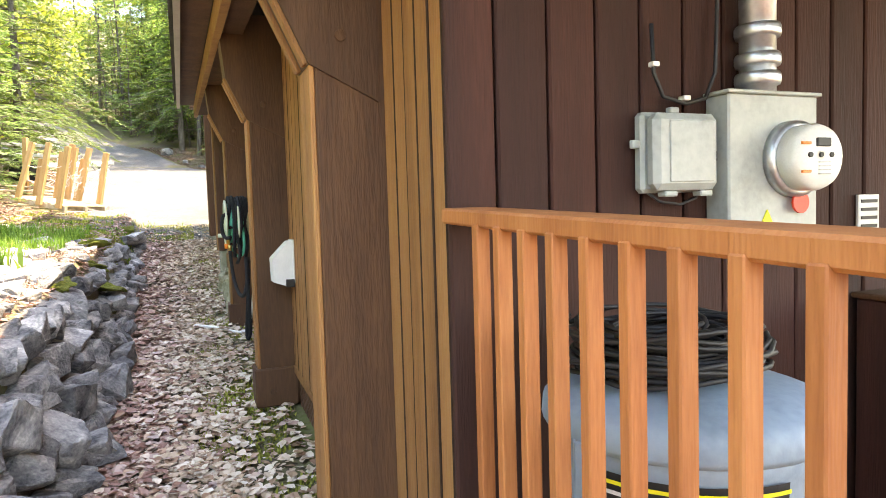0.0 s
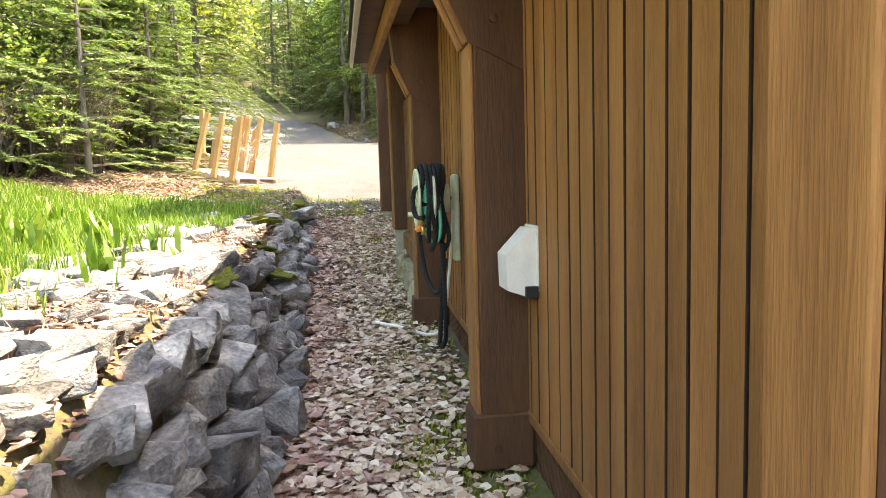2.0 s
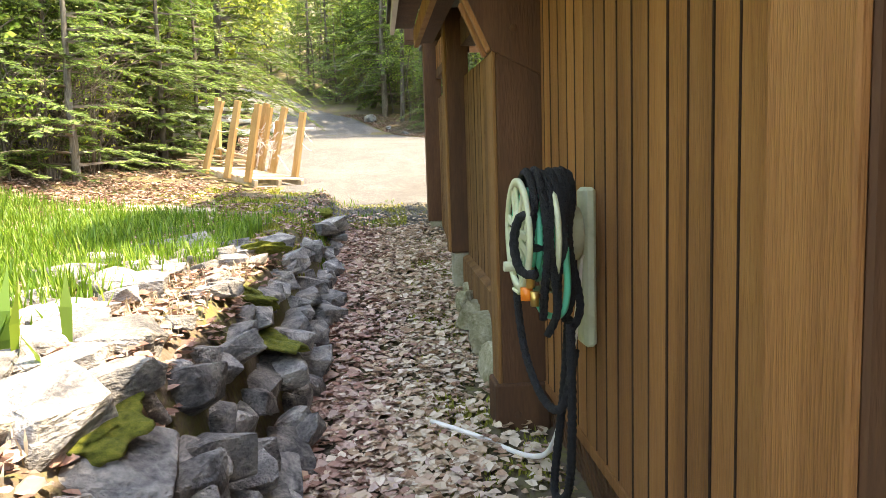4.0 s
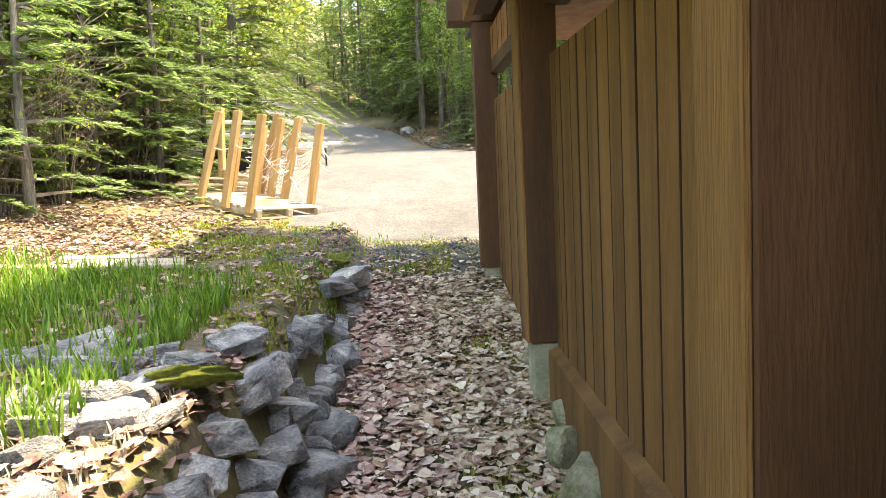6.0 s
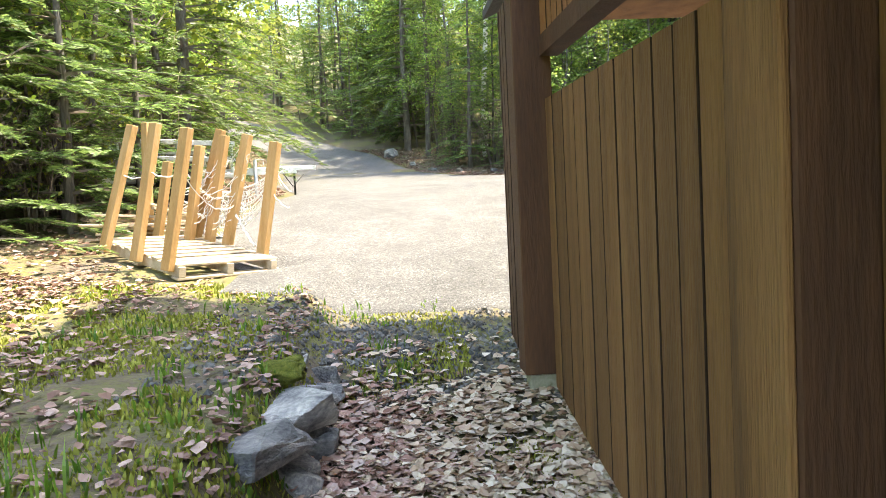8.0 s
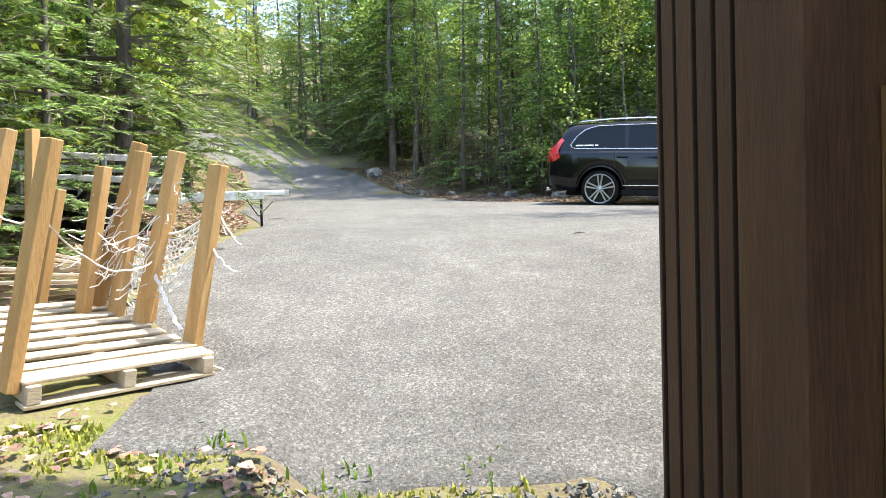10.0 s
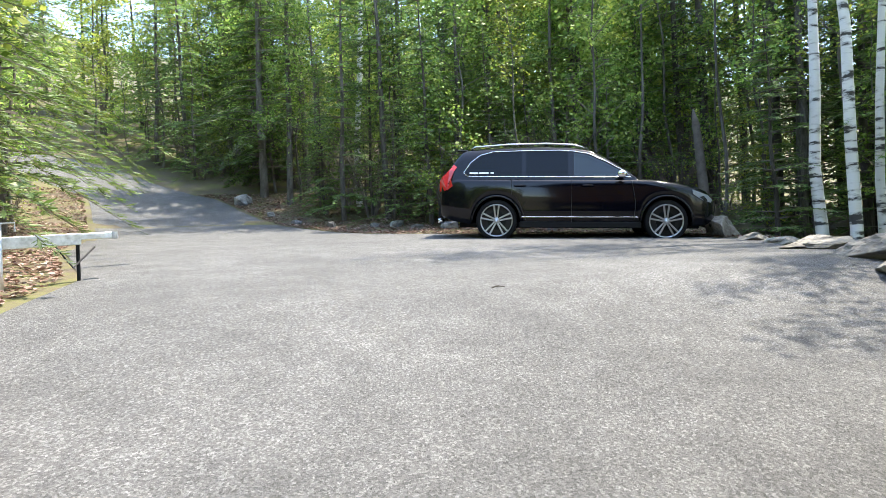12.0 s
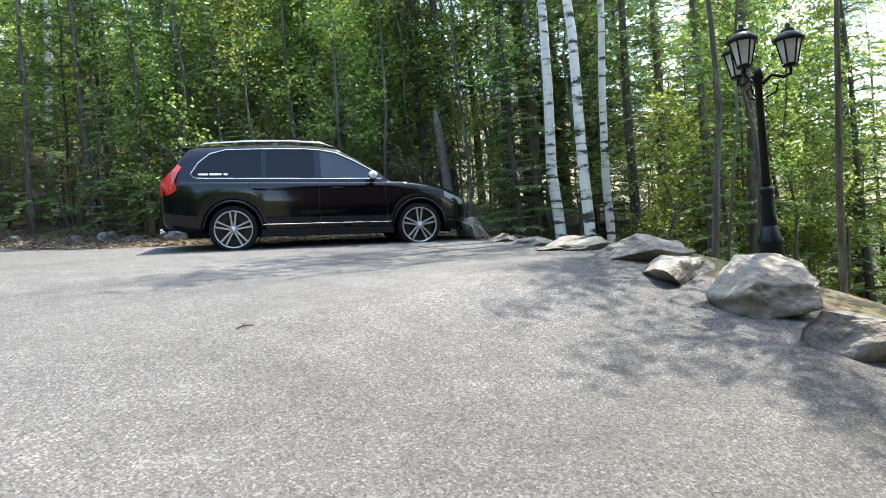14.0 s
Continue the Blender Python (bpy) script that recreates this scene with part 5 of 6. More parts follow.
part("latch", Shape().box((0.262, -0.09, 0.09), (0.272, -0.06, 0.12), 0.002), M_BLACK, gb)

mt = thing("electricity_meter", "grey steel meter box with a round glass electricity meter", "meter", (2.15, 2.43, 1.35))
part("enclosure", Shape().box((-0.155, -0.10, 0), (0.225, 0, 0.44), 0.006), M_GREYMETAL, mt)
part("lid_flange", Shape().box((-0.165, -0.11, 0.438), (0.235, 0.0, 0.45), 0.003), M_GREYMETAL, mt)
ring = pose(0.105, -0.10, 0.235, 90, 0, 0) @ Matrix.Diagonal((0.74, 0.74, 0.8, 1))
part("socket_ring", Shape().lathe([(0.165, 0), (0.165, 0.035), (0.15, 0.045), (0.14, 0.045)], 32, ring), M_GALV, mt, "galvanised socket ring", True)
part("meter_cup", Shape().lathe([(0.14, 0.03), (0.14, 0.11), (0.128, 0.135), (0.05, 0.14), (0.0, 0.14)], 32, ring), M_WHITE, mt, "white round meter body", True)
part("display", Shape().box((0.08, -0.218, 0.265), (0.14, -0.209, 0.292), 0.003), M_BLACK, mt, "dark digital display")
part("name_bar", Shape().box((0.02, -0.216, 0.272), (0.057, -0.208, 0.28), 0.001), M_ORANGE, mt)
part("name_bar", Shape().box((0.02, -0.216, 0.185), (0.057, -0.208, 0.193), 0.001), M_ORANGE, mt)
for k in range(4):
    part("print_line", Shape().box((0.09, -0.2155, 0.18 + k * 0.012), (0.14, -0.209, 0.183 + k * 0.012), 0), M_GREYMETAL, mt)
for k in range(3):
    part("button", Shape().lathe([(0.009, 0), (0.008, 0.008)], 10, pose(0.055 + k * 0.045, -0.209, 0.24, 90, 0, 0)), M_BLACK, mt)
part("seal_tag", Shape().lathe([(0.035, 0), (0.035, 0.008)], 14, pose(0.12, -0.12, 0.095, 90, 0, 0)), M_REDTAG, mt, "red seal tag")
part("warning_sticker", Shape().prism([(-0.03, 0.02), (0.03, 0.02), (0.0, 0.075)], -0.105, -0.1005, 1), M_YELLOW, mt, "yellow triangular warning sticker")
part("conduit", Shape().tube([(0.0, -0.065, 0.45), (0.0, -0.065, 1.4)], 0.055, 18), M_GALV, mt, "galvanised conduit rising from the box", True)
for zz in (0.47, 0.53, 0.62):
    part("collar", Shape().lathe([(0.066, 0), (0.07, 0.01), (0.07, 0.03), (0.066, 0.04)], 18, pose(0.0, -0.065, zz)), M_GALV, mt, smooth=True)
part("strap", Shape().lathe([(0.06, 0), (0.06, 0.016)], 18, pose(0.0, -0.065, 0.84)), M_BLACK, mt)

cab = thing("cable", "black cable looping from the wall to the conduit", "cable", (1.8, 2.41, 1.8))
part("cord", Shape().tube([(-0.03, 0, 0.20), (-0.03, -0.01, 0.05), (0.0, -0.015, -0.02), (0.08, -0.02, -0.04), (0.16, -0.02, -0.02), (0.2, -0.02, 0.06), (0.22, -0.01, 0.3), (0.26, -0.01, 0.7)], 0.007, 6), M_BLACK, cab, smooth=True)
part("clip", Shape().box((-0.04, -0.02, 0.07), (-0.015, 0.005, 0.085), 0.002), M_WHITE, cab)
part("clip", Shape().box((0.07, -0.03, -0.03), (0.095, 0.0, -0.015), 0.002), M_WHITE, cab)
cab2 = thing("cable", "thin black cable hanging under the utility box", "cable", (1.75, 2.41, 1.47))
part("cord", Shape().tube([(-0.02, 0, 0.03), (0.03, -0.02, -0.01), (0.1, -0.03, -0.02), (0.17, -0.02, 0.0), (0.2, -0.01, 0.04)], 0.005, 6), M_BLACK, cab2, smooth=True)
notice = thing("notice", "pale printed notice in a sleeve on the wall", "notice", (2.69, 2.428, 1.315))
part("sleeve", Shape().box((0, -0.012, 0), (0.11, 0, 0.15), 0.002), M_FROST, notice)
for k in range(4):
    part("print_bar", Shape().box((0.012, -0.016, 0.03 + k * 0.03), (0.095, -0.0125, 0.042 + k * 0.03), 0), M_IRON, notice)
bench = thing("wooden_chest", "red-brown wooden chest standing on the porch", "chest", (2.92, 2.05, 0.302))
part("body", Shape().box((-0.25, -0.15, 0), (0.6, 0.36, 0.79), 0.008), M_RED, bench)
part("lid", Shape().box((-0.265, -0.165, 0.791), (0.61, 0.37, 0.812), 0.006), M_POST, bench)

# ---- along the side wall ----
vent = thing("vent_hood", "white plastic vent hood on the side wall", "vent", (1.08, 5.13, 0.99))
v = Shape().prism([(0.0, 0.03), (-0.05, 0.0), (-0.135, 0.03), (-0.14, 0.18), (-0.035, 0.29), (0.0, 0.29)], -0.075, 0.075, 1)
fix_normals(part("hood", v, M_WHITE, vent))
part("flange", Shape().box((-0.012, -0.088, 0.02), (0.0, 0.088, 0.30), 0.003), M_WHITE, vent)
part("outlet", Shape().box((-0.06, -0.095, -0.005), (-0.005, 0.02, 0.045), 0.003), M_BLACK, vent)

reel = thing("hose_reel", "sage green plastic hose reel hung on the siding", "hose reel", (1.06, 6.86, 1.385))
def disc(x, rim=True):
    s = Shape()
    m = pose(x, 0, 0, 0, -90, 0)
    n = 40
    pts, fs = [], []
    prof = [(0.196, -0.008), (0.206, -0.004), (0.206, 0.010), (0.180, 0.012), (0.174, -0.004)]
    for r, z in prof:
        for j in range(n):
            a = 2 * math.pi * j / n
            pts.append(m @ Vector((r * math.cos(a), r * math.sin(a), z)))
    for i in range(len(prof)):
        for j in range(n):
            i2, j2 = (i + 1) % len(prof), (j + 1) % n
            fs.append((i * n + j, i * n + j2, i2 * n + j2, i2 * n + j))
    s.add(pts, fs)
    return s
for xx, nm in ((-0.285, "front_wheel"), (-0.185, "back_wheel")):
    w = fix_normals(part(nm, disc(xx), M_REEL, reel, "sage green spoked wheel", True))
    for k in range(6):
        a = radians(k * 60 + 10)
        for d in (-0.14, 0.14):
            p0 = (xx, 0.055 * math.cos(a + d * 2.2), 0.055 * math.sin(a + d * 2.2))
            p1 = (xx, 0.19 * math.cos(a + d), 0.19 * math.sin(a + d))
            part("spoke", Shape().beam(p0, p1, 0.03, 0.014, (1, 0, 0)), M_REEL, w)
    part("hub", Shape().lathe([(0.078, -0.008), (0.078, 0.008), (0.066, 0.016), (0.03, 0.017), (0.0, 0.013)], 28, pose(xx, 0, 0, 0, -90, 0) @ Matrix.Diagonal((1.15, 0.8, 1, 1))), M_REEL, w, smooth=True)
part("drum", Shape().lathe([(0.10, 0.07), (0.10, 0.28)], 28, pose(0, 0, 0, 0, -90, 0)), M_REEL, reel, smooth=True)
part("wall_bracket", Shape().box((-0.035, 0.02, -0.44), (0.015, 0.12, 0.165), 0.014), M_REEL, reel, "pale wall bracket plate")
part("crank", Shape().beam((-0.30, -0.03, -0.06), (-0.30, -0.10, -0.1), 0.02, 0.02).tube([(-0.30, -0.1, -0.1), (-0.36, -0.1, -0.1)], 0.018, 10), M_REEL, reel)
part("drip_tray", Shape().box((-0.30, -0.03, -0.215), (-0.16, 0.07, -0.2), 0.005), M_REEL, reel)

def hose(name, label, material, pts, r, parent=None, ridged=False):
    """A smooth hose through points."""
    pts = [Vector(p) for p in pts]
    out, rs = [], []
    for i in range(len(pts) - 1):
        p0, p1, p2, p3 = pts[max(0, i - 1)], pts[i], pts[i + 1], pts[min(len(pts) - 1, i + 2)]
        steps = max(4, int((p2 - p1).length / 0.014)) if ridged else 6
        for k in range(steps):
            t = k / steps
            out.append(0.5 * (2 * p1 + (p2 - p0) * t + (2 * p0 - 5 * p1 + 4 * p2 - p3) * t * t + (3 * p1 - p0 - 3 * p2 + p3) * t ** 3))
            rs.append(r * (1 + (0.13 if len(out) % 2 else -0.05)) if ridged else r)
    out.append(pts[-1])
    rs.append(r)
    s = Shape().tube(out, rs, 8)
    return part(name, s, material, parent, label, True)

teal = thing("garden_hose", "teal green garden hose wound on the reel", "hose", (1.06, 6.86, 1.385))
for k in range(4):
    x = -0.268 + k * 0.0225
    for r0 in (0.115, 0.140, 0.163):
        pts = [(x, r0 * math.cos(a / 22 * 2 * math.pi), r0 * math.sin(a / 22 * 2 * math.pi)) for a in range(23)]
        part("winding", Shape().tube(pts, 0.0115, 7, False), M_TEAL, teal, smooth=True)
hose("loose_end", "", M_TEAL, [(-0.15, -0.13, 0.05), (-0.155, -0.155, -0.05), (-0.15, -0.155, -0.18), (-0.165, -0.13, -0.27), (-0.21, -0.06, -0.28), (-0.24, 0.0, -0.2)], 0.0125, teal)

blk = thing("expanding_hose", "black ribbed fabric hose draped in loops over the reel", "hose", (1.06, 6.86, 1.385))
rng = random.Random(14)
for x, lo, wy in [(-0.262, -0.10, 0.155), (-0.232, -0.24, 0.165), (-0.205, -0.30, 0.16), (-0.18, -0.16, 0.165), (-0.155, -0.08, 0.14), (-0.135, -0.26, 0.12), (-0.115, -0.32, 0.10)]:
    j = rng.uniform(-0.025, 0.025)
    hose("loop", "", M_HOSE, [(x, 0.08, 0.18), (x, -0.05, 0.212 + rng.uniform(0, 0.02)), (x + 0.006, -wy * 0.85, 0.13), (x + j, -wy - 0.02, -0.02), (x + 0.01 - j, -wy + 0.01, lo + 0.06), (x + j * 0.6, -wy + 0.05, lo - 0.05)], 0.0145, blk, True)
hose("loop", "", M_HOSE, [(-0.27, -0.18, 0.08), (-0.31, -0.14, 0.07), (-0.325, -0.11, -0.02), (-0.31, -0.14, -0.11), (-0.27, -0.2, -0.12)], 0.0155, blk, True)
hose("tail", "", M_HOSE, [(-0.05, 0.05, 0.0), (-0.18, 0.25, 0.02), (-0.24, 0.27, -0.15), (-0.23, 0.22, -0.45), (-0.2, 0.05, -0.62), (-0.16, -0.1, -0.62), (-0.12, -0.14, -0.4)], 0.0155, blk, True)
hose("tail", "", M_HOSE, [(-0.14, -0.15, -0.3), (-0.13, -0.12, -0.7), (-0.12, -0.02, -0.98), (-0.14, 0.10, -1.02), (-0.12, 0.02, -0.6), (-0.12, -0.06, -0.3)], 0.0155, blk, True)
part("coupling", Shape().tube([(-0.28, -0.155, -0.10), (-0.28, -0.158, -0.17)], 0.015, 10), M_BRASS, blk, "brass coupling", True)
part("coupling", Shape().tube([(-0.27, -0.175, -0.18), (-0.27, -0.175, -0.23)], 0.015, 10), M_BRASS, blk, "brass coupling", True)
part("nozzle_collar", Shape().tube([(-0.29, -0.14, -0.17), (-0.29, -0.142, -0.215)], 0.022, 12), M_ORANGE, blk, "orange plastic collar", True)

pipe = thing("pvc_pipe", "thin white plastic pipe running down to the ground", "pipe", (1.04, 7.05, 0.30))
hose("pipe", "", M_WHITE, [(-0.01, -0.15, 1.0), (-0.03, -0.05, 0.6), (-0.06, 0.1, 0.2), (-0.12, 0.3, 0.03), (-0.35, 0.55, 0.05), (-0.55, 0.72, 0.07)], 0.012, pipe)

# ---- the bank: weathered boards ----
for x, y, ln, wd, turn in [(-1.8, 11.5, 0.75, 0.34, 18), (-2.1, 11.75, 0.6, 0.16, 24), (-2.35, 11.3, 0.9, 0.1, 5)]:
    b = tagged(part("weathered_board", Shape().box((-ln / 2, -wd / 2, 0), (ln / 2, wd / 2, 0.03), 0.006), M_PALLET), "grey weathered board lying on the bank", "board", "boards on the bank")
    b.matrix_world = pose(x, y, ground_z(x, y) + 0.035, 4, 3, turn)

# ---- the pallet bridge ----
U, V = Vector((-0.76, 0.65, 0.16)).normalized(), Vector((0.74, 0.67, -0.02)).normalized()
N = V.cross(U).normalized()
C0 = Vector((-1.52, 14.16, 1.60))
PM = Matrix((V, U, N)).transposed().to_4x4()
PM.translation = C0
W, L = 0.90, 1.45
pal = tagged(new("pallet"), "weathered wooden pallet with upright posts nailed to it", "pallet")
pal.matrix_world = PM
for k in range(9):
    y = 0.02 + k * (L - 0.12) / 8
    part("slat", Shape().box((-0.01, y, 0.10), (W + 0.01, y + (0.13 if k == 0 else 0.09), 0.12), 0.004), M_PALLET, pal)
for x in (0.0, W / 2 - 0.03, W - 0.06):
    part("stringer", Shape().box((x, 0.0, 0.015), (x + 0.06, L, 0.10), 0.004), M_PALLET, pal)
for y in (0.0, L / 2 - 0.05, L - 0.1):
    part("bottom_board", Shape().box((-0.01, y, -0.006), (W + 0.01, y + 0.1, 0.0145), 0.004), M_PALLET, pal)
def upright(s, side, h=1.10, lean=(0.22, 0.04), w=0.115, d=0.055):
    base = PM @ Vector((side, s, 0.06))
    top = base + Vector((lean[0], lean[1], h))
    ob = tagged(new("lumber_post"), "leaning upright post of new tan lumber", "post", "posts on the pallet")
    ob.location = base
    part("timber", Shape().beam((0, 0, 0), top - base, d, w, (U.x, U.y, 0)), M_PINE, ob)
    return base, top
ROW1 = [upright(s, -0.035, h, (lx, 0.04)) for s, h, lx in ((0.10, 1.10, 0.21), (0.57, 1.12, 0.22), (1.10, 1.08, 0.30))]
ROW2 = [upright(s, W + 0.035, h, (lx, -0.02)) for s, h, lx in ((0.31, 1.04, 0.19), (0.84, 1.08, 0.27), (1.12, 1.06, 0.22), (1.36, 1.10, 0.33))]
BACK = []
for x, y, h, lx in [(-2.25, 15.75, 0.85, 0.17), (-1.85, 15.45, 1.02, 0.18), (-2.45, 16.1, 1.25, 0.05), (-1.55, 15.75, 0.9, 0.2)]:
    z = ground_z(x, y) + 0.02
    ob = tagged(new("lumber_post"), "leaning upright post of new tan lumber", "post", "posts on the pallet")
    ob.location = (x, y, z)
    part("timber", Shape().beam((0, 0, 0), (lx, 0.0, h), 0.055, 0.115, (U.x, U.y, 0)), M_PINE, ob)
    BACK.append((Vector((x, y, z)), Vector((x + lx, y, z + h))))
stack = thing("lumber_pile", "untidy pile of weathered boards behind the pallet", "lumber", (-2.5, 15.9, ground_z(-2.5, 15.9)))
rng = random.Random(31)
for k in range(9):
    part("plank", Shape().beam((rng.uniform(-0.5, 0.2), rng.uniform(-0.3, 0.1), 0.05 + 0.05 * k), (rng.uniform(0.3, 0.9), rng.uniform(0.2, 0.6), 0.06 + 0.035 * k), 0.1, 0.025, (0, 0, 1)), M_PALLET, stack)

net = thing("rope_net", "tangled white netting strung sagging between the posts", "net", tuple(ROW2[0][1]))
o = ROW2[0][1]
def cord(a, b, sag, r=0.0035, n=12, wob=0.0, seed=0):
    rr = random.Random(seed)
    pts = []
    for i in range(n + 1):
        t = i / n
        p = a.lerp(b, t) + Vector((0, 0, -sag * 4 * t * (1 - t)))
        if wob and 0 < i < n:
            p += rand_dir(rr) * wob
        pts.append(p - o)
    return Shape().tube(pts, r, 4)
k = 0
row = [ROW2[0], ROW2[1], ROW2[2], ROW2[3]]
SPAN = [(0.79, 0.70), (0.54, 0.20), (0.50, 0.14), (0.44, 0.05)]
def on_post(i, f):
    hi, lo = SPAN[i]
    return row[i][0].lerp(row[i][1], hi + (lo - hi) * f) + V * 0.03
def hung(i, f, t, sag):
    return on_post(i, f).lerp(on_post(i + 1, f), t) + Vector((0, 0, -sag * 4 * t * (1 - t)))
for i in range(3):
    sag = 0.09 if i == 0 else 0.05
    for f in range(11):
        part("strand", cord(on_post(i, f / 10), on_post(i + 1, f / 10), sag * (0.5 + f / 10), 0.0085 if f < 1 else 0.0055, 12, 0.007 if f else 0.002, k), M_ROPE, net)
        k += 1
    cols_ = 13 if i == 0 else 8
    for c in range(cols_):
        for f in range(10):
            if rng.random() < 0.2:
                continue
            t0, t1 = (c + 0.15 + 0.5 * (f % 2)) / cols_, (c + 0.15 + 0.5 * ((f + 1) % 2)) / cols_
            p, q = hung(i, f / 10, min(1, t0), sag * (0.5 + f / 10)), hung(i, (f + 1) / 10, min(1, t1), sag * (0.6 + f / 10))
            part("mesh_cord", cord(p, q, 0.004, 0.004, 3, 0.004, k), M_ROPE, net)
            k += 1
# the knot on the end post, with loose ends
kn = on_post(0, 0.3)
for e in [(0.10, -0.02, -0.16), (0.13, -0.01, -0.20), (0.05, 0.0, -0.14), (0.07, 0.02, 0.02)]:
    part("strand", cord(kn, kn + Vector(e), 0.03, 0.004, 7, 0.006, k), M_ROPE, net)
    k += 1
for a, b, s, r0 in [(ROW1[0][0].lerp(ROW1[0][1], 0.7), ROW1[1][0].lerp(ROW1[1][1], 0.66), 0.05, 0.005), (ROW1[1][0].lerp(ROW1[1][1], 0.66), ROW1[2][0].lerp(ROW1[2][1], 0.62), 0.06, 0.005),
                    (ROW1[0][0].lerp(ROW1[0][1], 0.7), ROW2[1][0].lerp(ROW2[1][1], 0.4), 0.15, 0.005), (ROW2[0][0].lerp(ROW2[0][1], 0.62), ROW2[0][0] + Vector((0.3, -0.15, 0.45)), 0.05, 0.006),
                    (ROW2[1][0].lerp(ROW2[1][1], 0.35), ROW2[0][0] + Vector((-0.05, 0, 0.12)), 0.02, 0.012), (ROW2[1][1], ROW2[2][0].lerp(ROW2[2][1], 0.7), 0.05, 0.004), (ROW2[2][1], BACK[1][0].lerp(BACK[1][1], 0.7), 0.15, 0.004),
                    (ROW2[0][0], ROW2[0][0] + Vector((0.35, -0.1, -0.12)), 0.04, 0.004)]:
    part("strand", cord(a, b, s, r0, 12, 0.008, k), M_ROPE, net)
    k += 1
for i in range(60):
    a = ROW2[rng.choice((1, 2, 3, 3))]
    p = a[0].lerp(a[1], rng.uniform(0.35, 0.75))
    q = p + Vector((rng.uniform(-0.35, 0.12), rng.uniform(-0.2, 0.2), rng.uniform(-0.4, 0.1)))
    part("strand", cord(p, q, rng.uniform(0, 0.1), 0.0035, 8, 0.02, k), M_ROPE, net)
    k += 1

# ---- the trailer ----
tr = thing("boat_trailer", "galvanised steel trailer frame with a tongue and jack", "trailer", (-2.25, 19.25, ground_z(-2.25, 19.25)))
z0 = -tr.location.z
T = lambda x, y, z: (x + 2.25, y - 19.25, z + z0)
part("tongue", Shape().beam(T(-3.9, 18.25, 2.72), T(-1.47, 19.9, 2.88), 0.08, 0.11), M_GALV, tr)
part("coupler", Shape().beam(T(-1.5, 19.88, 2.9), T(-1.2, 20.08, 2.92), 0.06, 0.06).lathe([(0.04, -0.04), (0.045, 0.03)], 12, pose(*T(-1.2, 20.08, 2.92))), M_GALV, tr)
part("jack", Shape().tube([T(-2.02, 19.46, 2.22), T(-2.02, 19.46, 3.02)], 0.028, 10), M_GALV, tr, smooth=True)
part("jack_crank", Shape().tube([T(-2.02, 19.46, 3.02), T(-1.9, 19.5, 3.03), T(-1.9, 19.5, 2.95)], 0.009, 6), M_GALV, tr)
part("stand_leg", Shape().tube([T(-1.5, 19.95, 2.25), T(-1.5, 19.95, 2.85)], 0.018, 8), M_IRON, tr)
part("safety_chain", Shape().tube([T(-1.65, 19.75, 2.82), T(-1.5, 19.75, 2.6), T(-1.35, 19.95, 2.8)], 0.01, 6), M_IRON, tr)
d1, d2 = Vector((-0.83, -0.56, 0)), Vector((-0.56, 0.83, 0))
P0 = Vector((-2.3, 19.3, 0))
for nm, zz in (("frame_rail", 2.78), ("side_rail", 3.02), ("top_rail", 3.26)):
    for off in (-0.05, 1.25):
        a = P0 + d2 * off
        b = a + d1 * 1.7
        part(nm, Shape().beam(T(a.x, a.y, zz), T(b.x, b.y, zz), 0.05, 0.07), M_GALV, tr)
    for s in (0.05, 1.65):
        a = P0 + d1 * s - d2 * 0.05
        b = P0 + d1 * s + d2 * 1.25
        part(nm, Shape().beam(T(a.x, a.y, zz), T(b.x, b.y, zz), 0.05, 0.06), M_GALV, tr)
for s in (0.05, 0.85, 1.65):
    for off in (-0.05, 1.25):
        a = P0 + d1 * s + d2 * off
        part("stake", Shape().beam(T(a.x, a.y, 2.75), T(a.x, a.y, 3.28), 0.045, 0.045), M_GALV, tr)
for off in (-0.22, 1.42):
    a = P0 + d1 * 0.9 + d2 * off
    g = ground_z(a.x, a.y)
    part("wheel", Shape().lathe([(0.12, -0.08), (0.28, -0.085), (0.3, -0.06), (0.3, 0.06), (0.28, 0.085), (0.12, 0.08)], 24, Matrix.Translation(T(a.x, a.y, g + 0.3)) @ d2.to_track_quat("Z", "Y").to_matrix().to_4x4()), M_TYRE, tr, "black rubber trailer wheel", True)
part("deck", Shape().box((-0.02, -0.02, 0), (1.68, 1.2, 0.03), 0.003, Matrix.Translation(T(P0.x, P0.y, 2.80)) @ Matrix((d1, d2, Vector((0, 0, 1)))).transposed().to_4x4()), M_PALLET, tr)

twig = thing("twig", "small dark dead twig lying on the asphalt", "twig", (2.12, 17.95, ground_z(2.12, 17.95) + 0.018))
twig.scale = (0.6, 0.6, 0.8)
part("stem", Shape().tube([(-0.1, -0.02, 0.0), (0.0, 0.0, 0.012), (0.12, 0.03, 0.0)], [0.008, 0.007, 0.003], 6), M_BARK, twig)
part("side_shoot", Shape().tube([(0.0, 0.0, 0.012), (-0.02, 0.07, 0.03)], [0.005, 0.002], 5), M_BARK, twig)

# ---- the lamp post ----
lx, ly = 5.80, 16.34
lz = ground_z(lx, ly) - 0.1
lp = thing("lamp_post", "black cast-iron lamp post with three glass lanterns", "street lamp", (lx, ly, lz))
dz = 3.80 - lz
part("base", Shape().lathe([(0.115, 0), (0.115, 0.1), (0.104, 0.13), (0.1, 0.25), (0.092, dz - 1.36), (0.098, dz - 1.34), (0.098, dz - 1.31), (0.072, dz - 1.28), (0.062, dz - 1.2)], 16), M_IRON, lp, smooth=True)
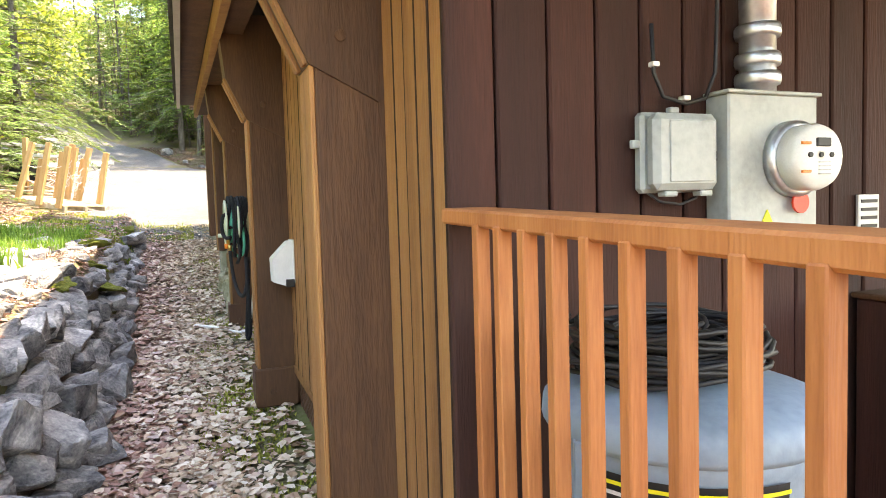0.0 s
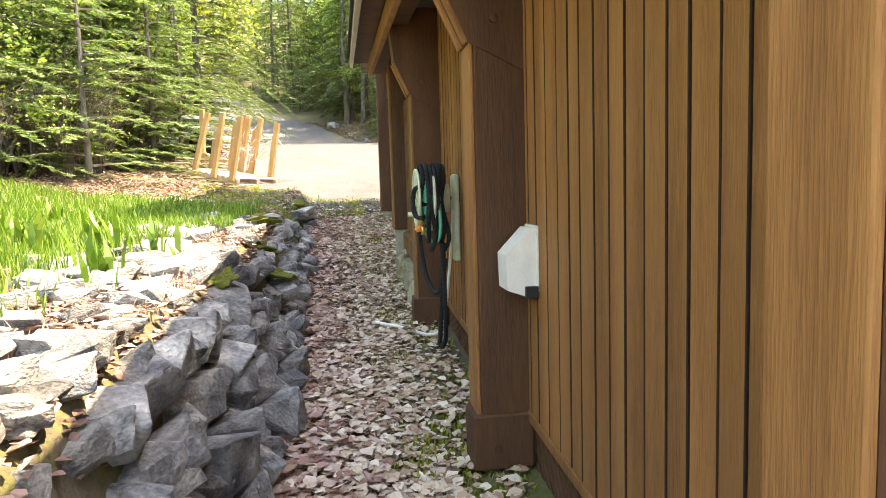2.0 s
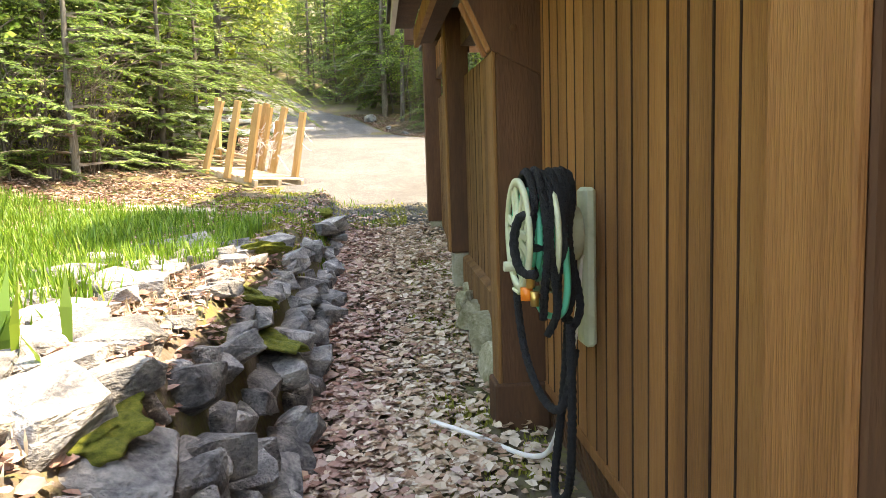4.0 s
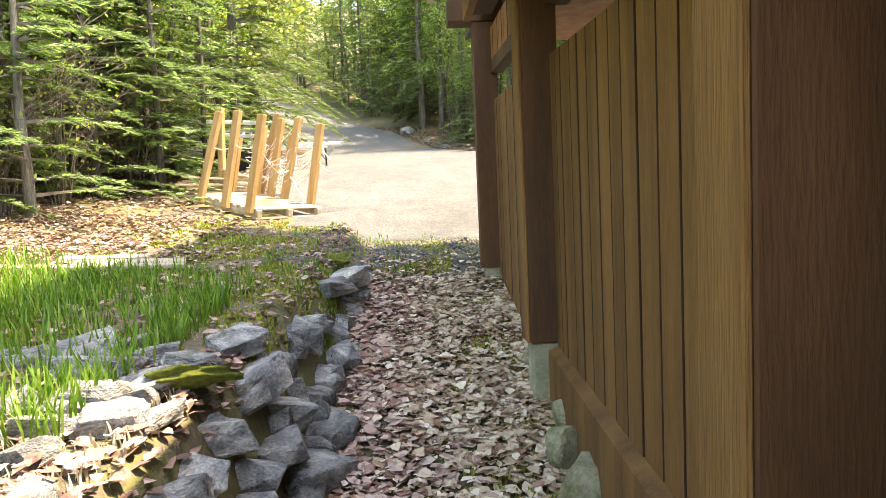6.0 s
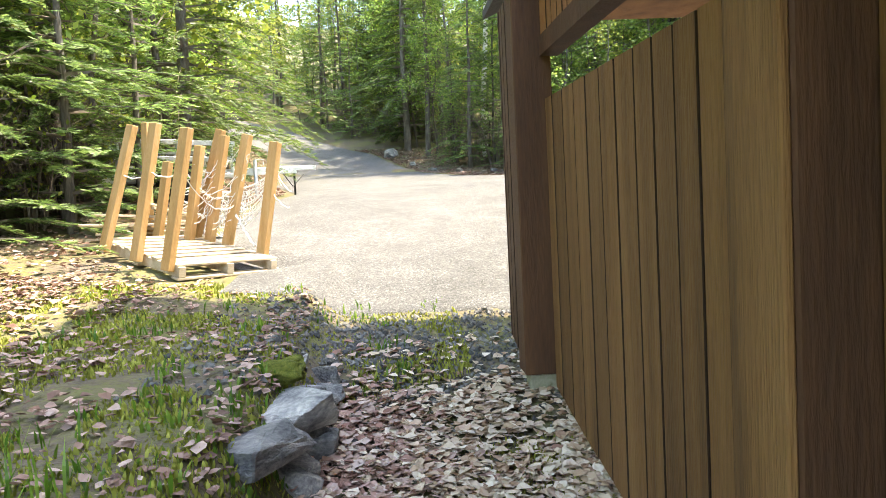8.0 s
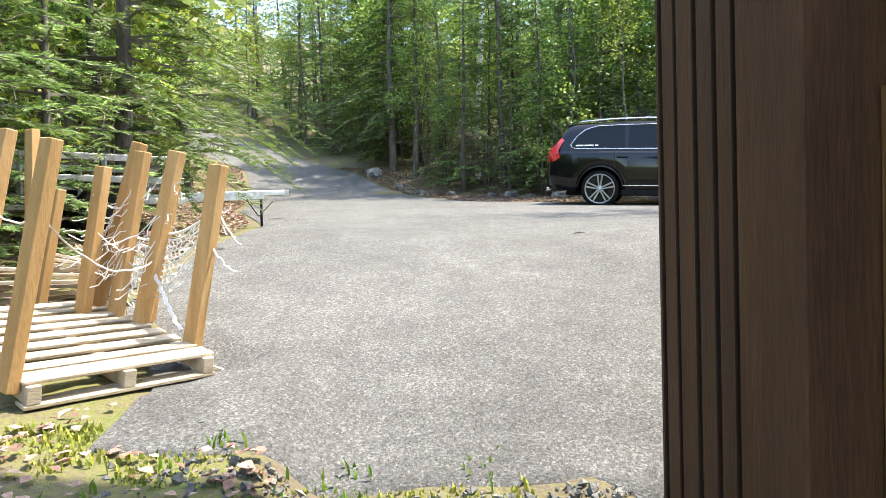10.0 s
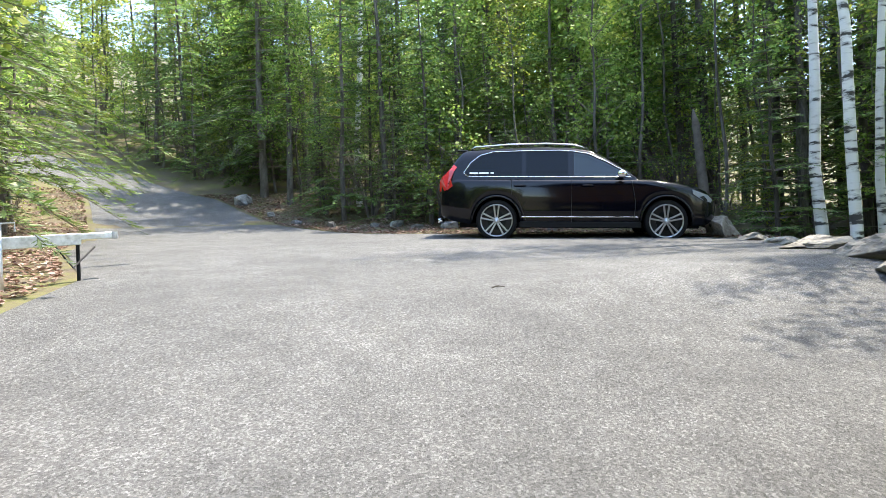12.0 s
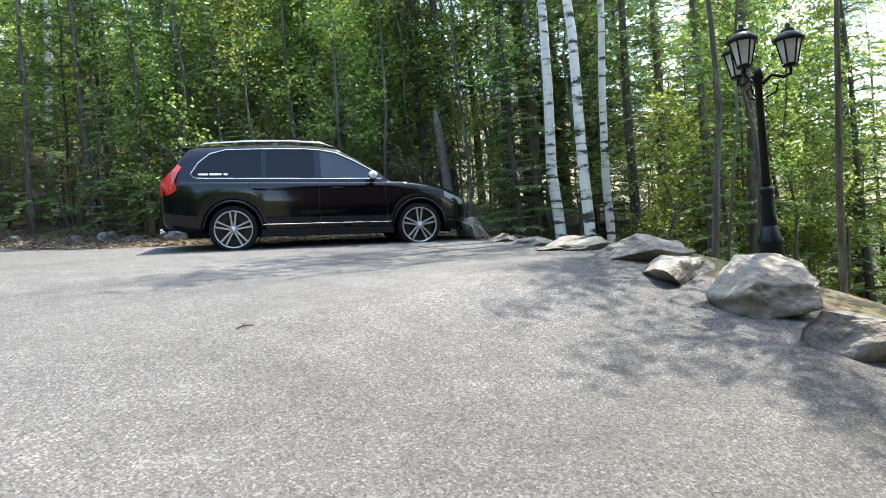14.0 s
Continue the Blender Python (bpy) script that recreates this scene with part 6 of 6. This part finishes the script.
part("lower_shaft", Shape().lathe([(0.062, dz - 1.2), (0.054, dz - 1.12), (0.048, dz - 0.98), (0.046, dz - 0.95), (0.056, dz - 0.935), (0.056, dz - 0.91), (0.04, dz - 0.89)], 16), M_IRON, lp, smooth=True)
part("shaft", Shape().lathe([(0.033, dz - 0.90), (0.029, dz - 0.3), (0.027, dz - 0.05), (0.042, dz - 0.04), (0.042, dz), (0.022, dz + 0.05)], 16), M_IRON, lp, smooth=True)
for k, a in enumerate((-57, 63, 183)):
    ca, sa = math.cos(radians(a)), math.sin(radians(a))
    R = 0.235
    arm = part("arm", Shape().tube([(ca * 0.03, sa * 0.03, dz - 0.08), (ca * 0.1, sa * 0.1, dz - 0.02), (ca * 0.18, sa * 0.18, dz - 0.05), (ca * R, sa * R, dz - 0.03), (ca * R, sa * R, dz + 0.02)], 0.014, 8), M_IRON, lp, smooth=True)
    part("scroll", Shape().tube([(ca * 0.05, sa * 0.05, dz - 0.19), (ca * 0.12, sa * 0.12, dz - 0.16), (ca * 0.14, sa * 0.14, dz - 0.1), (ca * 0.1, sa * 0.1, dz - 0.09)], 0.008, 6), M_IRON, arm, smooth=True)
    lm = pose(ca * R, sa * R, dz + 0.02, 0, 0, a)
    lan = part("lantern", Shape().lathe([(0.05, 0), (0.06, 0.02), (0.045, 0.03)], 6, lm), M_IRON, lp)
    part("pane", Shape().lathe([(0.05, 0.03), (0.088, 0.2), (0.08, 0.205)], 6, lm), M_FROST, lan, "pale frosted lantern glass")
    for j in range(6):
        b = radians(60 * j)
        part("bar", Shape().tube([lm @ Vector((0.053 * math.cos(b), 0.053 * math.sin(b), 0.028)), lm @ Vector((0.092 * math.cos(b), 0.092 * math.sin(b), 0.203))], 0.007, 5), M_IRON, lan)
    part("roof", Shape().lathe([(0.115, 0.2), (0.118, 0.215), (0.07, 0.26), (0.045, 0.275), (0.05, 0.285), (0.02, 0.3), (0.022, 0.32), (0.004, 0.345)], 12, lm), M_IRON, lan, smooth=True)
pole = thing("leaning_pole", "thin pale dead stem leaning beside the lamp", "branch", (7.2, 17.35, ground_z(7.2, 17.35)))
part("stem", Shape().tube([(-0.2, 0, 0), (0.0, -0.1, 1.4), (0.1, -0.15, 2.4)], [0.016, 0.012, 0.007], 7), M_TWIG, pole, smooth=True)

# ---- the car ----
car = tagged(new("car"), "black sport utility car parked on the asphalt driveway", "car")
hr, hf = Vector((4.43, 23.95, 3.135)), Vector((7.157, 22.737, 2.975))
fw = (hf - hr).normalized()
side_slope = 0.055
lf = (Vector((-fw.y, fw.x, 0)).normalized() + Vector((0, 0, side_slope))).normalized()
upv = fw.cross(lf).normalized()
lf = upv.cross(fw)
CM = Matrix((fw, lf, upv)).transposed().to_4x4()
CM.translation = hr - CM.to_3x3() @ Vector((-1.40, -0.93, 0.376))
car.matrix_world = CM
AX = (-1.40, 1.584)
LOWER = [(-2.475, 0.62), (-2.42, 0.45), (-2.2, 0.36), (-1.9, 0.31), (-0.9, 0.26), (1.1, 0.26), (2.0, 0.28), (2.3, 0.30), (2.475, 0.42)]
UPPER = [(-2.475, 0.92), (-2.45, 1.02), (-2.40, 1.12), (-2.2, 1.155), (-1.4, 1.145), (0.0, 1.13), (1.0, 1.125), (1.35, 1.115), (1.75, 1.06), (2.1, 0.98), (2.3, 0.90), (2.42, 0.80), (2.475, 0.66)]
WIDE = [(-2.475, 0.72), (-2.42, 0.83), (-2.3, 0.89), (-2.0, 0.935), (-1.4, 0.955), (-0.5, 0.955), (1.0, 0.955), (1.6, 0.955), (2.0, 0.915), (2.25, 0.84), (2.40, 0.72), (2.475, 0.58)]


def arch(x):
    best = 0.0
    for a in AX:
        d = abs(x - a)
        if d < 0.435:
            best = max(best, 0.376 + math.sqrt(0.435 ** 2 - d * d))
    return best


sta = sorted(set([-2.475, -2.45, 2.45, 2.475] + [round(-2.42 + 0.05 * i, 3) for i in range(98)]))
body = Shape()
ring_n = 0
for x in sta:
    zb, zt, w = lerp_rows(LOWER, x), lerp_rows(UPPER, x), lerp_rows(WIDE, x)
    za = max(zb, arch(x))
    za = min(za, zt - 0.12)
    half = [(0.0, zb), (w - 0.30, zb), (w - 0.29, max(zb, min(za, zt - 0.2))), (w - 0.05, za), (w - 0.012, za + 0.02), (w, za + (zt - za) * 0.35), (w - 0.004, za + (zt - za) * 0.6), (w - 0.018, zt - 0.09), (w - 0.035, zt - 0.05), (w - 0.10, zt - 0.005), (w * 0.55, zt + 0.018), (0.0, zt + 0.028)]
    ring = [(x, -yv, z) for yv, z in half] + [(x, yv, z) for yv, z in half[-2:0:-1]]
    ring_n = len(ring)
    body.v += ring
for i in range(len(sta) - 1):
    for j in range(ring_n):
        j2 = (j + 1) % ring_n
        body.f.append((i * ring_n + j, i * ring_n + j2, (i + 1) * ring_n + j2, (i + 1) * ring_n + j))
body.f.append(tuple(range(ring_n)))
e = (len(sta) - 1) * ring_n
body.f.append(tuple(range(e, e + ring_n))[::-1])
fix_normals(part("body", body, M_CARPAINT, car, "", True))

ROOF = [(-2.38, 1.17), (-2.30, 1.30), (-2.16, 1.52), (-2.04, 1.66), (-1.85, 1.70), (-1.2, 1.735), (-0.5, 1.745), (0.0, 1.72), (0.3, 1.665), (0.6, 1.50), (0.9, 1.305), (1.14, 1.13)]
cab_s = Shape()
cs = sorted(set([round(-2.38 + 0.055 * i, 3) for i in range(65)] + [1.14]))
cs = [c for c in cs if c <= 1.14]
BELT = 1.10


def cab_y(x, z):
    zr = lerp_rows(ROOF, x)
    t = min(1.0, max(0.0, (z - BELT) / 0.62))
    return 0.885 - 0.20 * t - 0.04 * t * t


for x in cs:
    zr = lerp_rows(ROOF, x)
    nar = 1.0 if x > -2.0 else 1.0 - 0.06 * (-2.0 - x) / 0.38
    rows = [BELT + (zr - 0.05 - BELT) * f for f in (0, 0.33, 0.66, 1.0)]
    half = [(cab_y(x, z) * nar, z) for z in rows]
    half += [(cab_y(x, zr) * nar - 0.06, zr - 0.012), (0.36 * nar, zr + 0.008), (0.0, zr + 0.012)]
    ring = [(x, -a, z) for a, z in half] + [(x, a, z) for a, z in half[-2::-1]]
    m = len(ring)
    cab_s.v += ring
for i in range(len(cs) - 1):
    for j in range(m - 1):
        cab_s.f.append((i * m + j, i * m + j + 1, (i + 1) * m + j + 1, (i + 1) * m + j))
cab_s.f.append(tuple(range(m)))
e = (len(cs) - 1) * m
cab_s.f.append(tuple(range(e, e + m))[::-1])
fix_normals(part("cabin", cab_s, M_CARPAINT, car, "", True))


def side_panel(name, outline, material, label, out=0.006, parent=None, thick=0.006, flip=(-1, 1)):
    """A panel that follows the cabin's side; outline of (x, z)."""
    for sgn in flip:
        s = Shape()
        n = len(outline)
        pts = [(x, sgn * (cab_y(x, z) * (1 if x > -2.0 else 1.0 - 0.06 * (-2.0 - x) / 0.38) + out), z) for x, z in outline]
        ins = [(x, y - sgn * thick, z) for x, y, z in pts]
        s.add(pts + ins, [tuple(range(n)), tuple(range(n, 2 * n))[::-1]] + [(i, (i + 1) % n, n + (i + 1) % n, n + i) for i in range(n)])
        ob = part(name, s, material, parent or car, label)
        fix_normals(ob)
    return ob


Q = [(-1.93, 1.20), (-1.98, 1.25), (-1.86, 1.42), (-1.70, 1.55), (-1.48, 1.615), (-0.93, 1.63), (-0.93, 1.18)]
Rw = [(-0.90, 1.18), (-0.90, 1.63), (-0.3, 1.632), (-0.10, 1.62), (-0.10, 1.17)]
Fw = [(-0.04, 1.17), (-0.04, 1.615), (0.22, 1.57), (0.52, 1.43), (0.80, 1.27), (0.92, 1.165)]
side_panel("quarter_window", Q, M_CARGLASS, "dark tinted rear side window")
side_panel("rear_window", Rw, M_CARGLASS, "dark tinted side window")
side_panel("front_window", Fw, M_FRONTGLASS, "side window reflecting the sky")
side_panel("pillar", [(-0.95, 1.17), (-0.95, 1.642), (-0.875, 1.642), (-0.875, 1.17)], M_CARPAINT, "gloss black pillar", 0.010)
side_panel("pillar", [(-0.125, 1.165), (-0.125, 1.635), (-0.02, 1.625), (-0.02, 1.165)], M_CARPAINT, "gloss black pillar", 0.010)
trim_line = [(-1.96, 1.19), (-2.01, 1.25), (-1.89, 1.43), (-1.72, 1.57), (-1.48, 1.635), (-0.9, 1.652), (-0.3, 1.653), (-0.04, 1.637), (0.24, 1.59), (0.54, 1.45), (0.83, 1.28), (0.98, 1.155), (0.0, 1.158), (-0.9, 1.168), (-1.9, 1.178), (-1.96, 1.19)]
for sgn in (-1, 1):
    part("window_trim", Shape().tube([(x, sgn * (cab_y(x, z) + 0.006), z) for x, z in trim_line], 0.0095, 6), M_CHROME, car, "bright metal window trim", True)
    part("roof_rail", Shape().tube([(-1.9, sgn * 0.60, 1.69), (-1.8, sgn * 0.615, 1.735), (-1.2, sgn * 0.62, 1.775), (-0.5, sgn * 0.62, 1.785), (0.0, sgn * 0.615, 1.755), (0.22, sgn * 0.61, 1.69)], 0.017, 8), M_CHROME, car, "bright roof rail", True)
    part("sill_strip", Shape().beam((-0.95, sgn * 0.962, 0.44), (1.10, sgn * 0.962, 0.44), 0.012, 0.018, (0, 0, 1)), M_CHROME, car, "bright sill strip")
    part("sill_panel", Shape().box((-0.98, sgn * 0.95 - 0.02, 0.25), (1.14, sgn * 0.95 + 0.02, 0.36), 0.012), M_TYRE, car, "matt black sill")
    for hx in (-0.98, 0.22):
        part("door_handle", Shape().tube([(hx - 0.1, sgn * 0.95, 1.0), (hx - 0.08, sgn * 0.975, 1.005), (hx + 0.08, sgn * 0.975, 1.005), (hx + 0.1, sgn * 0.95, 1.0)], 0.014, 8), M_CARPAINT, car, "", True)
    for seam in ([(-1.13, 1.12), (-1.13, 0.85)], [(-1.0, 0.72), (-0.86, 0.36)], [(-0.06, 1.12), (-0.06, 0.36)], [(0.98, 1.1), (1.05, 0.7), (1.03, 0.4)]):
        part("door_seam", Shape().tube([(x, sgn * (0.957 if z < 1.0 else 0.945), z) for x, z in seam], 0.004, 5), M_BLACK, car)
    for a in AX:
        pts = [(a + 0.442 * math.cos(t / 16 * math.pi), sgn * 0.953, 0.376 + 0.442 * math.sin(t / 16 * math.pi)) for t in range(17)]
        part("arch_trim", Shape().tube(pts, 0.022, 8), M_CARPAINT, car, "", True)
    tl = Shape()
    o1 = [(-2.455, 0.90), (-2.30, 0.93), (-2.20, 1.0), (-2.24, 1.13), (-2.18, 1.28), (-2.03, 1.52), (-2.09, 1.53), (-2.27, 1.30), (-2.40, 1.16), (-2.45, 1.10)]
    def tail_y(x, z):
        return min(lerp_rows(WIDE, x) + 0.008, 0.92) if z < 1.12 else 0.90 - 0.26 * (z - 1.12) / 0.5
    n = len(o1)
    pts = [(x - 0.01, sgn * (tail_y(x, z)), z) for x, z in o1]
    ins = [(x, sgn * (tail_y(x, z) - 0.10), z) for x, z in o1]
    tl.add(pts + ins, [tuple(range(n)), tuple(range(n, 2 * n))[::-1]] + [(i, (i + 1) % n, n + (i + 1) % n, n + i) for i in range(n)])
    fix_normals(part("tail_lamp", tl, M_REDLENS, car, "red tail lamp"))
    hl = Shape()
    o2 = [(2.02, 0.93), (2.30, 0.83), (2.40, 0.75), (2.36, 0.70), (2.18, 0.76), (2.03, 0.85)]
    n = len(o2)
    pts = [(x, sgn * (lerp_rows(WIDE, x) + 0.006), z) for x, z in o2]
    ins = [(x - 0.01, sgn * (lerp_rows(WIDE, x) - 0.08), z) for x, z in o2]
    hl.add(pts + ins, [tuple(range(n)), tuple(range(n, 2 * n))[::-1]] + [(i, (i + 1) % n, n + (i + 1) % n, n + i) for i in range(n)])
    fix_normals(part("headlamp", hl, M_LAMPGLASS, car, "clear headlamp"))
    mir = part("mirror", Shape().lathe([(0.03, -0.09), (0.075, -0.07), (0.09, 0.0), (0.08, 0.07), (0.03, 0.09)], 12, pose(0.80, sgn * 1.03, 1.20, 90, 0, 0) @ Matrix.Diagonal((1.0, 0.8, 1, 1))), M_CHROME, car, "silver mirror housing", True)
    part("mirror_arm", Shape().beam((0.80, sgn * 0.90, 1.12), (0.80, sgn * 1.0, 1.16), 0.05, 0.05), M_CARPAINT, car)
part("spoiler", Shape().box((-2.16, -0.58, 1.655), (-1.95, 0.58, 1.685), 0.01), M_CARPAINT, car)
part("rear_bumper", Shape().box((-2.50, -0.70, 0.42), (-2.40, 0.70, 0.62), 0.03), M_TYRE, car, "matt black bumper skirt")
part("front_bumper", Shape().box((2.40, -0.60, 0.26), (2.49, 0.60, 0.44), 0.03), M_TYRE, car, "matt black bumper skirt")
part("exhaust", Shape().lathe([(0.04, 0), (0.045, 0.1)], 12, pose(-2.42, -0.55, 0.36, 0, -90, 0)), M_CHROME, car, "", True)
for k, (x0, x1) in enumerate([(-1.90, -1.75), (-1.73, -1.55), (-1.52, -1.46)]):
    z0, z1 = (1.225, 1.255)
    s = Shape()
    for sgn in (-1,):
        q = [(x0, z0), (x1, z0), (x1, z1), (x0, z1)]
        s.add([(x, sgn * (cab_y(x, z) + 0.0085), z) for x, z in q], [(0, 1, 2, 3)])
    part("window_sticker", s, M_WHITE, car, "pale sticker lettering bar")
under = part("underbody", Shape().box((-2.1, -0.70, 0.24), (2.2, 0.70, 0.34), 0.02), M_TYRE, car)


def car_wheel(x, sgn):
    m = pose(x, sgn * 0.94, 0.376, 90 if sgn < 0 else -90, 0, 0)
    w = part("wheel", Shape().lathe([(0.20, -0.22), (0.33, -0.235), (0.37, -0.21), (0.376, -0.16), (0.376, -0.07), (0.368, -0.025), (0.345, -0.002), (0.30, 0.0), (0.292, -0.01), (0.285, -0.05), (0.28, -0.2)], 40, m, False), M_TYRE, car, "low-profile black tyre", True)
    part("rim_dish", Shape().lathe([(0.285, -0.13), (0.001, -0.12)], 32, m, False), M_BLACK, w)
    part("rim_lip", Shape().lathe([(0.275, -0.02), (0.296, -0.012), (0.296, 0.002), (0.288, 0.004), (0.275, -0.012)], 40, m, False), M_ALLOY, w, "bright rim edge", True)
    part("brake_disc", Shape().lathe([(0.17, -0.115), (0.17, -0.10), (0.06, -0.095)], 24, m), M_IRON, w)
    for k in range(5):
        a = radians(72 * k + 18)
        for d, tw in ((-0.10, -0.16), (0.12, 0.17)):
            p0 = m @ Vector((0.05 * math.cos(a + d * 3), 0.05 * math.sin(a + d * 3), -0.018))
            p1 = m @ Vector((0.284 * math.cos(a + tw), 0.284 * math.sin(a + tw), -0.008))
            part("spoke", Shape().beam(p0, p1, 0.03, 0.022, (0, 1, 0), 0.004), M_ALLOY, w, "bright twin spoke")
    part("hub_cap", Shape().lathe([(0.055, -0.03), (0.055, -0.01), (0.04, -0.002), (0.0, 0.0)], 20, m), M_ALLOY, w, smooth=True)
    return w


for ax in AX:
    for sg in (-1, 1):
        car_wheel(ax, sg)
